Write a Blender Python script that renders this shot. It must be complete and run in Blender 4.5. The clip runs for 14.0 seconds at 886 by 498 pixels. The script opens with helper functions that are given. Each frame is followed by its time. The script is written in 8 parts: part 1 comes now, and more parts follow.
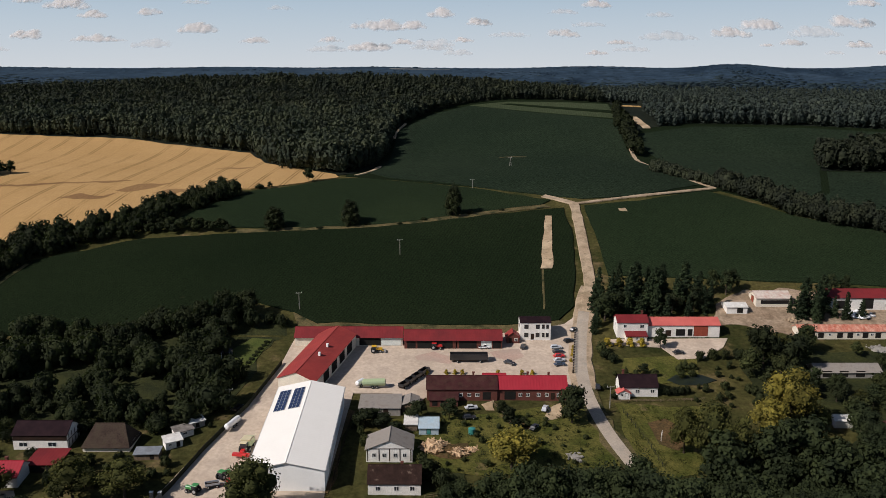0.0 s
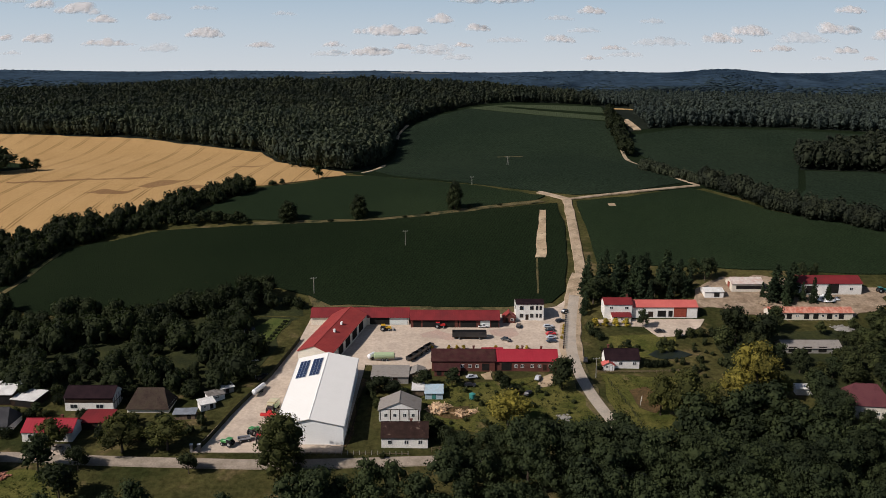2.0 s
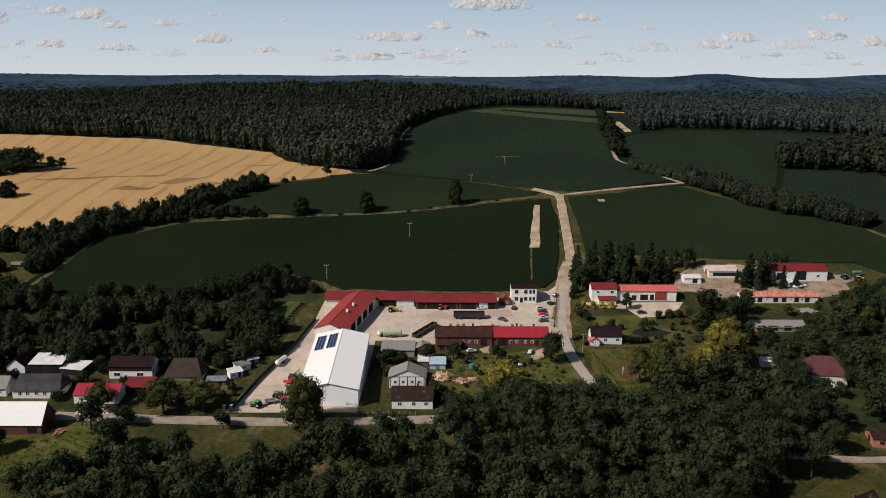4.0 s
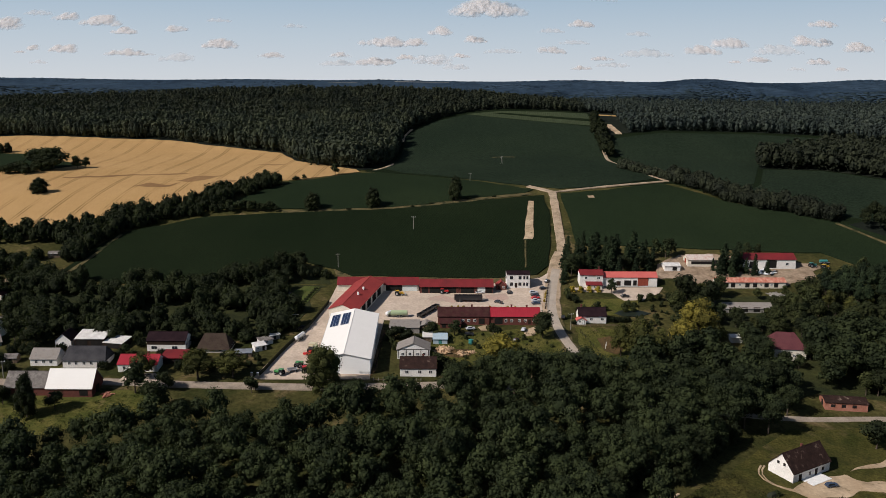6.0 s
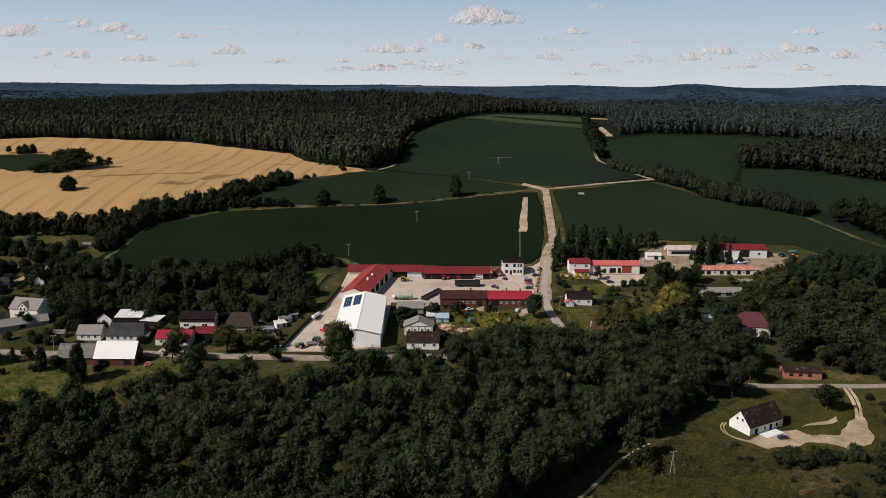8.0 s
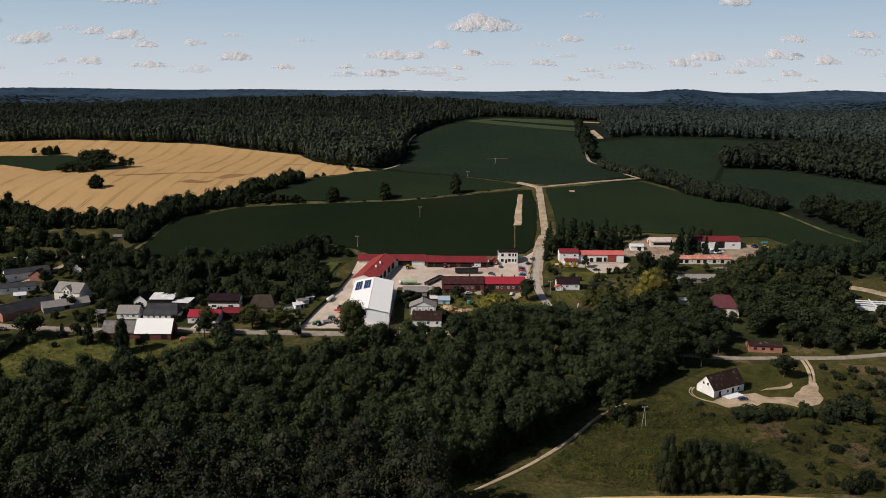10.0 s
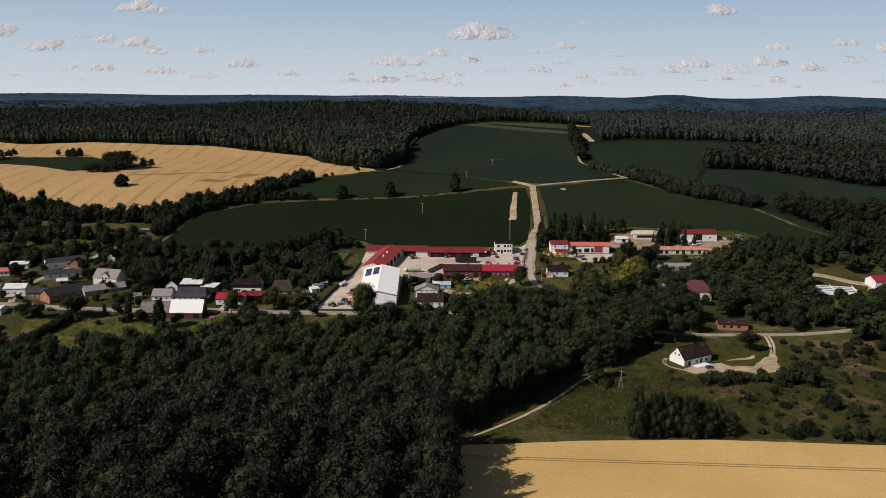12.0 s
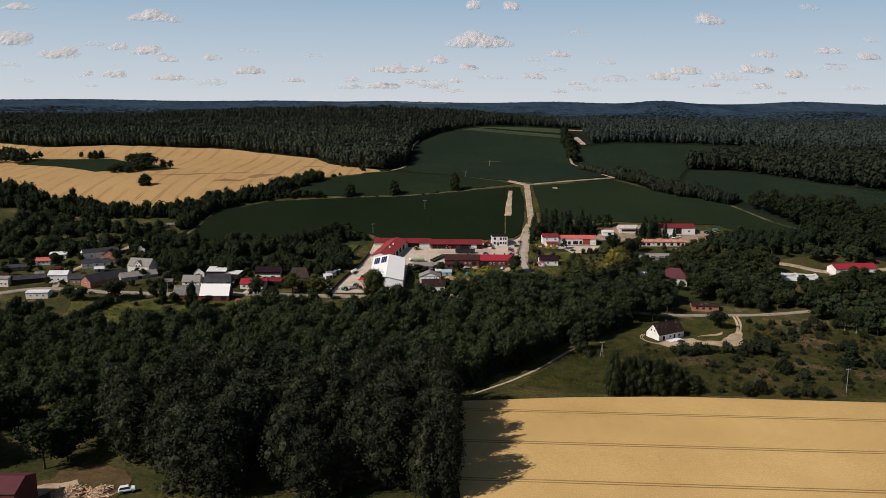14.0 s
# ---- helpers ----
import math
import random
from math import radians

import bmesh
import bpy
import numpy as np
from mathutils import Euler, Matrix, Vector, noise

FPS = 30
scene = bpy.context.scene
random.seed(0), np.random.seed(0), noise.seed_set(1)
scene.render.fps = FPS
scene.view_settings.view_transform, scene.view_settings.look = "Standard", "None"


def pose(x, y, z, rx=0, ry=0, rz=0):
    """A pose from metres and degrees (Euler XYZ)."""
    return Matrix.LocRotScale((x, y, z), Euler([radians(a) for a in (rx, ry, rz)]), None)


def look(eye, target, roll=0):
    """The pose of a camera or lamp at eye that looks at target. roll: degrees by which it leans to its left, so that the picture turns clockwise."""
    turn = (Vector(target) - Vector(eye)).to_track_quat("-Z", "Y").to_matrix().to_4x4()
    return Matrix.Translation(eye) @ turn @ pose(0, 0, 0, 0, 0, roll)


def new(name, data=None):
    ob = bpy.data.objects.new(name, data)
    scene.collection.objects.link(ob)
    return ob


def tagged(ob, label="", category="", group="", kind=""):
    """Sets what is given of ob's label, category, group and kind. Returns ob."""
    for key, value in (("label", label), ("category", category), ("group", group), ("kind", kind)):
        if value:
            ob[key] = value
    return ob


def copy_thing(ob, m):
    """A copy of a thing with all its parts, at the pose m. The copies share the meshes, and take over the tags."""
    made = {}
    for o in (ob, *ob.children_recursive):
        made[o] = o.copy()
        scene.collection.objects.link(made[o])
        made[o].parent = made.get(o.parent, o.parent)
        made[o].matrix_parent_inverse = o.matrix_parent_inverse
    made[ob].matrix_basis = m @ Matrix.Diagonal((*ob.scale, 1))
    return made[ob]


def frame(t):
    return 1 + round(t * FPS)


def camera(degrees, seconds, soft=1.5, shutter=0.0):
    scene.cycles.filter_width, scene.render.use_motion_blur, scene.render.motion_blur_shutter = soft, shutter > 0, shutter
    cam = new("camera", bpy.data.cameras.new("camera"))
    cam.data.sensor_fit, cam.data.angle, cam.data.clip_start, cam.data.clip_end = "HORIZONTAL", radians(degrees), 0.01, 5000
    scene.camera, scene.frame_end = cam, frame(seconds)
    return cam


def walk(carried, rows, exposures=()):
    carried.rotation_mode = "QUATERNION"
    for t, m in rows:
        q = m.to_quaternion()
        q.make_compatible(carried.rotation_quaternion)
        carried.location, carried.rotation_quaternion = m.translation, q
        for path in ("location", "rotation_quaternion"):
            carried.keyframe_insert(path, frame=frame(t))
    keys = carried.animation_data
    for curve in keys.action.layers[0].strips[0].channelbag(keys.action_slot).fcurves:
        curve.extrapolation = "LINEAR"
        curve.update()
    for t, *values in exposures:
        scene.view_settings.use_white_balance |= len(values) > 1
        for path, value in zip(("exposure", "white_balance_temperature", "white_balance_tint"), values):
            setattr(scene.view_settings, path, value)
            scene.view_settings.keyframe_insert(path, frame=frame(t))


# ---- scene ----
cam = camera(58.0, 14.0, soft=0.85)
# seconds, place, yaw, pitch, lean
ROWS = [
    (0.0, 0.00, 0.00, 112.50, 0.000, -12.748, 0.000),
    (1.0, -1.14, -15.53, 112.69, -0.087, -12.620, -0.077),
    (2.0, -2.19, -31.79, 112.93, -0.164, -12.490, -0.142),
    (3.0, -3.16, -48.79, 113.21, -0.233, -12.357, -0.195),
    (4.0, -4.09, -66.56, 113.53, -0.295, -12.222, -0.238),
    (5.0, -4.99, -85.10, 113.86, -0.352, -12.083, -0.271),
    (6.0, -5.89, -104.45, 114.19, -0.406, -11.938, -0.296),
    (7.0, -6.81, -124.61, 114.50, -0.459, -11.788, -0.315),
    (8.0, -7.77, -145.60, 114.78, -0.512, -11.631, -0.329),
    (9.0, -8.79, -167.44, 115.02, -0.566, -11.467, -0.338),
    (10.0, -9.90, -190.15, 115.20, -0.624, -11.294, -0.344),
    (11.0, -11.12, -213.74, 115.31, -0.688, -11.111, -0.348),
    (12.0, -12.47, -238.24, 115.33, -0.759, -10.919, -0.352),
    (13.0, -13.97, -263.65, 115.24, -0.838, -10.714, -0.356),
    (14.0, -15.65, -290.00, 115.04, -0.928, -10.498, -0.362),
]
walk(cam, [(t, pose(x, y, z, 0, 0, yaw) @ pose(0, 0, 0, 90 + pitch) @ pose(0, 0, 0, 0, 0, -lean)) for t, x, y, z, yaw, pitch, lean in ROWS], [(0.0, 0.0, 6400, 12.5), (14.0, 0.0, 6400, 12.5)])

# ---- sun and sky ----
SUN_DIR = Vector((-0.68, -0.35, 0.645)).normalized()
sun = new("sun", bpy.data.lights.new("sun", "SUN"))
sun.data.energy, sun.data.angle, sun.data.color = 4.8, radians(0.6), (1.0, 0.937, 0.865)
sun.matrix_basis = look((0, 0, 0), -SUN_DIR)
world = bpy.data.worlds.new("world")
scene.world = world
world.use_nodes = True
wn, wl = world.node_tree.nodes, world.node_tree.links
sky = wn.new("ShaderNodeTexSky")
sky.sky_type, sky.sun_disc = "NISHITA", False
sky.sun_elevation, sky.sun_rotation = math.asin(SUN_DIR.z), math.atan2(SUN_DIR.x, SUN_DIR.y)
sky.altitude, sky.air_density, sky.dust_density, sky.ozone_density = 100, 1.0, 1.0, 1.5
# pale haze low over the horizon, clear sky above
coord, split, haze, both = wn.new("ShaderNodeTexCoord"), wn.new("ShaderNodeSeparateXYZ"), wn.new("ShaderNodeValToRGB"), wn.new("ShaderNodeMix")
scaled, high = wn.new("ShaderNodeMix"), wn.new("ShaderNodeMapRange")
wl.new(coord.outputs["Generated"], split.inputs[0])
wl.new(split.outputs["Z"], haze.inputs[0])
for k, (at, colour) in enumerate(((0.0, (0.61, 0.65, 0.672)), (0.05, (0.495, 0.58, 0.64)), (0.12, (0.32, 0.455, 0.575)), (0.22, (0.22, 0.37, 0.54)))):
    stop = haze.color_ramp.elements[k] if k < 2 else haze.color_ramp.elements.new(at)
    stop.position, stop.color = at, (*colour, 1)
scaled.data_type, scaled.blend_type, both.data_type = "RGBA", "MULTIPLY", "RGBA"
scaled.inputs[0].default_value, scaled.inputs[7].default_value = 1.0, (0.055, 0.055, 0.055, 1)
wl.new(sky.outputs[0], scaled.inputs[6])
high.inputs[1].default_value, high.inputs[2].default_value = 0.14, 0.32
wl.new(split.outputs["Z"], high.inputs[0])
wl.new(high.outputs[0], both.inputs[0])
wl.new(haze.outputs[0], both.inputs[6])
wl.new(scaled.outputs[2], both.inputs[7])
wl.new(both.outputs[2], wn["Background"].inputs[0])
wn["Background"].inputs[1].default_value = 1.0


# ---- materials ----
def nodes_of(name):
    m = bpy.data.materials.new(name)
    m.use_nodes = True
    n, l = m.node_tree.nodes, m.node_tree.links
    return m, n, l, n["Principled BSDF"]


def noise_node(n, l, scale, detail=4, stretch=None, rough=0.6):
    geo = n.new("ShaderNodeNewGeometry")
    tex = n.new("ShaderNodeTexNoise")
    tex.inputs["Scale"].default_value, tex.inputs["Detail"].default_value = scale, detail
    tex.inputs["Roughness"].default_value = rough
    if stretch:
        mp = n.new("ShaderNodeMapping")
        mp.inputs["Scale"].default_value = stretch[:3]
        if len(stretch) > 3:
            mp.inputs["Rotation"].default_value = (0, 0, radians(stretch[3]))
        l.new(geo.outputs["Position"], mp.inputs[0])
        l.new(mp.outputs[0], tex.inputs["Vector"])
    else:
        l.new(geo.outputs["Position"], tex.inputs["Vector"])
    return tex


def mix(n, l, fac, a, b, mode="MIX"):
    mx = n.new("ShaderNodeMix")
    mx.data_type, mx.blend_type = "RGBA", mode
    for key, v in ((0, fac), (6, a), (7, b)):
        if hasattr(v, "links"):
            l.new(v, mx.inputs[key])
        elif key == 0:
            mx.inputs[key].default_value = v
        else:
            mx.inputs[key].default_value = (*v, 1)
    return mx.outputs[2]


def ramp(n, l, src, lo, hi):
    r = n.new("ShaderNodeMapRange")
    r.inputs[1].default_value, r.inputs[2].default_value = lo, hi
    l.new(src, r.inputs[0])
    return r.outputs[0]


def surface(name, a, b, scale, fine=None, rough=0.85, bump=0.0, spec=0.12, metal=0.0, dirt=None, stretch=None, vary=0.0, third=None, grain=0.35):
    """a and b mixed by noise of that scale (1/m), with finer grain, dirt (colour, scale, amount) and relief."""
    m, n, l, bs = nodes_of(name)
    big = noise_node(n, l, scale, 5, stretch)
    col = mix(n, l, ramp(n, l, big.outputs[0], 0.35, 0.65), a, b)
    if third:
        t3 = noise_node(n, l, third[1], 4)
        col = mix(n, l, ramp(n, l, t3.outputs[0], third[2], third[2] + 0.12), col, third[0])
    fin = noise_node(n, l, fine or scale * 12, 3, stretch)
    col = mix(n, l, grain, col, mix(n, l, ramp(n, l, fin.outputs[0], 0.25, 0.75), (0.45, 0.45, 0.45), (1.5, 1.5, 1.5)), "MULTIPLY")
    if dirt:
        dn = noise_node(n, l, dirt[1], 6)
        f = n.new("ShaderNodeMath")
        f.operation = "MULTIPLY"
        l.new(ramp(n, l, dn.outputs[0], 0.45, 0.75), f.inputs[0])
        f.inputs[1].default_value = dirt[2]
        col = mix(n, l, f.outputs[0], col, dirt[0])
    if vary:
        oi = n.new("ShaderNodeObjectInfo")
        k = ramp(n, l, oi.outputs["Random"], 0, 1)
        col = mix(n, l, vary, col, mix(n, l, k, (0.4, 0.4, 0.4), (1.6, 1.6, 1.6)), "MULTIPLY")
    l.new(col, bs.inputs["Base Color"])
    bs.inputs["Roughness"].default_value, bs.inputs["Metallic"].default_value = rough, metal
    bs.inputs["Specular IOR Level"].default_value = spec if "roof" not in name else 0.03
    if bump:
        bp = n.new("ShaderNodeBump")
        bp.inputs["Strength"].default_value, bp.inputs["Distance"].default_value = min(1, bump), bump
        l.new(fin.outputs[0], bp.inputs["Height"])
        l.new(bp.outputs[0], bs.inputs["Normal"])
    return m


def ribbed(name, a, b, pitch_m, axis, rough=0.6, spec=0.15, dirt=None, rib=0.05):
    """Painted sheet metal with ribs along the slope; axis 0: ribs follow one another along x, 1: along y."""
    m, n, l, bs = nodes_of(name)
    big = noise_node(n, l, 0.25, 5)
    col = mix(n, l, ramp(n, l, big.outputs[0], 0.35, 0.65), a, b)
    fin = noise_node(n, l, 6, 3)
    col = mix(n, l, 0.3, col, mix(n, l, fin.outputs[0], (0.6, 0.6, 0.6), (1.4, 1.4, 1.4)), "MULTIPLY")
    if dirt:
        dn = noise_node(n, l, dirt[1], 6)
        f = n.new("ShaderNodeMath")
        f.operation = "MULTIPLY"
        l.new(ramp(n, l, dn.outputs[0], 0.45, 0.7), f.inputs[0])
        f.inputs[1].default_value = dirt[2]
        col = mix(n, l, f.outputs[0], col, dirt[0])
    l.new(col, bs.inputs["Base Color"])
    bs.inputs["Roughness"].default_value, bs.inputs["Specular IOR Level"].default_value = rough, spec
    wv = n.new("ShaderNodeTexWave")
    wv.bands_direction = "XY"[axis]
    wv.inputs["Scale"].default_value = 1 / pitch_m / 3.2
    geo = n.new("ShaderNodeNewGeometry")
    l.new(geo.outputs["Position"], wv.inputs[0])
    bp = n.new("ShaderNodeBump")
    bp.inputs["Strength"].default_value, bp.inputs["Distance"].default_value = 0.5, rib
    l.new(wv.outputs[0], bp.inputs["Height"])
    l.new(bp.outputs[0], bs.inputs["Normal"])
    return m


def foliage(name, a, b, c, through_light=0.2):
    """Leaf colours: a to b leaf by leaf, towards c tree by tree and in broad drifts."""
    m, n, l, bs = nodes_of(name)
    geo, oi = n.new("ShaderNodeNewGeometry"), n.new("ShaderNodeObjectInfo")
    col = mix(n, l, geo.outputs["Random Per Island"], a, b)
    drift = noise_node(n, l, 0.045, 3)
    col = mix(n, l, ramp(n, l, drift.outputs[0], 0.38, 0.7), col, c)
    stand = noise_node(n, l, 0.11, 2)
    col = mix(n, l, 0.8, col, mix(n, l, ramp(n, l, stand.outputs[0], 0.36, 0.64), (0.6, 0.64, 0.7), (1.44, 1.43, 1.26)), "MULTIPLY")
    col = mix(n, l, 0.7, col, mix(n, l, oi.outputs["Random"], (0.65, 0.65, 0.65), (1.35, 1.35, 1.3)), "MULTIPLY")
    l.new(col, bs.inputs["Base Color"])
    bs.inputs["Roughness"].default_value, bs.inputs["Specular IOR Level"].default_value = 0.8, 0.08
    tr = n.new("ShaderNodeBsdfTranslucent")
    l.new(mix(n, l, 0.5, col, (0.05, 0.08, 0.01)), tr.inputs[0])
    ms = n.new("ShaderNodeMixShader")
    ms.inputs[0].default_value = through_light
    l.new(bs.outputs[0], ms.inputs[1])
    l.new(tr.outputs[0], ms.inputs[2])
    l.new(ms.outputs[0], n["Material Output"].inputs[0])
    return m


def crop(name, a, b, turn, row, tram=None, tram_col=(0.3, 0.2, 0.08), grain=1.2, stain=None, shift=0.0, gap=0.9, rough_look=1.0, broken=(0.36, 0.58), relief=0.8):
    """A sown field: rows of that spacing turned by degrees, broad patches, and tramlines every tram metres."""
    m, n, l, bs = nodes_of(name)
    big = noise_node(n, l, 0.012, 5)
    col = mix(n, l, ramp(n, l, big.outputs[0], 0.35, 0.65), a, b)
    fin = noise_node(n, l, grain, 4)
    col = mix(n, l, rough_look, col, mix(n, l, ramp(n, l, fin.outputs[0], 0.3, 0.7), (0.35, 0.35, 0.35), (1.75, 1.75, 1.7)), "MULTIPLY")
    geo, mp = n.new("ShaderNodeNewGeometry"), n.new("ShaderNodeMapping")
    mp.inputs["Rotation"].default_value, mp.inputs["Location"].default_value = (0, 0, radians(turn)), (shift, 0, 0)
    l.new(geo.outputs["Position"], mp.inputs[0])
    wv = n.new("ShaderNodeTexWave")
    wv.inputs["Scale"].default_value, wv.inputs["Distortion"].default_value = 0.3125 / row, 1.5
    wv.inputs["Detail Scale"].default_value = 0.3
    l.new(mp.outputs[0], wv.inputs[0])
    col = mix(n, l, 0.35, col, mix(n, l, wv.outputs[0], (0.55, 0.55, 0.55), (1.3, 1.3, 1.3)), "MULTIPLY")
    if stain:
        sn = noise_node(n, l, stain[1], 4, (1, 2.5, 1))
        col = mix(n, l, ramp(n, l, sn.outputs[0], stain[2], stain[2] + 0.08), col, stain[0])
    if tram:
        tw = n.new("ShaderNodeTexWave")
        tw.inputs["Scale"].default_value, tw.inputs["Distortion"].default_value = 0.3125 / tram, 0.8
        tw.inputs["Detail Scale"].default_value = 0.05
        l.new(mp.outputs[0], tw.inputs[0])
        brk = noise_node(n, l, 0.03, 3)
        k = n.new("ShaderNodeMath")
        k.operation = "MULTIPLY"
        level = lambda d: 0.5 + 0.5 * math.cos(2 * math.pi * d / tram)
        rut = n.new("ShaderNodeMath")
        rut.operation = "SUBTRACT"
        l.new(ramp(n, l, tw.outputs[0], level(gap * 1.55), level(gap)), rut.inputs[0])
        l.new(ramp(n, l, tw.outputs[0], level(gap * 0.75), level(gap * 0.35)), rut.inputs[1])
        l.new(rut.outputs[0], k.inputs[0])
        l.new(ramp(n, l, brk.outputs[0], *broken), k.inputs[1])
        col = mix(n, l, k.outputs[0], col, tram_col)
    l.new(col, bs.inputs["Base Color"])
    bs.inputs["Roughness"].default_value, bs.inputs["Specular IOR Level"].default_value = 1.0, 0.02
    bp = n.new("ShaderNodeBump")
    bp.inputs["Strength"].default_value, bp.inputs["Distance"].default_value = relief, 0.5
    l.new(fin.outputs[0], bp.inputs["Height"])
    l.new(bp.outputs[0], bs.inputs["Normal"])
    return m


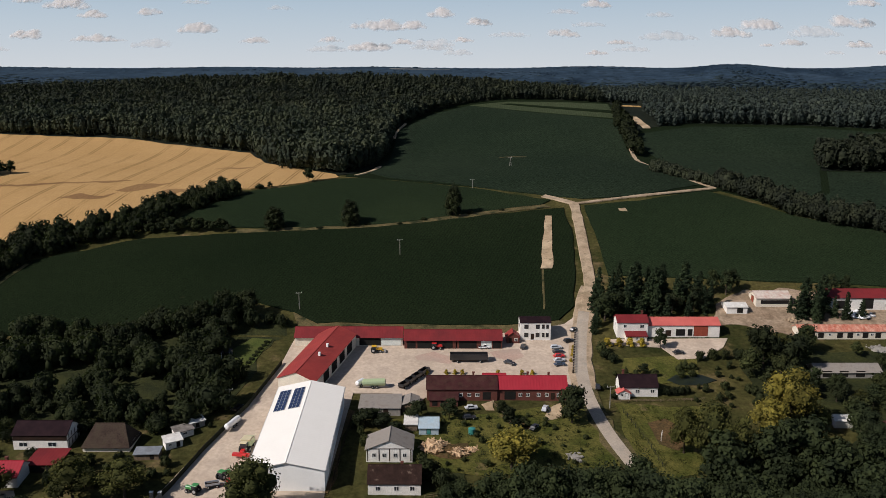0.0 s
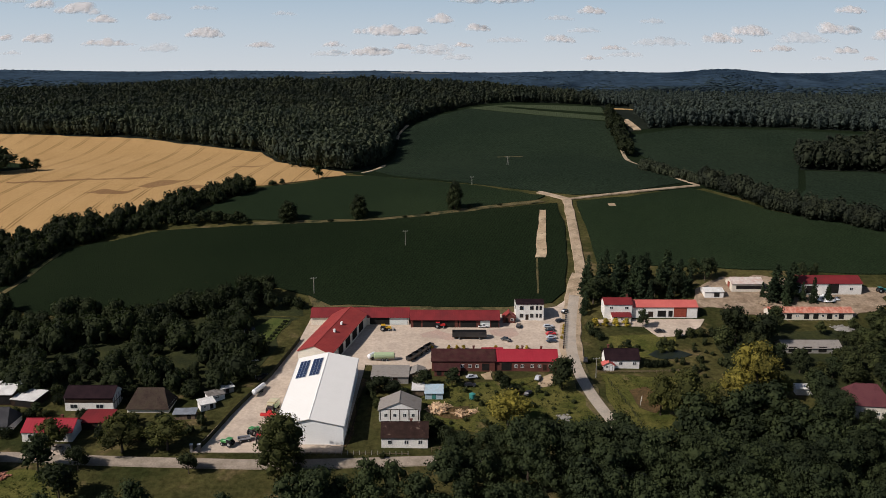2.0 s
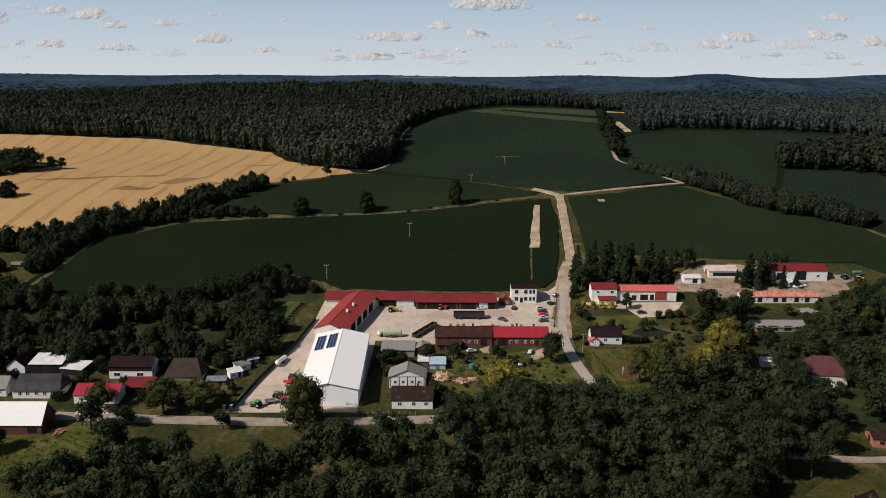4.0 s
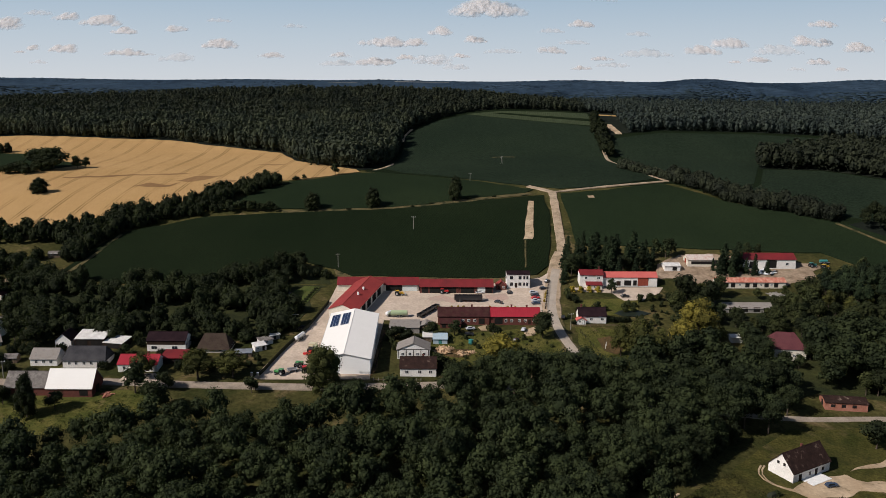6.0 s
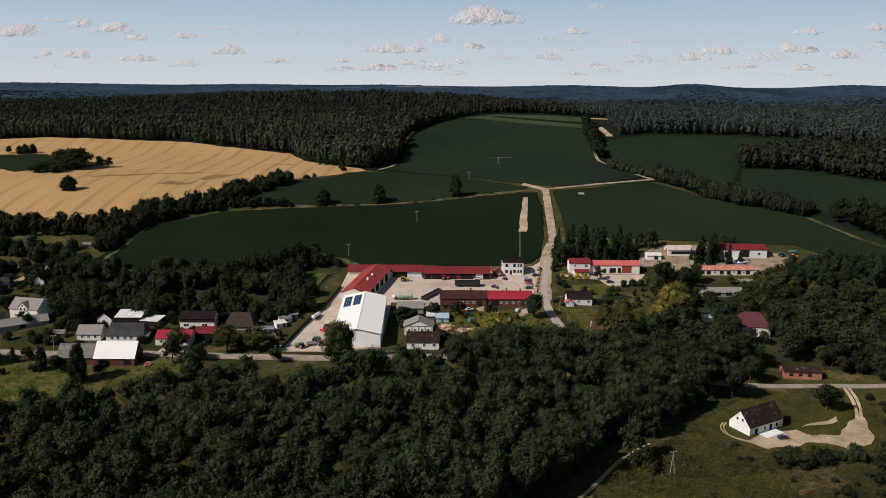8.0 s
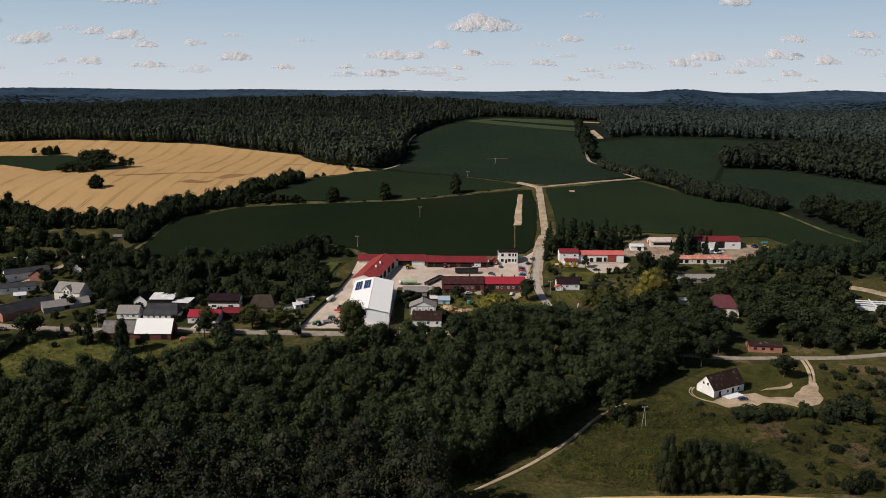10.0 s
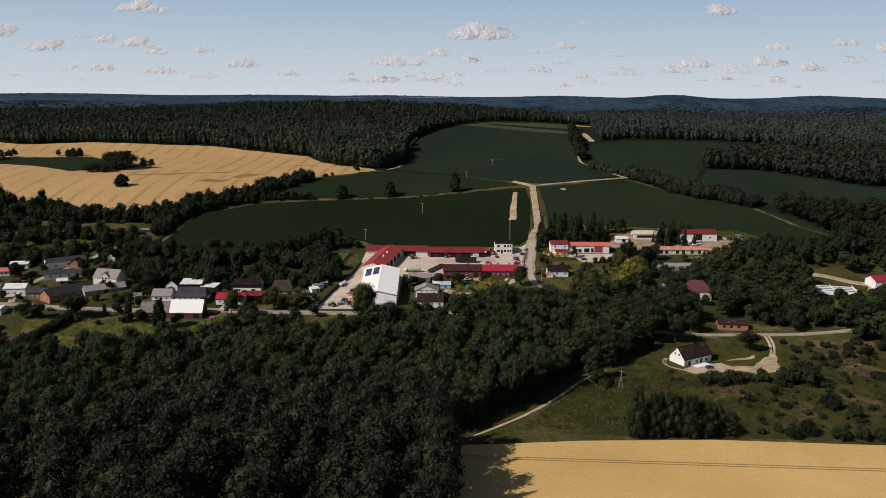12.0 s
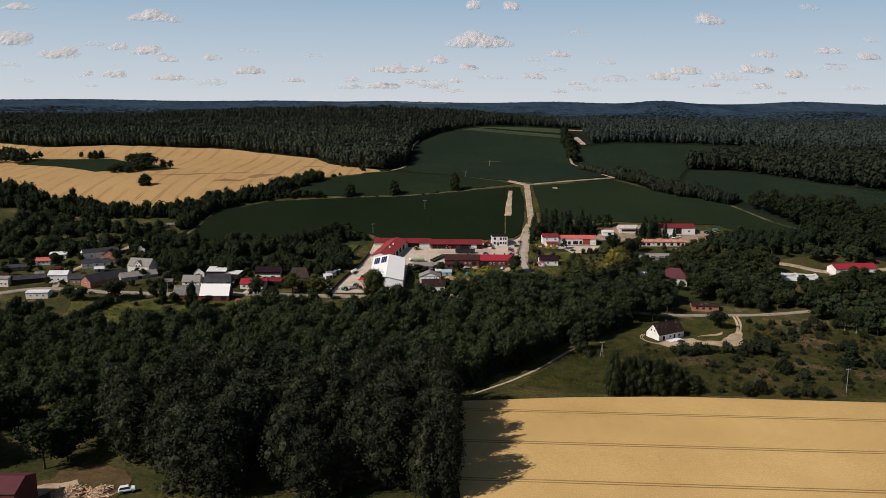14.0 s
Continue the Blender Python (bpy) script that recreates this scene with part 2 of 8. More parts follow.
M = dict(
    grass=surface("meadow_grass", (0.024, 0.028, 0.009), (0.072, 0.062, 0.022), 0.04, 0.6, bump=0.6, spec=0.03, third=((0.115, 0.085, 0.042), 0.08, 0.58), grain=0.85),
    lawn=surface("garden_grass", (0.044, 0.052, 0.0115), (0.105, 0.094, 0.026), 0.12, 1.5, bump=0.3, spec=0.05, third=((0.14, 0.105, 0.05), 0.13, 0.62), grain=0.85),
    field=crop("green_crop", (0.0074, 0.0123, 0.0056), (0.0105, 0.016, 0.0073), 20, 1.5, grain=1.5, stain=((0.045, 0.04, 0.02), 0.06, 0.72)),
    # field_b and field_d: crop green with extra blue for distance haze
    field_b=crop("lighter_green_crop", (0.0118, 0.0192, 0.0093), (0.0158, 0.0243, 0.0114), -35, 1.5, grain=1.4),
    field_d=crop("haze_tinted_green_crop", (0.0122, 0.0192, 0.0118), (0.0166, 0.025, 0.0148), -15, 1.8, grain=0.7),
    field_c=crop("pale_green_crop", (0.034, 0.046, 0.025), (0.043, 0.054, 0.029), 5, 2.0),
    wheat=crop("ripe_wheat", (0.345, 0.213, 0.09), (0.40, 0.252, 0.112), 4, 0.9, 16.3, (0.15, 0.095, 0.04), shift=4.0, gap=1.1, rough_look=0.3, relief=0.4),
    wheat_b=crop("ripe_wheat_near", (0.435, 0.275, 0.102), (0.55, 0.36, 0.142), 93.8, 0.5, 31.5, (0.20, 0.125, 0.05), grain=1.6, shift=22.5, rough_look=0.2, broken=(0.15, 0.4), relief=0.22),
    dirt=surface("pale_dirt", (0.32, 0.235, 0.155), (0.40, 0.305, 0.21), 0.15, 1.2, bump=0.1, dirt=((0.09, 0.075, 0.04), 0.25, 0.7)),
    sand=surface("sandy_soil", (0.34, 0.245, 0.15), (0.47, 0.355, 0.235), 0.1, 0.9, bump=0.15, dirt=((0.13, 0.10, 0.06), 0.16, 0.7), third=((0.06, 0.056, 0.022), 0.3, 0.62)),
    yard_soil=surface("trodden_farm_soil", (0.21, 0.15, 0.10), (0.33, 0.25, 0.175), 0.12, 0.9, bump=0.15, dirt=((0.10, 0.07, 0.045), 0.2, 0.75), grain=0.6),
    asphalt=surface("worn_asphalt", (0.335, 0.28, 0.222), (0.40, 0.34, 0.275), 0.2, 2.0, bump=0.03, dirt=((0.14, 0.13, 0.12), 0.4, 0.5)),
    old_asphalt=surface("old_lane_asphalt", (0.24, 0.195, 0.15), (0.31, 0.255, 0.20), 0.2, 2.0, bump=0.03, dirt=((0.12, 0.10, 0.07), 0.3, 0.6)),
    paving=surface("concrete_paving", (0.42, 0.335, 0.258), (0.495, 0.40, 0.315), 0.07, 0.8, bump=0.02, dirt=((0.24, 0.195, 0.155), 0.11, 0.5)),
    pink=surface("reddish_paving", (0.36, 0.25, 0.20), (0.42, 0.30, 0.24), 0.1, 1.2, dirt=((0.33, 0.27, 0.22), 0.15, 0.9)),
    dry=surface("dry_rust_grass", (0.06, 0.042, 0.018), (0.11, 0.066, 0.028), 0.2, 1.4, bump=0.4, grain=0.9, third=((0.045, 0.045, 0.016), 0.12, 0.54)),
    heath=surface("brown_heath", (0.075, 0.052, 0.024), (0.13, 0.085, 0.042), 0.15, 1.3, bump=0.5, grain=0.9, third=((0.045, 0.05, 0.015), 0.1, 0.5)),
    # dark green rough grass, with the shade under trees in its colour as well
    rough=surface("shade_dark_rough_grass", (0.015, 0.019, 0.007), (0.034, 0.037, 0.0115), 0.09, 1.2, bump=0.5, grain=0.9),
    tiles=surface("patched_old_tiles", (0.020, 0.011, 0.009), (0.036, 0.019, 0.015), 0.5, 5, rough=0.9, bump=0.06, third=((0.15, 0.11, 0.085), 0.5, 0.6), grain=0.85),
    bank=surface("dry_grass_bank", (0.055, 0.05, 0.02), (0.12, 0.092, 0.042), 0.2, 1.4, bump=0.3, grain=0.9, third=((0.02, 0.024, 0.009), 0.11, 0.5)),
    white_roof=ribbed("white_sheet_roof", (0.73, 0.70, 0.65), (0.75, 0.72, 0.67), 1.0, 1, rough=0.6, spec=0.04, rib=0.03),
    white_wall=surface("white_render", (0.66, 0.63, 0.58), (0.76, 0.73, 0.68), 0.3, 3, rough=0.8, dirt=((0.45, 0.40, 0.34), 0.25, 0.4)),
    hall_wall=surface("clean_white_cladding", (0.84, 0.83, 0.80), (0.88, 0.87, 0.84), 0.3, 3, rough=0.6, grain=0.1),
    pond=surface("dark_pond_water", (0.012, 0.016, 0.012), (0.02, 0.025, 0.016), 0.3, 2, rough=0.3, spec=0.15),
    cream_wall=surface("cream_render", (0.62, 0.57, 0.47), (0.7, 0.64, 0.54), 0.3, 3, dirt=((0.4, 0.33, 0.25), 0.3, 0.5)),
    red_roof=ribbed("red_sheet_roof", (0.29, 0.045, 0.038), (0.24, 0.036, 0.032), 1.0, 1, dirt=((0.15, 0.03, 0.028), 0.12, 0.5)),
    red_roof_x=ribbed("red_sheet_roof_b", (0.18, 0.022, 0.024), (0.145, 0.018, 0.02), 1.0, 0, dirt=((0.09, 0.018, 0.02), 0.12, 0.5)),
    bright_roof=ribbed("bright_red_sheet_roof", (0.30, 0.021, 0.034), (0.25, 0.018, 0.028), 1.0, 0, dirt=((0.3, 0.03, 0.04), 0.3, 0.4)),
    coral_roof=ribbed("coral_red_sheet_roof", (0.50, 0.12, 0.10), (0.44, 0.10, 0.085), 0.8, 0),
    brown_roof=surface("brown_tile_roof", (0.036, 0.014, 0.014), (0.056, 0.021, 0.021), 0.4, 5, rough=0.9, bump=0.06, dirt=((0.07, 0.045, 0.03), 0.5, 0.5)),
    dark_roof=surface("dark_tile_roof", (0.014, 0.008, 0.010), (0.024, 0.013, 0.015), 0.4, 5, rough=0.7, bump=0.05),
    slate_pale=surface("pale_blue_grey_sheet", (0.15, 0.165, 0.185), (0.21, 0.225, 0.245), 0.4, 4, rough=0.6, dirt=((0.1, 0.1, 0.1), 0.5, 0.6)),
    moss_roof=surface("mossy_tile_roof", (0.040, 0.028, 0.022), (0.068, 0.048, 0.038), 0.5, 4, rough=0.9, bump=0.08, dirt=((0.04, 0.035, 0.02), 0.5, 0.7), grain=0.85),
    slate_roof=surface("blue_grey_roof", (0.034, 0.033, 0.036), (0.055, 0.053, 0.055), 0.3, 4, rough=0.5, bump=0.04),
    grey_roof=surface("grey_cement_sheet", (0.20, 0.18, 0.16), (0.30, 0.27, 0.24), 0.5, 4, rough=0.85, bump=0.06, dirt=((0.09, 0.07, 0.05), 0.5, 0.7)),
    worn_grey=surface("weathered_cement_sheet", (0.13, 0.115, 0.105), (0.21, 0.19, 0.17), 0.6, 4, rough=0.9, bump=0.06, dirt=((0.06, 0.05, 0.04), 0.5, 0.7), grain=0.8),
    pale_roof=surface("pale_sheet", (0.55, 0.53, 0.5), (0.66, 0.64, 0.6), 0.4, 3, rough=0.6, dirt=((0.35, 0.3, 0.25), 0.3, 0.5)),
    bluish=surface("pale_blue_sheet", (0.32, 0.42, 0.48), (0.42, 0.5, 0.55), 0.5, 3, rough=0.5, dirt=((0.2, 0.22, 0.2), 0.5, 0.5)),
    plum_roof=surface("dull_red_tile_roof", (0.085, 0.03, 0.034), (0.12, 0.042, 0.046), 0.4, 5, rough=0.8, bump=0.05, dirt=((0.07, 0.03, 0.03), 0.4, 0.5)),
    rust_roof=surface("rusty_red_sheet", (0.42, 0.12, 0.075), (0.55, 0.3, 0.22), 0.9, 4, rough=0.75, stretch=(1, 0.25, 1), dirt=((0.22, 0.06, 0.04), 0.7, 0.7)),
    worn_roof=surface("worn_cement_sheet", (0.45, 0.38, 0.33), (0.55, 0.48, 0.42), 0.8, 4, rough=0.8, dirt=((0.36, 0.14, 0.1), 0.5, 0.6)),
    brick=surface("red_brick", (0.10, 0.035, 0.027), (0.14, 0.05, 0.038), 0.5, 6, rough=0.9, bump=0.03, dirt=((0.1, 0.05, 0.04), 0.6, 0.6)),
    brick_b=surface("orange_brick", (0.30, 0.12, 0.08), (0.37, 0.17, 0.12), 0.5, 6, rough=0.9, bump=0.03, dirt=((0.2, 0.08, 0.05), 0.6, 0.6)),
    timber=surface("dark_timber", (0.022, 0.014, 0.01), (0.04, 0.024, 0.016), 1, 8, rough=0.8, bump=0.02),
    wood=surface("weathered_wood", (0.12, 0.085, 0.055), (0.2, 0.145, 0.1), 1, 6, rough=0.9, bump=0.02, stretch=(1, 1, 0.2)),
    logs=surface("split_logs", (0.36, 0.235, 0.13), (0.52, 0.37, 0.235), 1.5, 6, rough=0.9, vary=0.6),
    # near-black for the shade inside open doorways and shed fronts
    dark=surface("opening_shade", (0.012, 0.011, 0.01), (0.02, 0.018, 0.016), 0.5, 3, rough=0.9),
    fence=surface("dark_fence", (0.018, 0.022, 0.014), (0.03, 0.032, 0.02), 0.5, 4, rough=0.9),
    door_red=surface("red_brown_door", (0.22, 0.05, 0.03), (0.27, 0.065, 0.04), 1, 5, rough=0.6),
    door_grey=surface("pale_grey_green_door", (0.55, 0.58, 0.54), (0.62, 0.64, 0.6), 1, 5, rough=0.6),
    trim=surface("white_trim", (0.66, 0.65, 0.62), (0.74, 0.73, 0.7), 1, 6, rough=0.6),
    concrete=surface("grey_concrete", (0.22, 0.205, 0.185), (0.30, 0.28, 0.25), 0.8, 6, rough=0.9, bump=0.03, dirt=((0.18, 0.16, 0.13), 1.0, 0.5)),
    metal=surface("galvanised_steel", (0.45, 0.45, 0.45), (0.55, 0.55, 0.55), 1, 8, rough=0.45, metal=0.6),
    rubber=surface("black_rubber", (0.012, 0.012, 0.012), (0.02, 0.02, 0.02), 2, 9, rough=0.85),
    bark=surface("bark", (0.05, 0.038, 0.028), (0.085, 0.066, 0.05), 1.2, 6, rough=0.95, bump=0.05, stretch=(1, 1, 0.25)),
    plastic_white=surface("white_film", (0.7, 0.7, 0.7), (0.78, 0.78, 0.77), 1, 5, rough=0.4),
    leaf=foliage("broad_leaves", (0.0155, 0.0212, 0.0105), (0.032, 0.040, 0.0172), (0.025, 0.0318, 0.014)),
    leaf_weed=foliage("weed_leaves", (0.0299, 0.0322, 0.01035), (0.06325, 0.0575, 0.01955), (0.0805, 0.06325, 0.02875)),
    leaf_fresh=foliage("bright_weed_leaves", (0.0345, 0.0414, 0.01035), (0.08625, 0.0897, 0.023), (0.0575, 0.0644, 0.01725)),
    leaf_mid=foliage("fresh_green_leaves", (0.01667, 0.02127, 0.0092), (0.0483, 0.0529, 0.0207), (0.03335, 0.0391, 0.01552)),
    leaf_street=foliage("street_tree_leaves", (0.023, 0.02702, 0.01035), (0.0575, 0.0598, 0.0207), (0.0414, 0.0437, 0.01552)),
    leaf_dark=foliage("dark_leaves", (0.01322, 0.01702, 0.00874), (0.02472, 0.03013, 0.01357), (0.02013, 0.02472, 0.01127)),
    leaf_pop=foliage("poplar_leaves", (0.01035, 0.01208, 0.0069), (0.04715, 0.0483, 0.0299), (0.023, 0.0253, 0.01495)),
    leaf_yellow=foliage("yellow_green_leaves", (0.0935, 0.0825, 0.0165), (0.231, 0.187, 0.0396), (0.143, 0.1188, 0.0286)),
    leaf_olive=foliage("olive_leaves", (0.0322, 0.0345, 0.01035), (0.0828, 0.0805, 0.02415), (0.0506, 0.05175, 0.0161)),
    leaf_gold=foliage("golden_leaves", (0.24, 0.17, 0.02), (0.4, 0.29, 0.05), (0.3, 0.22, 0.03)),
    needle=foliage("dark_needles", (0.0115, 0.0184, 0.0092), (0.0276, 0.03795, 0.0184), (0.0184, 0.0276, 0.0138), 0.08),
    # leaf green with some blue distance haze mixed into the colours
    far=foliage("haze_tinted_far_canopy", (0.01437, 0.02013, 0.01552), (0.0276, 0.03335, 0.02415), (0.0414, 0.046, 0.0276), 0.1),
    # near-black green: the shade between the far trees, put into the colour
    far_floor=surface("painted_forest_shade", (0.010, 0.013, 0.010), (0.017, 0.020, 0.014), 0.05, 0.5, bump=0.6, spec=0.02, grain=0.7),
    # air haze in the blue base colours; third: dark cloud-shadow patches, painted too
    far_haze=surface("distant_forest_haze", (0.021, 0.037, 0.057), (0.031, 0.050, 0.072), 0.03, 0.2, bump=0.6, spec=0.02, grain=0.85, stretch=(0.45, 1, 1), third=((0.012, 0.022, 0.036), 0.010, 0.54)),
    mown=surface("mown_grass", (0.045, 0.062, 0.014), (0.07, 0.08, 0.02), 0.2, 2.0, bump=0.1, grain=0.6),
    meadow=surface("rough_meadow", (0.030, 0.034, 0.0092), (0.076, 0.066, 0.019), 0.07, 1.1, bump=0.5, spec=0.03, third=((0.10, 0.077, 0.036), 0.055, 0.6), grain=0.9, dirt=((0.022, 0.026, 0.009), 0.16, 0.8)),
    # distance haze painted into the leaf colours: farther, far_b and far_d
    farther=foliage("haze_blue_farthest_canopy", (0.015, 0.028, 0.046), (0.019, 0.034, 0.053), (0.024, 0.041, 0.061), 0.0),
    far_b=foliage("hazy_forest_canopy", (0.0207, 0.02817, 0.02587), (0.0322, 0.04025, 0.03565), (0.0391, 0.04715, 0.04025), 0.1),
    far_d=foliage("haze_blue_green_canopy", (0.012, 0.02, 0.027), (0.016, 0.026, 0.033), (0.02, 0.031, 0.037), 0.0),
    stubble=surface("far_pale_stubble", (0.13, 0.125, 0.115), (0.17, 0.16, 0.145), 0.05, 0.5),
    lodged=crop("lodged_wheat", (0.17, 0.095, 0.045), (0.25, 0.15, 0.07), 4, 0.9, rough_look=0.4),
    # greyed and lightened leaf colours, standing in for haze over the far wood
    far_c=foliage("haze_grey_wood_leaves", (0.01725, 0.02127, 0.0138), (0.0345, 0.0391, 0.02415), (0.0299, 0.0345, 0.02185), 0.1),
)


def plain(name, colour, rough=0.4, metal=0.0, spec=0.5, coat=0.0):
    m, n, l, bs = nodes_of(name)
    fin = noise_node(n, l, 3, 4)
    l.new(mix(n, l, 0.25, colour, mix(n, l, fin.outputs[0], (0.5, 0.5, 0.5), (1.5, 1.5, 1.5)), "MULTIPLY"), bs.inputs["Base Color"])
    bs.inputs["Roughness"].default_value, bs.inputs["Metallic"].default_value = rough, metal
    bs.inputs["Specular IOR Level"].default_value, bs.inputs["Coat Weight"].default_value = spec, coat
    return m


M["birch"] = surface("birch_bark", (0.42, 0.40, 0.36), (0.55, 0.53, 0.48), 1.5, 7, rough=0.9, dirt=((0.06, 0.05, 0.04), 1.2, 0.7))
M["glass"] = plain("window_glass", (0.02, 0.024, 0.03), 0.08, 0, 0.8)
M["solar"] = plain("solar_cells", (0.02, 0.035, 0.085), 0.25, 0, 0.6)
for key, colour in (("p_yellow", (0.6, 0.34, 0.02)), ("p_black", (0.02, 0.02, 0.022)), ("p_silver", (0.45, 0.46, 0.48)), ("p_white", (0.75, 0.75, 0.74)),
                    ("p_red", (0.5, 0.02, 0.02)), ("p_blue", (0.03, 0.045, 0.075)), ("p_green", (0.05, 0.22, 0.06)), ("p_mint", (0.35, 0.42, 0.24)), ("p_cream", (0.6, 0.52, 0.33)), ("p_teal", (0.04, 0.2, 0.18))):
    M[key] = plain("paint_" + key[2:], colour, 0.35, 0.0, 0.5, 0.5)


def cloud_material(name, density):
    """Soft vapour, thinning out to the rim of the cloud."""
    m, n, l, bs = nodes_of(name)
    thick, fade, haze_mix, clear_mix = [n.new("ShaderNode" + k) for k in ("Attribute", "Math", "MixShader", "MixShader")]
    thick.attribute_name = "thickness"
    fade.operation = "MULTIPLY"
    l.new(thick.outputs["Fac"], fade.inputs[0])
    fade.inputs[1].default_value = density
    di, tr, tp = n.new("ShaderNodeBsdfDiffuse"), n.new("ShaderNodeBsdfTranslucent"), n.new("ShaderNodeBsdfTransparent")
    for k in (di, tr):
        k.inputs[0].default_value = (0.97, 0.91, 0.88, 1)
    haze_mix.inputs[0].default_value = 0.52
    l.new(di.outputs[0], haze_mix.inputs[1])
    l.new(tr.outputs[0], haze_mix.inputs[2])
    l.new(fade.outputs[0], clear_mix.inputs[0])
    l.new(tp.outputs[0], clear_mix.inputs[1])
    l.new(haze_mix.outputs[0], clear_mix.inputs[2])
    l.new(clear_mix.outputs[0], n["Material Output"].inputs[0])
    return m


M["cloud"] = cloud_material("cloud_vapour", 0.88)
M["cloud_thin"] = cloud_material("thin_cloud_vapour", 0.42)


# ---- building blocks ----
def link_mesh(name, verts, faces, material, parent=None, label="", smooth=False):
    me = bpy.data.meshes.new(name)
    me.from_pydata(verts, [], faces)
    me.materials.append(material)
    if smooth:
        me.shade_smooth()
    ob = new(name, me)
    if parent:
        ob.parent = parent
    if label:
        ob["label"] = label
    return ob


def part(name, bm, material, parent, label=""):
    """One mesh object of a thing, out of a bmesh."""
    me = bpy.data.meshes.new(name)
    bmesh.ops.recalc_face_normals(bm, faces=bm.faces)
    bm.to_mesh(me)
    bm.free()
    me.materials.append(material)
    ob = new(name, me)
    if parent:
        ob.parent = parent
    if label:
        ob["label"] = label
    return ob


def box(bm, x0, x1, y0, y1, z0, z1, bevel=0.0, taper=None):
    """A box; taper: (x, y) factors of its top face about its middle."""
    cx, cy = (x0 + x1) / 2, (y0 + y1) / 2
    tx, ty = taper or (1, 1)
    lo = [bm.verts.new((x, y, z0)) for x, y in ((x0, y0), (x1, y0), (x1, y1), (x0, y1))]
    hi = [bm.verts.new((cx + (x - cx) * tx, cy + (y - cy) * ty, z1)) for x, y in ((x0, y0), (x1, y0), (x1, y1), (x0, y1))]
    fs = [bm.faces.new(lo[::-1]), bm.faces.new(hi)]
    fs += [bm.faces.new((lo[i], lo[(i + 1) % 4], hi[(i + 1) % 4], hi[i])) for i in range(4)]
    if bevel:
        bmesh.ops.bevel(bm, geom=list({e for f in fs for e in f.edges}), offset=bevel, segments=1, affect="EDGES")
    return bm


def boxed(*args, **kw):
    return box(bmesh.new(), *args, **kw)


def tube(bm, a, b, r0, r1, sides=6):
    a, b = Vector(a), Vector(b)
    q = (b - a).to_track_quat("Z", "Y")
    rings = [[bm.verts.new(p + q @ Vector((r * math.cos(2 * math.pi * k / sides), r * math.sin(2 * math.pi * k / sides), 0))) for k in range(sides)] for p, r in ((a, r0), (b, r1))]
    for k in range(sides):
        bm.faces.new((rings[0][k], rings[0][(k + 1) % sides], rings[1][(k + 1) % sides], rings[1][k]))
    bm.faces.new(rings[0][::-1])
    bm.faces.new(rings[1])
    return bm


def thing(name, m, label, category, group="", kind=""):
    ob = new(name)
    ob.empty_display_size = 0.5
    ob.matrix_basis = m
    return tagged(ob, label, category, group, kind)


# ---- the lie of the land ----
PY = [-1500, -400, -100, 60, 130, 165, 200, 250, 300, 360, 420, 480, 570, 630, 700, 770, 830, 900, 970, 1100, 1500, 2600]
PZ = [-26, -22, -19, -17, -15, -10, -3, 2, 8, 25, 40.5, 47, 51, 66, 79, 89, 89, 101, 113, 96, 60, 40]
HILLS = [(-40, 775, 150, 50, 9), (-230, 775, 130, 50, 6), (165, 775, 40, 45, -4), (150, 190, 90, 60, -8), (320, 905, 45, 40, 7), (560, 870, 90, 26, 5), (250, 850, 110, 24, 4), (-60, 870, 130, 26, 4), (-330, 860, 120, 25, 5), (-560, 880, 110, 30, 5), (450, 925, 120, 24, 3), (100, 915, 100, 22, 3), (-200, 925, 120, 22, 3), (346, 965, 45, 30, 5), (-560, 965, 120, 30, 2.5), (-250, 965, 90, 30, 2), (60, 968, 80, 30, -1.5), (560, 965, 60, 30, 3.5), (180, 968, 60, 30, 2), (-90, 968, 50, 30, 1.5), (-150, 775, 260, 40, 2), (420, 765, 240, 70, -9), (-420, 900, 120, 40, 2), (60, 960, 150, 40, 2), (620, 940, 120, 50, 3)]


def land(x, y):
    """Height of the ground."""
    x, y = np.asarray(x, float), np.asarray(y, float)
    z = 0.25 * np.interp(y - 24, PY, PZ) + 0.5 * np.interp(y, PY, PZ) + 0.25 * np.interp(y + 24, PY, PZ)
    for cx, cy, sx, sy, h in HILLS:
        z = z + h * np.exp(-(((x - cx) / sx) ** 2) - ((y - cy) / sy) ** 2)
    return z


def steps(*spans):
    out = []
    for a, b, s in spans:
        out += list(np.arange(a, b, s))
    return np.array(out + [spans[-1][1]])


gx = steps((-2600, -720, 94), (-720, -480, 20), (-480, 480, 8), (480, 720, 20), (720, 2600, 94))
gy = steps((-1500, -320, 59), (-320, 720, 8), (720, 1000, 14), (1000, 2600, 80))
GX, GY = np.meshgrid(gx, gy)
nx, ny = len(gx), len(gy)
ids = np.arange(nx * ny).reshape(ny, nx)
ground = link_mesh("ground", np.stack([GX, GY, land(GX, GY)], -1).reshape(-1, 3).tolist(),
                   np.stack([ids[:-1, :-1], ids[:-1, 1:], ids[1:, 1:], ids[1:, :-1]], -1).reshape(-1, 4).tolist(), M["grass"], smooth=True)
tagged(ground, "grassy open land rising gently towards wooded hills", "ground", kind="structure")


def inside(px, py, poly):
    """Which of the points lie in the polygon."""
    px, py = np.asarray(px, float), np.asarray(py, float)
    hit = np.zeros(px.shape, bool)
    for (x0, y0), (x1, y1) in zip(poly, poly[1:] + poly[:1]):
        c = ((y0 > py) != (y1 > py)) & (px < (x1 - x0) * (py - y0) / ((y1 - y0) or 1e-9) + x0)
        hit ^= c
    return hit


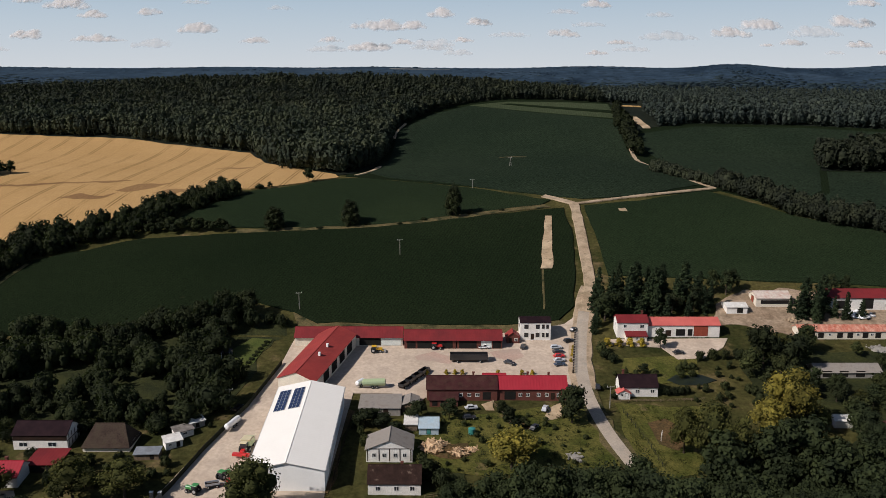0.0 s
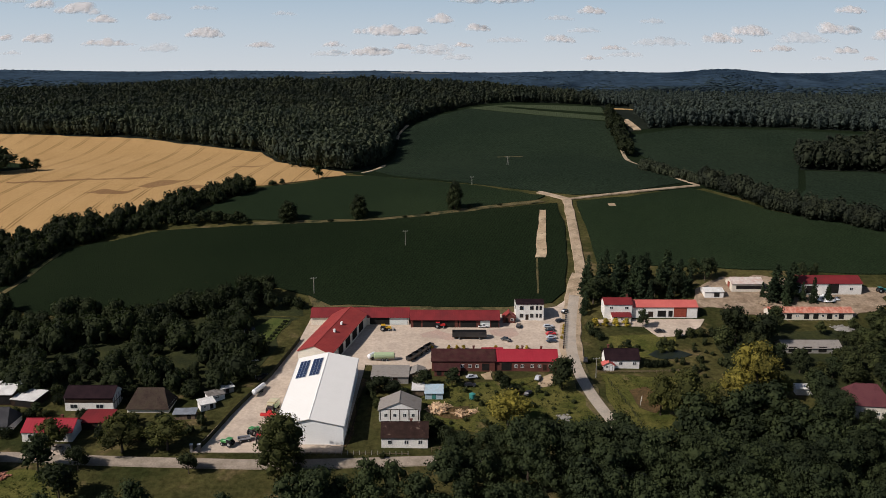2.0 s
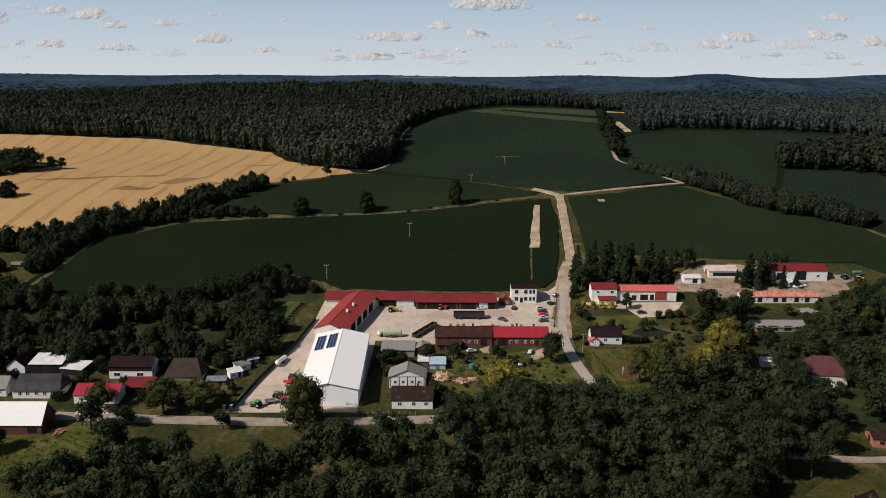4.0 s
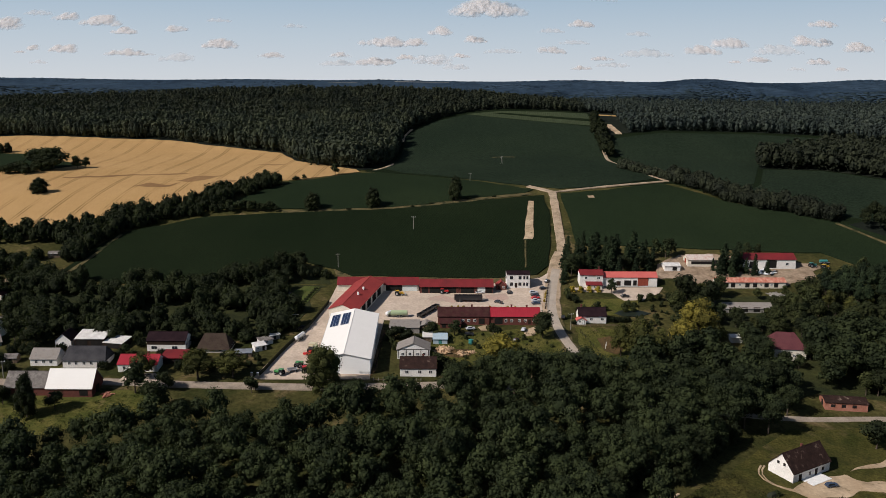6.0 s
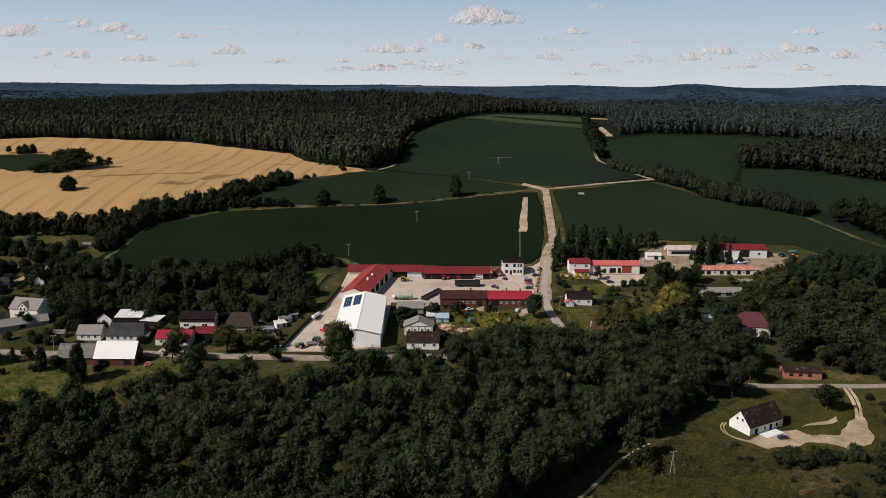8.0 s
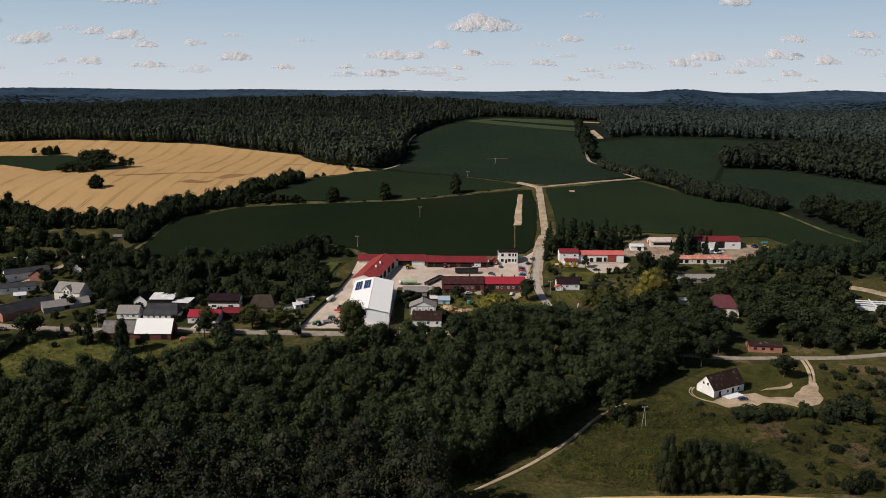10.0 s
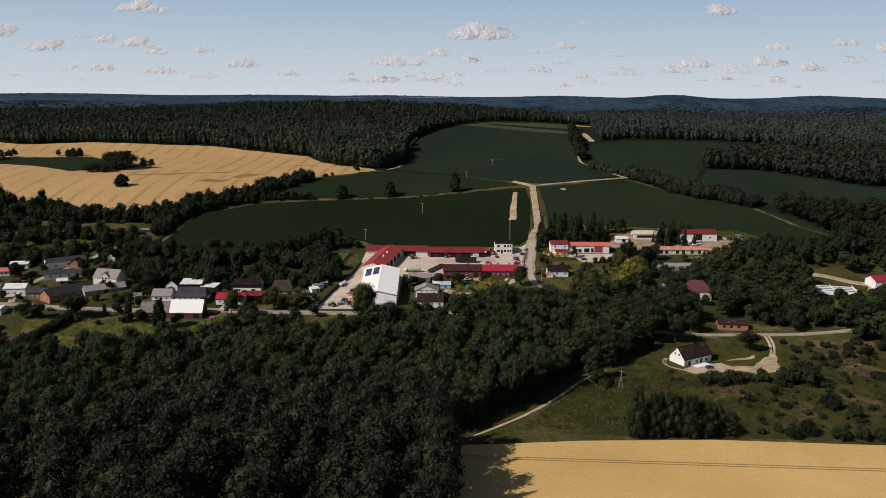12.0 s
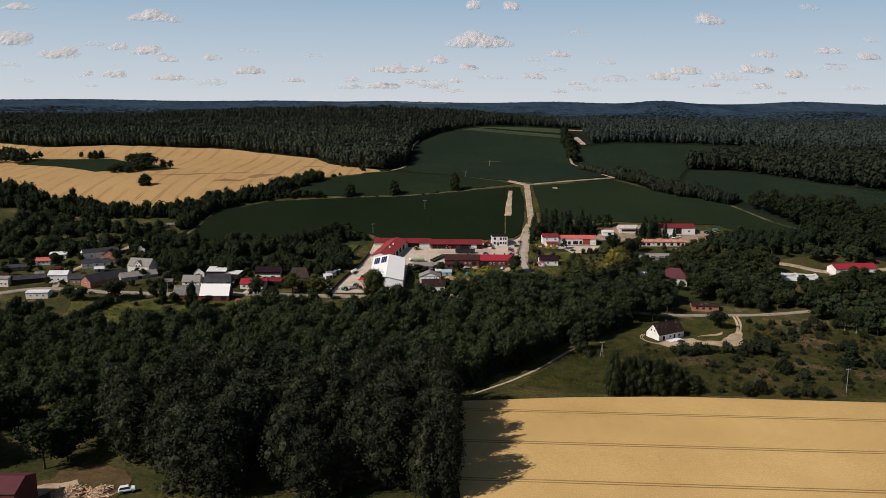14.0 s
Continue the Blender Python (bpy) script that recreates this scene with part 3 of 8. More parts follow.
def drape(name, poly, material, lift, label, category, step=8.0, wobble=0.0, kind="structure"):
    """A sheet over the land within a polygon, with an earthen edge down to the ground."""
    from mathutils.geometry import delaunay_2d_cdt
    ring = []
    for (x0, y0), (x1, y1) in zip(poly, poly[1:] + poly[:1]):
        k = max(1, int(math.hypot(x1 - x0, y1 - y0) / step))
        for i in range(k):
            x, y = x0 + (x1 - x0) * i / k, y0 + (y1 - y0) * i / k
            if wobble:
                x += wobble * noise.noise((x * 0.11, y * 0.11, 3.1))
                y += wobble * noise.noise((x * 0.11, y * 0.11, 7.7))
            ring.append((x, y))
    xs, ys = [p[0] for p in ring], [p[1] for p in ring]
    qx, qy = np.meshgrid(np.arange(min(xs), max(xs), step), np.arange(min(ys), max(ys), step))
    keep = inside(qx, qy, ring)
    pts = [Vector(p) for p in ring] + [Vector((a, b)) for a, b in zip(qx[keep], qy[keep])]
    n = len(ring)
    vs, _, fs, *_ = delaunay_2d_cdt(pts, [(i, (i + 1) % n) for i in range(n)], [list(range(n))], 1, 1e-4)
    verts = [(v.x, v.y, float(land(v.x, v.y)) + lift) for v in vs]
    faces = [list(f) for f in fs]
    edges = {}
    for f in faces:
        for a, b in zip(f, f[1:] + f[:1]):
            edges[(a, b)] = edges.get((a, b), 0) + 1
    low = {}
    for a, b in [e for e in edges if (e[1], e[0]) not in edges]:
        for v in (a, b):
            if v not in low:
                low[v] = len(verts)
                verts.append((verts[v][0], verts[v][1], verts[v][2] - lift - 0.3))
        faces.append([b, a, low[a], low[b]])
    return tagged(link_mesh(name, verts, faces, material), label, category, kind=kind)


ROADS = []


def strip(name, line, width, material, lift, label, category="road", step=5.0, ragged=0.0):
    """A road along a line of points."""
    ROADS.append((line, width))
    pts = []
    for (x0, y0), (x1, y1) in zip(line, line[1:]):
        k = max(1, int(math.hypot(x1 - x0, y1 - y0) / step))
        pts += [(x0 + (x1 - x0) * i / k, y0 + (y1 - y0) * i / k) for i in range(k)]
    pts.append(line[-1])
    for _ in range(3):
        pts = [pts[0]] + [((a[0] + 2 * b[0] + c[0]) / 4, (a[1] + 2 * b[1] + c[1]) / 4) for a, b, c in zip(pts, pts[1:], pts[2:])] + [pts[-1]]
    verts, faces = [], []
    for i, (x, y) in enumerate(pts):
        a, b = pts[max(0, i - 1)], pts[min(len(pts) - 1, i + 1)]
        d = math.hypot(b[0] - a[0], b[1] - a[1])
        ux, uy = -(b[1] - a[1]) / d, (b[0] - a[0]) / d
        w = width / 2 * (1 + ragged * noise.noise((x * 0.15, y * 0.15, 1.0)))
        for s, dz in ((-1.1, -0.5), (-1, 0), (-0.33, 0.04), (0.33, 0.04), (1, 0), (1.1, -0.5)):
            px, py = x + ux * w * s, y + uy * w * s
            verts.append((px, py, float(land(px, py)) + lift + dz))
        if i:
            o = 6 * (i - 1)
            faces += [(o + k, o + 6 + k, o + 7 + k, o + 1 + k) for k in range(5)]
    return tagged(link_mesh(name, verts, faces, material), label, category, kind="structure")


# ---- fields ----
drape("verge", [(60, 446), (110, 441), (158, 452), (200, 395), (245, 368), (300, 326), (500, 250), (700, 250), (700, 640), (420, 640), (150, 745), (20, 735), (-60, 640), (-60, 490)], M["field"], 0.25, "dark grassy verges between the far fields", "verge", step=14)
drape("field", [(-208, 312), (-194, 359), (-147, 382), (-102, 388), (-69, 391), (-24, 397), (19, 409), (53, 417), (64, 420), (64, 385), (60, 352), (55, 322), (47, 311),
                (26, 308), (-19, 309), (-51, 310), (-62, 318), (-80, 326), (-107, 312), (-174, 300)], M["field"], 0.6, "large dark green crop field behind the red sheds", "field", wobble=1.5)
drape("field", [(-141, 397), (-104, 395), (-69, 394), (-24, 400), (14, 413), (52, 425), (59, 433), (37, 445), (15, 459), (-15, 470), (-50, 484), (-66, 481), (-89, 461), (-108, 452), (-118, 437), (-130, 418)],
      M["field_b"], 0.6, "green crop field above a row of bushes", "field", wobble=1.5)
drape("field", [(-46, 500), (-37, 550), (-35, 623), (-11, 673), (23, 704), (102, 674), (140, 659), (135, 603), (132, 550), (150, 466), (109, 442), (77, 437), (63, 441), (37, 452),
                (-1, 472), (-32, 484)], M["field_d"], 0.55, "broad dark green crop field running up to the forest", "field", wobble=1.0)
drape("field", [(23, 706), (58, 720), (147, 726), (142, 664), (102, 677)], M["field_c"], 0.5, "pale green meadow strip at the forest edge", "field")
drape("field", [(50, 711), (60, 713), (144, 692), (142, 682)], M["field"], 0.8, "narrow dark crop strip across the pale meadow", "field")
drape("field", [(76, 424), (108, 433), (150, 451), (181, 410), (199, 399), (243, 374), (282, 336), (264, 306), (231, 318), (213, 338), (178, 340), (130, 344), (74, 348)], M["field_b"], 0.6,
      "wide green crop field beside the dirt road", "field", wobble=1.5)
drape("field", [(149, 618), (200, 638), (282, 634), (342, 622), (400, 600), (264, 556), (240, 508), (216, 452), (196, 432), (172, 475), (150, 545), (146, 590)], M["field_d"], 0.5, "distant dark green field between two woods", "field")
drape("field", [(243, 504), (286, 498), (312, 466), (340, 436), (380, 412), (480, 400), (480, 330), (334, 348), (310, 358), (282, 370), (262, 380), (246, 388), (218, 420), (201, 426), (219, 448)], M["field_d"], 0.5, "green field beyond the tree line", "field")
drape("field", [(-560, 640), (-441, 610), (-373, 620), (-243, 608), (-138, 573), (-119, 537), (-67, 496), (-64, 486), (-90, 466), (-110, 456), (-125, 458), (-140, 442), (-160, 417), (-174, 402), (-207, 380), (-243, 363),
                (-278, 371), (-309, 389), (-330, 383), (-361, 409), (-399, 425), (-480, 440), (-560, 520)], M["wheat"], 0.6, "golden ripe wheat field with curved tramlines", "field", wobble=2.0)
drape("marsh", [(-440, 560), (-352, 564), (-275, 510), (-300, 488), (-334, 476), (-386, 508), (-430, 520)], M["field_b"], 0.9, "overgrown green hollow in the wheat", "marsh", wobble=4, kind="structure")
drape("field", [(-1, 48), (46, 52), (97, 53), (189, 46), (330, 40), (330, -240), (60, -240), (2, -100), (-5, -38), (-7, 8)], M["wheat_b"], 0.7, "ripe golden wheat field with straight tramlines", "field", step=7)
drape("bare_strip", [(153, 668), (160, 668), (163, 634), (157, 632)], M["sand"], 0.9, "bare sandy patch by the far track", "bare soil", step=4, wobble=1.5)
drape("bare_strip", [(158, 722), (190, 716), (232, 700), (228, 696), (188, 710), (156, 716)], M["wheat"], 0.7, "thin pale stubble strip at the forest edge", "field", step=5, wobble=1)
drape("bare_strip", [(93, 415), (97, 415), (97, 418.5), (93, 418)], M["sand"], 0.9, "small bare spot in the crop", "bare soil", step=2, wobble=1)
drape("bare_strip", [(53, 408), (56.5, 408), (50, 353), (44.5, 353)], M["sand"], 0.9, "bare sandy strip in the crop", "bare soil", step=4, wobble=0.8)
drape("bank", [(-104, 392), (-69, 394.5), (-24, 400.5), (14, 413), (54, 426), (57, 422), (19, 409.5), (-24, 397), (-69, 391), (-102, 388)], M["bank"], 0.45, "dry grass bank between two fields", "bank", step=5, wobble=1.5)
drape("bank", [(-62, 318), (-51, 311), (-19, 310), (26, 309), (46, 312), (50, 309), (26, 303), (-19, 303), (-56, 303)], M["bank"], 0.3, "dry earthen bank behind the sheds", "bank", step=5, wobble=1.5)
# grass sheets under scrub and garden trees, darkened in colour for their shade
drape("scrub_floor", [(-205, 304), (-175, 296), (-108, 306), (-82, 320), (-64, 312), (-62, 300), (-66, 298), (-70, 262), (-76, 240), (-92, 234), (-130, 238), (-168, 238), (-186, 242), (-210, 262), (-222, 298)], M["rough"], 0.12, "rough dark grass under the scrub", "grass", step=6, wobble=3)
drape("garden_floor", [(96, 222), (118, 226), (136, 240), (108, 262), (112, 290), (178, 290), (210, 314), (240, 316), (268, 300), (262, 280), (222, 266), (216, 226), (215, 190), (190, 190), (168, 200), (150, 204), (132, 192), (100, 190), (72, 194), (76, 214)], M["rough"], 0.12, "rough grass of overgrown gardens, tree shade in its colour", "grass", step=6, wobble=3)
drape("bank", [(-204, 312), (-192, 358), (-190.5, 357), (-201.5, 312)], M["bank"], 0.75, "sandy track at the field edge", "track", step=5, wobble=1.0)

for poly, lab in (([(-272, 463), (-245, 466), (-222, 472), (-199, 477), (-186, 474), (-204, 471), (-228, 467), (-250, 460), (-270, 459)], "long band of flattened brown wheat"), ([(-190, 452), (-178, 466), (-160, 470), (-166, 458), (-180, 448)], "patch of flattened brown wheat"),
                  ([(-214, 438), (-203, 444), (-190, 442), (-184, 446), (-188, 436), (-204, 433)], "patch of flattened dark wheat"), ([(-165, 447), (-156, 455), (-146, 455), (-150, 446)], "small patch of flattened wheat"), ([(-146, 512), (-138, 519), (-120, 521), (-132, 514)], "small patch of flattened wheat")):
    drape("flattened_wheat", poly, M["lodged"], 0.64, lab, "wheat", step=2.0, wobble=4.0)
drape("bare_strip", [(39, 559), (48, 561), (58.5, 560.4), (58, 559.4), (48, 559.6), (40, 557.5)], M["bank"], 0.75, "pale worn streak in the crop", "bare soil", step=2, wobble=0.8)

# ---- roads and yards ----
strip("road", [(66, 190), (56, 221), (52, 236), (49.5, 258), (50.5, 278), (55, 303), (59, 320)], 4.5, M["asphalt"], 0.42, "worn pale asphalt lane past the farm yard")
strip("shoulder", [(49.5, 262), (50.5, 278), (55, 303), (60, 322), (64.5, 338)], 8.4, M["dirt"], 0.37, "pale gravel shoulder where the lane meets the yard", "road", ragged=0.3)
strip("road", [(59, 318), (65, 338), (67, 368), (69, 397), (71, 428)], 4.8, M["dirt"], 0.62, "pale dirt road between the crop fields", ragged=0.3)
strip("track", [(71, 427), (63, 436), (56, 441)], 4.2, M["dirt"], 0.75, "short dirt track turning off the road", "track", ragged=0.3)
strip("track", [(71, 427), (92, 435), (126, 447), (157, 458)], 2.5, M["dirt"], 0.75, "dirt track along the field edge", "track", ragged=0.4)
strip("track", [(157, 458), (140, 503), (133, 550), (142, 630), (141, 660)], 2.6, M["dirt"], 0.5, "narrow track beside the far tree line", "track", ragged=0.4)
strip("track", [(-54, 492), (-47, 499), (-43.5, 512), (-41, 524)], 1.9, M["sand"], 0.8, "pale sandy track at the forest edge", "track", ragged=0.9)
strip("track", [(-37, 606), (-36, 623), (-30, 645)], 1.7, M["sand"], 0.8, "pale sandy track at the forest edge", "track", ragged=0.9)
strip("track", [(238, 376), (246, 364), (259, 343.5), (274, 330)], 2.4, M["bank"], 0.75, "dry grass track at the wood's edge", "track", ragged=0.6)
strip("road", [(-310, 188), (-282, 196.5), (-268, 204), (-252, 205), (-229, 200.5), (-199, 197), (-171, 196), (-149, 197), (-130, 196.5), (-110, 195), (-86, 194), (-54, 193), (-30, 194), (0, 196),
               (40, 194), (66, 190), (84, 188)], 4.1, M["old_asphalt"], 0.45, "grey village street with worn asphalt")
strip("road", [(84, 188), (100, 186), (140, 184), (161, 185), (189, 182), (226, 183)], 3.0, M["old_asphalt"], 0.4, "narrow grey street past the meadow", ragged=0.2)
drape("pond", [(80, 268), (84, 272), (94, 272), (98, 269), (92, 266), (84, 265)], M["pond"], 0.22, "small dark garden pond", "pond", step=4, wobble=1)
strip("verge", [(66, 193), (56, 221), (52, 236), (49.5, 258), (50.5, 278), (55, 303)], 7.4, M["bank"], 0.33, "dry grass verges of the asphalt lane", "verge", ragged=0.6)
for off in (-1.0, 1.0):
    strip("track", [(171.5 + off, 182), (170.5 + off, 173), (168 + off, 165), (163.5 + off * 0.7, 155), (157 + off * 0.5, 146)], 1.3, M["sand"], 0.3, "sandy wheel rut of a drive", "track", step=3, ragged=0.5)
    strip("track", [(107 + off * 0.6, 150), (102.5 + off * 0.6, 145), (102.5 + off * 0.6, 140), (105 + off * 0.4, 135.5 - off * 0.6), (113, 133 - off * 0.6)], 0.55, M["sand"], 0.25, "faint wheel rut in the grass", "track", step=3, ragged=0.5)
strip("path", [(4, 57), (11, 63), (22, 72), (36, 87), (45, 98), (54, 112), (62, 122), (72, 130)], 1.3, M["sand"], 0.35, "trodden sandy path at the wood's edge", "path", ragged=0.9)
strip("road", [(222, 265), (240, 261), (250, 247), (270, 240), (306, 250)], 5.0, M["dirt"], 0.4, "pale gravel road by the concrete basins")
strip("track", [(-253, 207), (-258.5, 222), (-258, 236), (-253, 252), (-243, 278), (-231, 306)], 3.6, M["dirt"], 0.35, "pale lane between the cottages", "track", ragged=0.4)
drape("yard", [(-58, 300), (-31, 300), (22, 302), (49, 309), (57, 318), (60, 315), (54, 285), (48.5, 270), (43, 255), (-6, 255), (-8, 252), (-18, 258), (-31, 258), (-33, 203),
               (-33, 199), (-80, 199), (-74, 222), (-66, 249), (-60, 277)], M["paving"], 0.3, "wide pale concrete farm yard", "yard", step=5)
drape("yard", [(112, 318), (118, 328), (131, 334), (152, 337), (186, 331), (205, 322), (196, 310), (178, 300), (142, 301), (124, 307), (110, 309)], M["yard_soil"], 0.3, "sandy farm yard between sheds", "yard", step=3, wobble=4.5)
drape("yard", [(64, 298), (112, 299), (108, 292), (98, 284), (88, 283), (84, 292), (64, 294)], M["paving"], 0.3, "paved yard before the red-roofed house", "yard", step=5)
drape("yard", [(-131, 203), (-120, 203), (-116, 197), (-133, 197)], M["paving"], 0.55, "paved forecourt of the red-roofed house", "yard", step=4)
drape("yard", [(131.8, 147.7), (134.6, 142.4), (137.7, 140.5), (147.5, 141.7), (155.7, 149.3), (163, 158), (166, 157), (165, 152), (157.3, 133.4), (147.3, 128.5), (141.6, 132.5), (133, 133.5), (124.3, 129), (115.3, 127.6), (110, 134.4), (117.4, 138)], M["sand"], 0.3, "bare sandy ground beside the white house", "yard", step=1.5, wobble=3.0)
drape("bare_soil", [(136.4, 149), (144.5, 153.5), (155.4, 158), (153.7, 154.4), (142.8, 150.7)], M["sand"], 0.26, "worn sandy patch in the grass", "bare soil", step=1.5, wobble=2.5)
for k, poly in enumerate(([(186, 172), (200, 176), (223, 169), (221, 155), (205, 147), (188, 142), (188, 159)], [(189, 135), (204, 144), (210, 133), (203, 123), (190, 124)], [(198, 89), (214, 91), (203, 72), (192, 75)],
                          [(137, 80), (151, 92), (151, 80), (142, 72)], [(119, 114), (131, 114), (126, 98), (114, 94)], [(166, 100), (180, 104), (184, 92), (172, 88)])):
    drape("heath", poly, M["heath"], 0.22, "brown heath and dead bracken in the meadow", "heath", step=2.5, wobble=7)
drape("bare_soil", [(-158, -32), (-151, -24), (-149, -17), (-140, -13), (-127, -17), (-122, -24), (-122, -44), (-152, -46)], M["dry"], 0.2, "rust-brown dry grass round the log heap", "bare soil", step=2, wobble=3)
drape("bare_soil", [(-158, -34), (-150, -28), (-141, -24), (-138, -28), (-146, -34), (-152, -40)], M["sand"], 0.28, "trodden pale soil by the house corner", "bare soil", step=2, wobble=2)
drape("bare_soil", [(-232, 160), (-230, 170), (-226, 176), (-224, 167), (-227, 158)], M["heath"], 0.3, "brown trodden earth in the meadow", "bare soil", step=2, wobble=2)
drape("paving_patch", [(-11, 284), (-4, 288), (4, 285), (3, 280), (-9, 281)], M["pink"], 0.308, "reddish paving patch in the yard", "paving", step=2, wobble=2)
drape("paving_patch", [(18, 287), (29, 291), (30, 286), (26, 281), (19, 283)], M["pink"], 0.308, "reddish paving patch by the office", "paving", step=2, wobble=2)
drape("bare_strip", [(45, 352), (46, 352), (42.6, 320), (41.8, 320)], M["bank"], 0.72, "thin worn line in the crop", "bare soil", step=2, wobble=0.6)
for poly, mat, lab in (([(67, 241), (75, 243), (77, 236), (73, 228), (68, 232)], "dry", "dry brown patch in the lawn"), ([(34, 248), (39, 251), (40, 243), (34, 241)], "sand", "bare sandy ground in the garden"), ([(11, 251), (17, 254), (17, 248), (12, 248)], "sand", "sandy ground before the terrace"),
                       ([(-3, 199), (1, 202), (0, 198), (-3, 196)], "sand", "sandy spot by the street"), ([(0, 229), (8, 227), (10, 221), (2, 219), (-4, 223)], "dry", "trodden earth round the firewood"), ([(20, 240), (27, 241), (28, 236), (22, 234)], "dry", "dry patch in the garden grass"), ([(-32.8, 203), (-31.4, 203), (-29.4, 246), (-32.8, 250)], "dry", "bare brown earth beside the hall"), ([(-4, 208), (6, 211), (8, 204), (-2, 203)], "rough", "rank grass by the garden fence")):
    drape("garden_patch", poly, M[mat], 0.27, lab, "garden ground", step=1.5, wobble=3.5)
drape("yard", [(254, 233), (290, 236), (294, 250), (262, 252)], M["sand"], 0.3, "pale ground round the red hall", "yard", step=6, wobble=2)
# floor sheet coloured as tree shade, so gaps between crowns stay dark
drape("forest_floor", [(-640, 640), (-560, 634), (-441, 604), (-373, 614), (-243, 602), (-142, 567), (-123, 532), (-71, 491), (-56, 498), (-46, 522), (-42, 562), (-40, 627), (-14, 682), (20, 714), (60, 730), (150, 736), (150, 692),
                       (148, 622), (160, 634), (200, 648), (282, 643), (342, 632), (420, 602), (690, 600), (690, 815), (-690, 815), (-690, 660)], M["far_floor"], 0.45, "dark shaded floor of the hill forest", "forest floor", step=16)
# added raised sheet in the shade colour, standing in for the forest's inside
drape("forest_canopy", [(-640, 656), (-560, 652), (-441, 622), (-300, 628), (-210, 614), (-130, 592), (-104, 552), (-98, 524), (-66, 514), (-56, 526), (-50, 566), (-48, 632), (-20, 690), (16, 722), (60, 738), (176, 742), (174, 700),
                        (174, 650), (200, 658), (282, 651), (342, 640), (420, 612), (690, 610), (690, 813), (-690, 813), (-690, 668)], M["far_floor"], 3.6, "added sheet inside the hill forest, canopy shade in its colour", "forest canopy", step=12)
# slopes whose distance haze is only in the material colour
drape("forest_floor", [(-1400, 814), (-1400, 1060), (1400, 1060), (1400, 814)], M["far_haze"], 1.3, "wooded slopes under the horizon, haze blue in their colour", "forest floor", step=18)
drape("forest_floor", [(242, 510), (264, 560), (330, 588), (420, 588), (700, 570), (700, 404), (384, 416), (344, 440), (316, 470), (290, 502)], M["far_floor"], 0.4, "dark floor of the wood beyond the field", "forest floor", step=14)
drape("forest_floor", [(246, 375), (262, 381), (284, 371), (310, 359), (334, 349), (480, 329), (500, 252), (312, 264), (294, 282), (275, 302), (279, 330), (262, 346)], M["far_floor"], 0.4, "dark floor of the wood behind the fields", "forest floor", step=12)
drape("meadow", [(60, 58), (130, 54), (250, 50), (330, 60), (330, 118), (262, 120), (236, 140), (222, 160), (206, 174), (150, 178), (125, 176), (112, 163), (98, 148), (77, 130), (64, 122), (54, 108), (40, 88), (26, 70)], M["meadow"], 0.12,
      "rough grazed meadow with dry brown patches", "meadow", step=8, wobble=3)
drape("lawn", [(-18, 240), (48, 252), (49, 232), (54, 218), (20, 212), (-6, 212)], M["lawn"], 0.2, "patchy garden grass behind the brick house", "lawn", step=5, wobble=2)
drape("lawn", [(58, 252), (90, 252), (94, 225), (66, 212), (58, 222)], M["lawn"], 0.2, "rough lawn beside the lane", "lawn", step=5, wobble=2)
drape("lawn", [(-80.5, 290), (-75, 299), (-67, 298), (-70, 279), (-74, 275), (-78, 280)], M["mown"], 0.25, "mown green lawn beside the yard fence", "lawn", step=4, wobble=0.5)
drape("lawn", [(68, 284), (96, 286), (92, 268), (62, 264)], M["lawn"], 0.2, "garden grass before the red-roofed house", "lawn", step=5, wobble=1)
drape("lawn", [(-232, 188), (-120, 190), (-112, 174), (-160, 158), (-230, 145)], M["lawn"], 0.2, "open meadow below the village street", "meadow", step=8, wobble=4)


# ---- trees ----
def ico(level):
    bm = bmesh.new()
    bmesh.ops.create_icosphere(bm, subdivisions=level, radius=1)
    bm.verts.index_update()
    v = np.array([p.co[:] for p in bm.verts])
    f = [[p.index for p in q.verts] for q in bm.faces]
    bm.free()
    return v, f


ICO = {k: ico(k) for k in (1, 2)}


def leaf_quads(rng, lobes, per, size, flat=0.55):
    """Leaf sprays on the skins of lobes (centre, radii): corner points, four a leaf."""
    out = [np.zeros((0, 4, 3))]
    for c, r in lobes:
        k = 0 if per == 0 else max(6, int(per * (r[0] * r[1] + r[0] * r[2] + r[1] * r[2]) / 3))
        d = rng.normal(size=(k, 3))
        d /= np.linalg.norm(d, axis=1)[:, None]
        p = np.array(c) + d * np.array(r) * rng.uniform(0.78, 1.12, (k, 1))
        nrm = d / np.array(r) + rng.normal(size=(k, 3)) * flat / np.mean(r)
        nrm /= np.linalg.norm(nrm, axis=1)[:, None]
        t = np.cross(nrm, rng.normal(size=(k, 3)))
        t /= np.linalg.norm(t, axis=1)[:, None]
        b = np.cross(nrm, t)
        s = size * rng.uniform(0.6, 1.35, (k, 1))
        bend = nrm * s * rng.uniform(-0.35, 0.35, (k, 1))
        out.append(np.stack([p - t * s - b * s * 0.7 + bend, p + t * s - b * s * 0.7, p + t * s + b * s * 0.7 + bend, p - t * s + b * s * 0.7], 1))
    return np.concatenate(out).reshape(-1, 3)


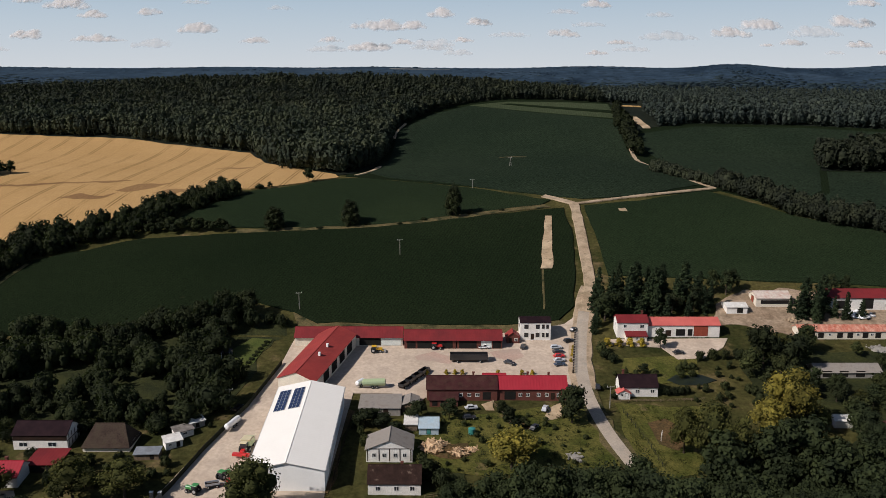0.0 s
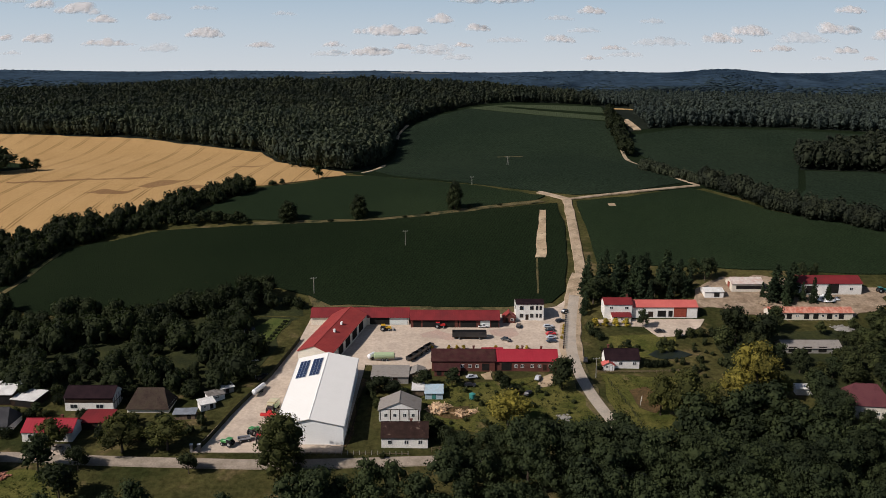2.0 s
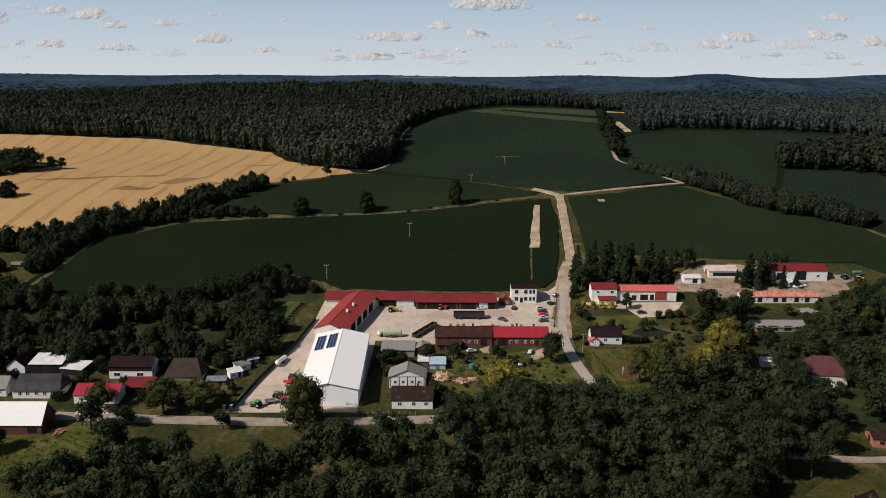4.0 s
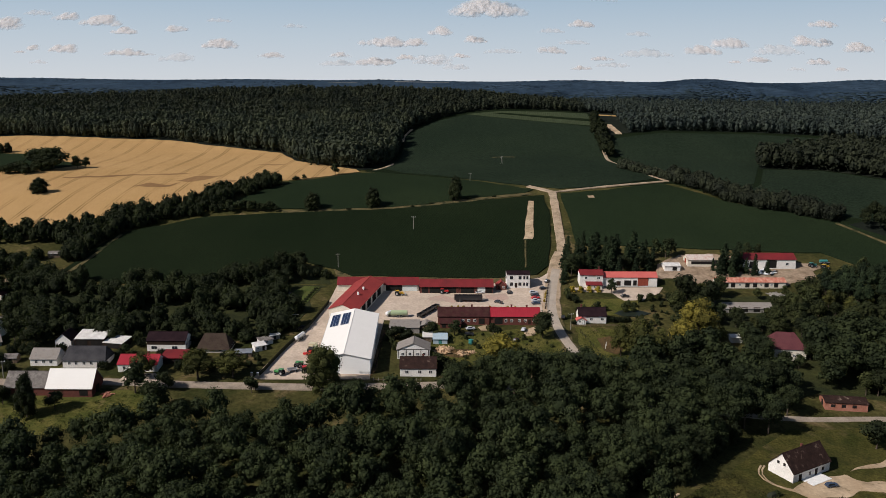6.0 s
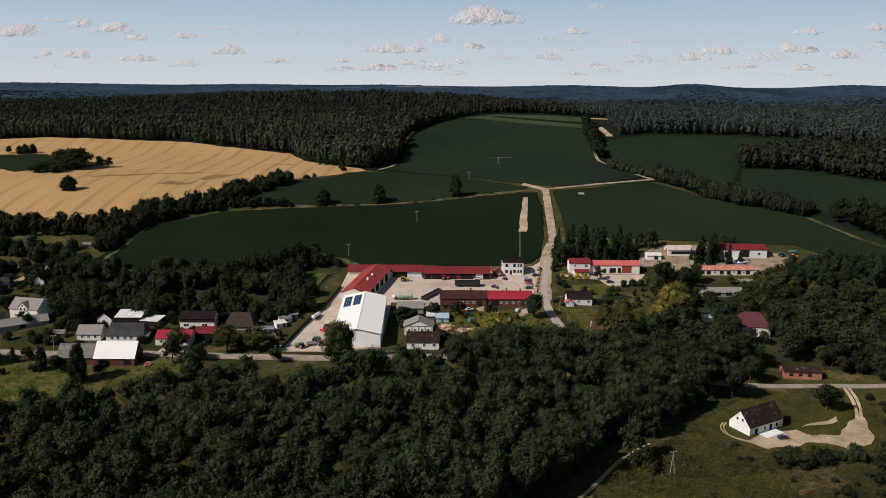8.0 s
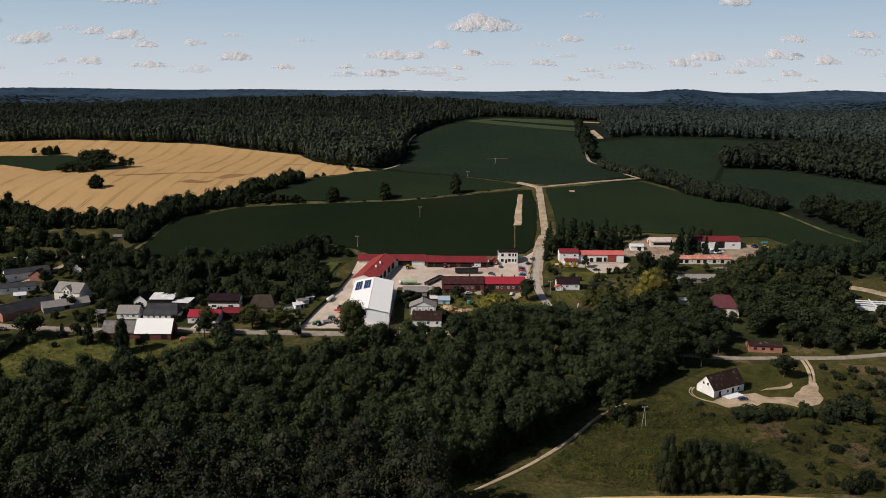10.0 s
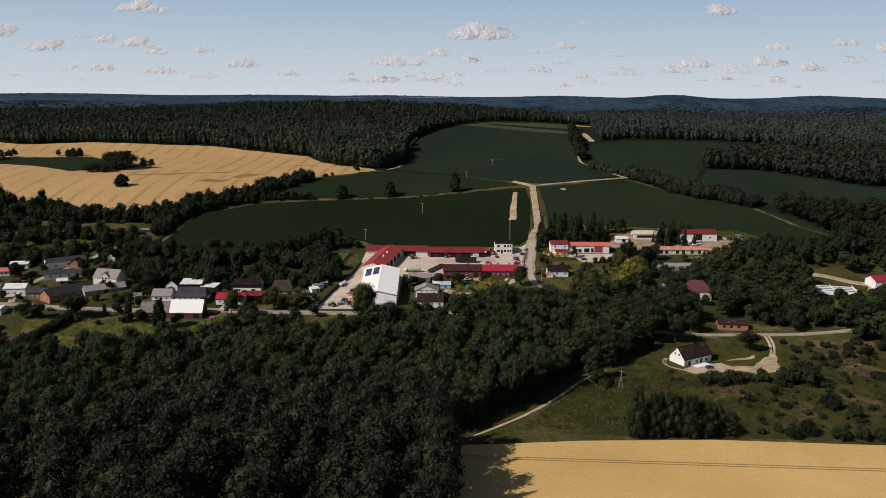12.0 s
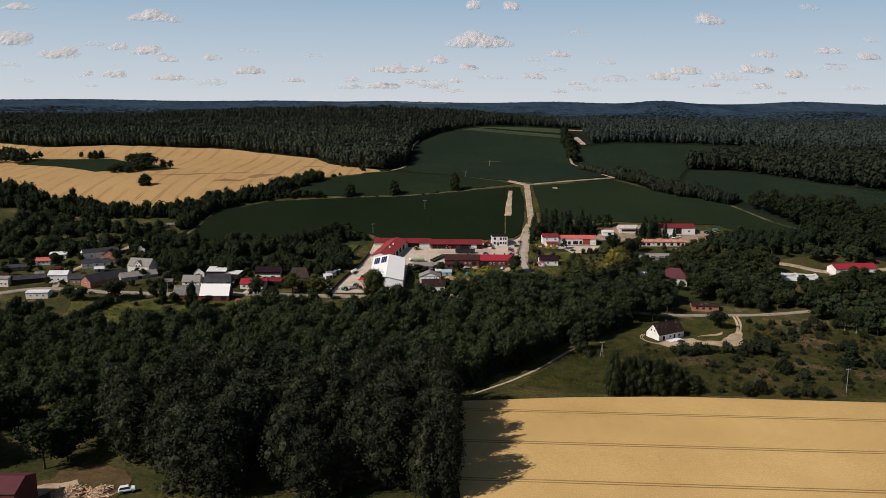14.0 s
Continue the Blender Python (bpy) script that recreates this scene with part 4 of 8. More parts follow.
def crown_mesh(rng, lobes, per, size, core=1, shrink=0.66, flat=0.55):
    """Vertices and faces of a crown: leaves round dark inner lumps."""
    q = leaf_quads(rng, lobes, per, size, flat)
    verts, faces = [q], np.arange(len(q)).reshape(-1, 4).tolist()
    o = len(q)
    if not core:
        return q, faces
    v0, f0 = ICO[core]
    for c, r in lobes:
        v = v0 * np.array(r) * shrink * rng.uniform(0.86, 1.1, (len(v0), 1)) + np.array(c)
        verts.append(v)
        faces += [[i + o for i in f] for f in f0]
        o += len(v)
    return np.concatenate(verts), faces


def broad_lobes(rng, h, w, low=0.22, n=9):
    """Lobes of a round, uneven crown on a tree of height h and width w."""
    out = [((0, 0, h * (0.55 + low / 3)), (w * 0.36, w * 0.36, h * 0.33))]
    for k in range(n):
        a, z = 2 * math.pi * (k * 0.382 + rng.uniform(-0.05, 0.05)), rng.uniform(low + 0.12, 0.86)
        reach = w * 0.5 * math.sin(math.pi * min(0.95, max(0.12, (z - low) / (1 - low) * 0.8 + 0.14))) * rng.uniform(0.55, 0.85)
        r = w * rng.uniform(0.15, 0.25)
        out.append(((reach * math.cos(a), reach * math.sin(a), h * z), (r, r, r * rng.uniform(0.75, 1.0))))
    out.append(((rng.uniform(-0.06, 0.06) * w, 0, h * 0.9), (w * 0.2, w * 0.2, h * 0.1)))
    return out


def dome_lobes(rng, h, w):
    """A woodland crown seen from above: a high dome beset with small billows."""
    out = [((0, 0, h * 0.62), (w * 0.4, w * 0.4, h * 0.3))]
    for k in range(13):
        a, e = 2.4 * k + rng.uniform(-0.3, 0.3), 0.1 + 1.4 * (k / 13) ** 1.3
        r = w * rng.uniform(0.12, 0.2)
        out.append(((w * 0.36 * math.cos(e) * math.cos(a), w * 0.36 * math.cos(e) * math.sin(a), h * (0.58 + 0.29 * math.sin(e) - 0.12 * (k % 3 == 0 and k < 7))), (r, r, r * 1.05)))
    return out


def poplar_lobes(rng, h, w):
    out = []
    for k in range(13):
        z = 0.16 + 0.8 * k / 12
        prof = math.sin(math.pi * min(1, (z + 0.08) ** 0.8)) * 0.5 + 0.14
        a = k * 2.4
        out.append(((w * 0.24 * prof * math.cos(a), w * 0.24 * prof * math.sin(a), h * z), (w * 0.5 * prof, w * 0.5 * prof, h * 0.095)))
        out.append(((w * 0.5 * prof * math.cos(a + 2), w * 0.5 * prof * math.sin(a + 2), h * (z - 0.02)), (w * 0.22 * prof, w * 0.22 * prof, h * 0.06)))
    return out


def grove_lobes(rng, h, w):
    """Lobes of a broad tall crown that is leafy down to the ground."""
    out = [((0, 0, h * 0.5), (w * 0.36, w * 0.36, h * 0.42))]
    for k in range(24):
        z = 0.08 + 0.86 * k / 24
        reach = w * 0.5 * math.sin(math.pi * min(0.95, 0.2 + 0.75 * z)) * rng.uniform(0.5, 0.85)
        r = w * rng.uniform(0.13, 0.22)
        out.append(((reach * math.cos(k * 2.4), reach * math.sin(k * 2.4), h * z), (r, r, r * rng.uniform(0.9, 1.3))))
    out.append(((0, 0, h * 0.92), (w * 0.18, w * 0.18, h * 0.08)))
    return out


def shrub_lobes(rng, h, w):
    """Lobes of a bush that is leafy down to the ground."""
    out = [((0, 0, h * 0.38), (w * 0.34, w * 0.34, h * 0.4))]
    for k in range(9):
        a, q = 2.4 * k + rng.uniform(-0.4, 0.4), rng.uniform(0.12, 0.36)
        z = rng.uniform(0.14, 0.8 - q)
        out.append(((w * q * math.cos(a), w * q * math.sin(a), h * z), (w * rng.uniform(0.1, 0.19), w * rng.uniform(0.1, 0.19), h * rng.uniform(0.14, 0.24))))
    return out


def conifer_lobes(rng, h, w):
    out = []
    for k in range(11):
        z = 0.06 + 0.9 * k / 11
        r = w * 0.5 * (1 - z) ** 0.75 * rng.uniform(0.75, 1.1) + 0.03 * w
        out.append(((rng.uniform(-0.05, 0.05) * w, rng.uniform(-0.05, 0.05) * w, h * z), (r * 0.7, r * 0.7, h * 0.08)))
        for j in range(4):
            a = k * 1.1 + j * 1.57 + rng.uniform(-0.3, 0.3)
            q = r * rng.uniform(0.55, 1.05)
            out.append(((q * math.cos(a), q * math.sin(a), h * (z - 0.02 + rng.uniform(-0.02, 0.02))), (r * 0.36, r * 0.36, h * 0.04)))
    return out


def trunk_bm(rng, h, w, lean=0.02, limbs=4):
    bm = bmesh.new()
    top = (lean * h, 0, h * 0.62)
    tube(bm, (0, 0, -0.8), (lean * h * 0.4, 0, h * 0.3), h * 0.022 + 0.08, h * 0.016, 7)
    tube(bm, (lean * h * 0.4, 0, h * 0.3), top, h * 0.016, h * 0.006, 6)
    for k in range(limbs):
        a = 2.4 * k + rng.uniform(-0.4, 0.4)
        z = h * rng.uniform(0.22, 0.45)
        tube(bm, (lean * h * 0.4, 0, z), (math.cos(a) * w * 0.28, math.sin(a) * w * 0.28, z + h * rng.uniform(0.12, 0.25)), h * 0.009, h * 0.003, 5)
    return bm


def make_tree(name, label, category, lobes, h, w, per, size, leaf, seed, limbs=4, core=1):
    """A tree of that height and width at the world's middle, to be copied."""
    rng = np.random.default_rng(seed)
    ob = thing(name, Matrix(), label, category)
    part("trunk", trunk_bm(rng, h, w, rng.uniform(-0.03, 0.03), limbs), M["bark"], ob)
    v, f = crown_mesh(rng, lobes(rng, h, w), per, size, core, 0.56 if leaf == "leaf_pop" else 0.72 if per > 12 else 0.8, 1.1 if leaf == "leaf_pop" else 0.55)
    link_mesh("crown", v.tolist(), f, M[leaf], ob)
    return ob


PROTO = {}
for key, nm, lab, lobes, h, w, per, size, leaf in (
        ("broad_a", "tree", "dark green broadleaved tree with a rounded crown", broad_lobes, 10, 8.0, 26, 0.26, "leaf"),
        ("broad_b", "tree", "leafy green tree with an uneven crown", broad_lobes, 10, 7.0, 27, 0.25, "leaf"),
        ("broad_c", "tree", "dense dark green tree among gardens", broad_lobes, 10, 9.0, 26, 0.26, "leaf_dark"),
        ("shrub_a", "shrub", "low dense dark green shrub", shrub_lobes, 10, 12.0, 15, 0.31, "leaf_dark"),
        ("shrub_b", "shrub", "loose green bush in rough grass", shrub_lobes, 10, 11.0, 15, 0.31, "leaf_mid"),
        ("copse", "tree", "full dark green tree leafy to the ground", grove_lobes, 10, 7.5, 56, 0.14, "leaf_dark"),
        ("tall", "tree", "tall broadleaved tree at the wood's edge", broad_lobes, 10, 8.4, 64, 0.145, "leaf"),
        ("street", "tree", "broad olive-green street tree with a full crown", grove_lobes, 10, 8.0, 66, 0.12, "leaf_street"),
        ("fresh", "tree", "fresh green garden tree with a loose crown", broad_lobes, 10, 8.0, 26, 0.25, "leaf_mid"),
        ("olive", "tree", "tall olive-green tree with airy foliage", broad_lobes, 10, 7.4, 54, 0.165, "leaf_olive"),
        ("yellow", "tree", "yellow-green tree in bloom", broad_lobes, 10, 8.6, 54, 0.165, "leaf_yellow"),
        ("gold", "shrub", "round golden-yellow clipped shrub", lambda r, h, w: broad_lobes(r, h, w, 0.0, 5), 10, 9.0, 12, 0.45, "leaf_gold"),
        ("conifer_a", "conifer", "dark spruce with a pointed top", conifer_lobes, 10, 4.6, 60, 0.17, "needle"),
        ("conifer_b", "conifer", "dark slender fir among spruces", conifer_lobes, 10, 3.8, 60, 0.17, "needle"),
        ("pine", "pine", "tall dark pine with a bare trunk", lambda r, h, w: broad_lobes(r, h, w, 0.42, 7), 10, 5.0, 40, 0.2, "needle"),
        ("poplar_a", "poplar", "tall poplar with a dense grey-green crown", poplar_lobes, 10, 5.2, 100, 0.108, "leaf_pop"),
        ("poplar_b", "poplar", "tall grey-green poplar in a grove", grove_lobes, 10, 6.0, 80, 0.105, "leaf_pop")):
    PROTO[key] = make_tree(nm, lab, {"shrub": "shrub"}.get(nm, "tree"), lobes, h, w, per, size, leaf, len(PROTO) + 11, limbs=0 if nm in ("shrub", "conifer") else 4)
USED = set()


def plant(key, x, y, h, wide=1.0, group="", label=""):
    """A tree of height h at (x, y)."""
    s = h / 10
    m = Matrix.Translation((x, y, float(land(x, y)) - 0.1)) @ Matrix.Rotation(random.uniform(0, 6.28), 4, "Z")
    src = PROTO[key]
    if key in USED:
        ob = copy_thing(src, m)
    else:
        ob = src
        USED.add(key)
        ob.matrix_basis = m
    ob.scale = (s * wide, s * wide, s)
    if group:
        ob["group"] = group
    if label:
        ob["label"] = label
    return ob


def scatter(poly, gap, seed, clear=()):
    """Points in a polygon, about gap metres apart."""
    rng = np.random.default_rng(seed)
    xs, ys = [p[0] for p in poly], [p[1] for p in poly]
    qx, qy = np.meshgrid(np.arange(min(xs), max(xs), gap), np.arange(min(ys), max(ys), gap))
    qx = (qx + rng.uniform(-0.42, 0.42, qx.shape) * gap).ravel()
    qy = (qy + rng.uniform(-0.42, 0.42, qy.shape) * gap).ravel()
    keep = inside(qx, qy, poly)
    for hole in clear:
        keep &= ~inside(qx, qy, hole)
    return qx[keep], qy[keep], rng


def wood(name, poly, gap, height, spread, per, size, leaf, seed, label, lobes=broad_lobes, kinds=6, core=1, category="woodland", shrink_far=None, clear=(), width=0.78, squat=1.0, bare=0.0):
    """Many trees joined into one canopy."""
    qx, qy, rng = scatter(poly, gap, seed, clear)
    protos = []
    for k in range(kinds):
        r = np.random.default_rng(seed * 31 + k)
        v, f = crown_mesh(r, lobes(r, 10.0, 10.0 * width * r.uniform(0.85, 1.15)), per, size, core, 0.62 if per > 20 or lobes is pine else 0.8, 0.9 if not core else 0.3)
        q = np.array([p for p in f if len(p) == 4], int).reshape(-1, 4)
        t = np.array([p for p in f if len(p) == 3], int).reshape(-1, 3)
        protos.append((v, q, t))
    if bare:
        protos += [(v, q[v[q[:, 0], 2] > bare * 10.0], t) for v, q, t in protos]
    for k, (v, q, t) in enumerate(protos):
        used = np.unique(np.concatenate([q.ravel(), t.ravel()]))
        back = np.zeros(len(v), int)
        back[used] = np.arange(len(used))
        protos[k] = (v[used], back[q], back[t])
    verts, quads, tris, o = [], [], [], 0
    z0 = land(qx, qy)
    deep = np.ones(len(qx), bool)
    for k in range(8):
        deep &= inside(qx + gap * 1.2 * math.cos(k * 0.785), qy + gap * 1.2 * math.sin(k * 0.785), poly)
    for x, y, z, d in zip(qx, qy, z0, deep):
        v, q, t = protos[rng.integers(kinds) + (kinds if bare and d else 0)]
        s = height * rng.uniform(1 - spread, 1 + spread) / 10 * (1 + 0.3 * noise.noise((x * 0.035, y * 0.05, 2.0)))
        if shrink_far:
            s *= shrink_far(y)
        a = rng.uniform(0, 6.283)
        c, d = math.cos(a) * s, math.sin(a) * s
        w = np.stack([v[:, 0] * c - v[:, 1] * d + x, v[:, 0] * d + v[:, 1] * c + y, v[:, 2] * s * squat + z], -1)
        verts.append(w)
        quads.append(q + o)
        tris.append(t + o)
        o += len(v)
    vv, qq, tt = np.concatenate(verts), np.concatenate(quads), np.concatenate(tris)
    me = bpy.data.meshes.new(name)
    me.vertices.add(len(vv))
    me.vertices.foreach_set("co", vv.astype(np.float32).ravel())
    me.loops.add(qq.size + tt.size)
    me.loops.foreach_set("vertex_index", np.concatenate([qq.ravel(), tt.ravel()]).astype(np.int32))
    me.polygons.add(len(qq) + len(tt))
    me.polygons.foreach_set("loop_start", np.concatenate([np.arange(len(qq)) * 4, qq.size + np.arange(len(tt)) * 3]).astype(np.int32))
    me.update(calc_edges=True)
    me.validate()
    me.materials.append(M[leaf])
    return tagged(new(name, me), label, category, kind="stuff")


def far_size(y):
    return max(0.12, (1000 - y) / 780)


def mound(r, h, w):
    return [((0, 0, h * 0.5), (w * 0.5, w * 0.5, h * 0.5))]


def pine(r, h, w):
    """A slim forest tree: a long crown and a ragged top."""
    return [((0, 0, h * 0.5), (w * 0.5, w * 0.5, h * 0.42)), ((r.uniform(-0.12, 0.12) * w, r.uniform(-0.12, 0.12) * w, h * 0.84), (w * 0.3, w * 0.3, h * r.uniform(0.14, 0.2)))]


# the wood below the village
WOOD = [(-340, 118), (-235, 122), (-165, 138), (-115, 152), (-75, 163), (-40, 165), (-28, 172), (-10, 177), (2, 184), (12, 195), (48, 198), (58, 193), (76, 193), (90, 182), (118, 180), (110, 169), (97, 156),
        (76, 138), (60, 127), (45, 111), (30, 91), (13, 75), (-4, 61), (-13, 41), (-60, 35), (-140, 30), (-230, 10), (-340, 0)]
STREET = [(-5, 199), (66, 193), (120, 189), (120, 182), (66, 187), (-5, 193)]
wood("woodland", WOOD, 6.9, 16.5, 0.3, 62, 0.132, "leaf", 5, "dense green broadleaved wood below the village", lobes=dome_lobes, kinds=8, clear=(STREET,), bare=0.5, width=0.56)
# far forests
wood("forest", [(-640, 645), (-560, 641), (-441, 611), (-373, 621), (-300, 614), (-243, 609), (-138, 574), (-118, 538), (-105, 516), (-64, 498), (-48, 520), (-40, 560), (-38, 625), (-20, 668), (-640, 668)],
     3.9, 27, 0.2, 9.0, 0.5, "far", 6, "dark mixed forest on the hill beyond the wheat", pine, 8, 1, shrink_far=far_size, width=0.4)
wood("forest", [(-640, 664), (-18, 664), (-12, 680), (20, 712), (60, 728), (148, 734), (148, 790), (-640, 790)],
     3.7, 25, 0.28, 3.2, 0.7, "far", 36, "forest canopy rolling over the hill", pine, 8, 1, shrink_far=far_size, width=0.5, bare=0.35)
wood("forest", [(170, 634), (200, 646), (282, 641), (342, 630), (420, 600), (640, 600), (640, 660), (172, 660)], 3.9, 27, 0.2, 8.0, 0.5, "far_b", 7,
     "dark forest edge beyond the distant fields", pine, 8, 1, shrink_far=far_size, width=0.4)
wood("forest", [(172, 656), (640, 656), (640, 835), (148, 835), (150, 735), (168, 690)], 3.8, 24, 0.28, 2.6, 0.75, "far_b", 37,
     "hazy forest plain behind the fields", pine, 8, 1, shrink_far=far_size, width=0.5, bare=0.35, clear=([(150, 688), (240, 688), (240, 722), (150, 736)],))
wood("forest", [(-640, 815), (-300, 818), (150, 830), (640, 830), (640, 905), (-640, 905)], 3.9, 27, 0.35, 0, 0.9, "far_d", 8, "distant wooded slopes with haze in their blue-green", mound, 6, 1, shrink_far=far_size, width=2.0, squat=0.3,
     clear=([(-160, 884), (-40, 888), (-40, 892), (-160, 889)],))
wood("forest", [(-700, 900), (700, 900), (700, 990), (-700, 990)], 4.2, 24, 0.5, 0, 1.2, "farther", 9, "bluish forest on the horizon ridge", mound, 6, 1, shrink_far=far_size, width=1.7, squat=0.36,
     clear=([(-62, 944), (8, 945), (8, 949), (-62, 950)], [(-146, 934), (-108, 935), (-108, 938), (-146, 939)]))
drape("field", [(-62, 944), (8, 945), (8, 949), (-62, 950)], M["stubble"], 1.2, "pale stubble field on the far ridge", "field", step=5, wobble=1)
drape("field", [(-146, 934), (-108, 935), (-108, 938), (-146, 939)], M["stubble"], 1.2, "thin pale field on the far ridge", "field", step=5, wobble=1)
wood("forest", [(241, 509), (262, 560), (330, 590), (420, 590), (640, 570), (640, 402), (382, 414), (342, 438), (314, 468), (288, 500)], 4.6, 25, 0.22, 7.0, 0.52, "far_c", 12, "dark wood beyond the green field", pine, 8, 1, shrink_far=far_size, width=0.46, bare=0.3)
wood("woodland", [(246, 375), (262, 382), (284, 372), (310, 360), (334, 350), (480, 330), (480, 250), (310, 262), (292, 280), (274, 300), (278, 330), (262, 346)], 6.2, 18, 0.25, 24, 0.22, "leaf_dark", 13,
     "dark wood behind the green fields", dome_lobes, 6, shrink_far=far_size, width=0.58, bare=0.45)
PINES = [(190, 273), (232, 273), (262, 288), (284, 298), (270, 308), (230, 302), (204, 300), (188, 288)]
qx, qy, _ = scatter(PINES, 5.4, 81)
for x, y in zip(qx, qy):
    plant("pine", x, y, 13 + 3 * noise.noise((x * 0.3, y * 0.3, 0.0)), 1.0, "pines behind the gravel road")
wood("woodland", [(-560, 505), (-480, 432), (-399, 418), (-360, 402), (-335, 375), (-312, 382), (-282, 365), (-245, 356), (-215, 372), (-222, 345), (-262, 340), (-340, 355), (-420, 385), (-560, 420)], 6.6, 11.5, 0.35, 9, 0.42, "leaf_dark", 14,
     "belt of trees below the wheat field", shrub_lobes, 5)
# hedgerow between the wheat and the crops
wood("hedgerow", [(-207, 320), (-194, 361), (-150, 385), (-143, 400), (-129, 420), (-117, 438), (-112, 450), (-122, 453), (-138, 438), (-158, 413), (-172, 398), (-205, 376), (-224, 350)], 4.8, 13.5, 0.35, 10, 0.40, "leaf_dark", 15,
     "thick hedgerow of dark trees beside the wheat", shrub_lobes, 5, category="hedgerow", shrink_far=far_size)
wood("hedgerow", [(-150, 388), (-108, 389), (-104, 394), (-146, 399)], 3.6, 5, 0.3, 12, 0.45, "leaf_dark", 16, "low bushes along the field bank", broad_lobes, 4, category="hedgerow")
wood("hedgerow", [(156, 462), (160, 468), (189, 424), (205, 405), (246, 384), (240, 376), (199, 398), (182, 410)], 3.8, 13.0, 0.25, 14, 0.36, "far_c", 17, "row of dark trees along the far field edge", shrub_lobes, 5, category="hedgerow")
wood("hedgerow", [(133, 520), (137, 520), (162, 466), (156, 460), (134, 505)], 3.4, 8, 0.22, 10, 0.45, "far_c", 18, "tree row between two distant fields", shrub_lobes, 4, category="hedgerow")
wood("hedgerow", [(134, 560), (138, 560), (147, 640), (143, 660), (152, 690), (146, 690), (137, 640)], 3.4, 9, 0.3, 8, 0.5, "leaf_dark", 19, "tree row along the narrow track", broad_lobes, 4, category="hedgerow")
# scrub wood between yard fence and left village
SCRUB = [(-205, 306), (-175, 298), (-108, 308), (-82, 322), (-64, 314), (-60, 304), (-66, 298), (-70, 262), (-76, 240), (-92, 232), (-130, 236), (-168, 236), (-186, 240), (-210, 262), (-222, 300)]
wood("woodland", SCRUB, 6.6, 9.8, 0.45, 20, 0.28, "leaf_dark", 20, "scrubby dark trees with grassy gaps", shrub_lobes, 6, width=1.0,
     clear=([(-118, 262), (-100, 270), (-92, 256), (-110, 248)], [(-150, 270), (-132, 276), (-128, 262), (-146, 256)], [(-84, 300), (-62, 305), (-66, 272), (-82, 268)], [(-196, 284), (-176, 290), (-168, 276), (-188, 268)], [(-112, 296), (-98, 300), (-94, 288), (-108, 282)]), bare=0.35)
GARDENS = [(96, 222), (118, 226), (136, 240), (160, 246), (195, 244), (204, 226), (205, 205), (215, 190), (190, 196), (168, 204), (150, 206), (132, 196), (100, 192), (72, 196), (74, 210)]
wood("woodland", GARDENS, 7.4, 13.5, 0.3, 26, 0.30, "leaf", 21, "garden trees crowding round the lane", broad_lobes, 6, clear=([(136, 206), (158, 212), (156, 242), (136, 242)], [(140, 184), (172, 184), (172, 206), (144, 206)]), bare=0.4)
wood("woodland", [(116, 290), (140, 289), (178, 290), (210, 314), (240, 316), (268, 300), (262, 280), (215, 270), (164, 268), (172, 250), (130, 248), (130, 280), (124, 252), (108, 268)], 9.0, 8.0, 0.45, 26, 0.28, "leaf_mid", 22,
     "loose trees below the sandy yard", broad_lobes, 6, clear=([(128, 258), (164, 258), (164, 284), (128, 284)],))
wood("woodland", [(-345, 262), (-290, 268), (-215, 280), (-205, 300), (-225, 330), (-345, 345)], 8.0, 10.5, 0.35, 14, 0.38, "leaf_dark", 23, "trees and thickets behind the cottages", shrub_lobes, 5, width=1.0,
     clear=([(-320, 292), (-250, 300), (-245, 316), (-320, 312)], [(-250, 250), (-236, 282), (-222, 312), (-236, 314), (-249, 284), (-262, 250)]))
wood("woodland", [(-345, 186), (-285, 182), (-250, 178), (-236, 162), (-238, 124), (-345, 118)], 9.0, 9, 0.3, 16, 0.4, "leaf_dark", 24, "dark trees below the cottages", shrub_lobes, 5, width=1.0)
wood("woodland", [(206, 176), (240, 178), (320, 200), (320, 120), (262, 120), (236, 140), (222, 160)], 8.6, 12, 0.3, 16, 0.4, "leaf", 25, "dark trees at the meadow's edge", broad_lobes, 5)
wood("woodland", [(196, 190), (250, 190), (300, 214), (320, 200), (255, 180)], 7.5, 9.5, 0.3, 16, 0.4, "leaf", 26, "trees between the street and the basins", broad_lobes, 5)
MEADOW = [(20, 64), (60, 57), (190, 54), (300, 62), (262, 116), (236, 136), (214, 166), (174, 170), (160, 128), (118, 124), (100, 134), (96, 146), (76, 130), (60, 118), (44, 92)]
wood("weeds", MEADOW, 1.7, 0.75, 0.5, 0.5, 1.5, "leaf_weed", 27, "tall weeds and tussocks in the rough meadow", mound, 6, 0, category="weeds", width=1.8, clear=([(128, 128), (168, 132), (166, 160), (130, 150)],))
wood("weeds", [(24, 66), (110, 57), (112, 110), (96, 128), (60, 116)], 2.6, 1.2, 0.5, 0.5, 1.4, "leaf_fresh", 47, "bright green nettles in the rough meadow", mound, 6, 0, category="weeds", width=1.6)
wood("weeds", [(-16, 238), (46, 250), (48, 232), (52, 214), (20, 211), (-4, 212)], 2.2, 0.8, 0.5, 0.5, 1.3, "leaf_mid", 48, "rank grass and weeds in the gardens", mound, 5, 0, category="weeds", width=1.7)
wood("weeds", [(58, 250), (90, 250), (94, 222), (70, 212), (60, 222)], 2.2, 0.8, 0.5, 0.5, 1.3, "leaf_fresh", 49, "tall grass on the rough lawn", mound, 5, 0, category="weeds", width=1.7, clear=([(64, 243), (80, 243), (80, 226), (66, 226)],))
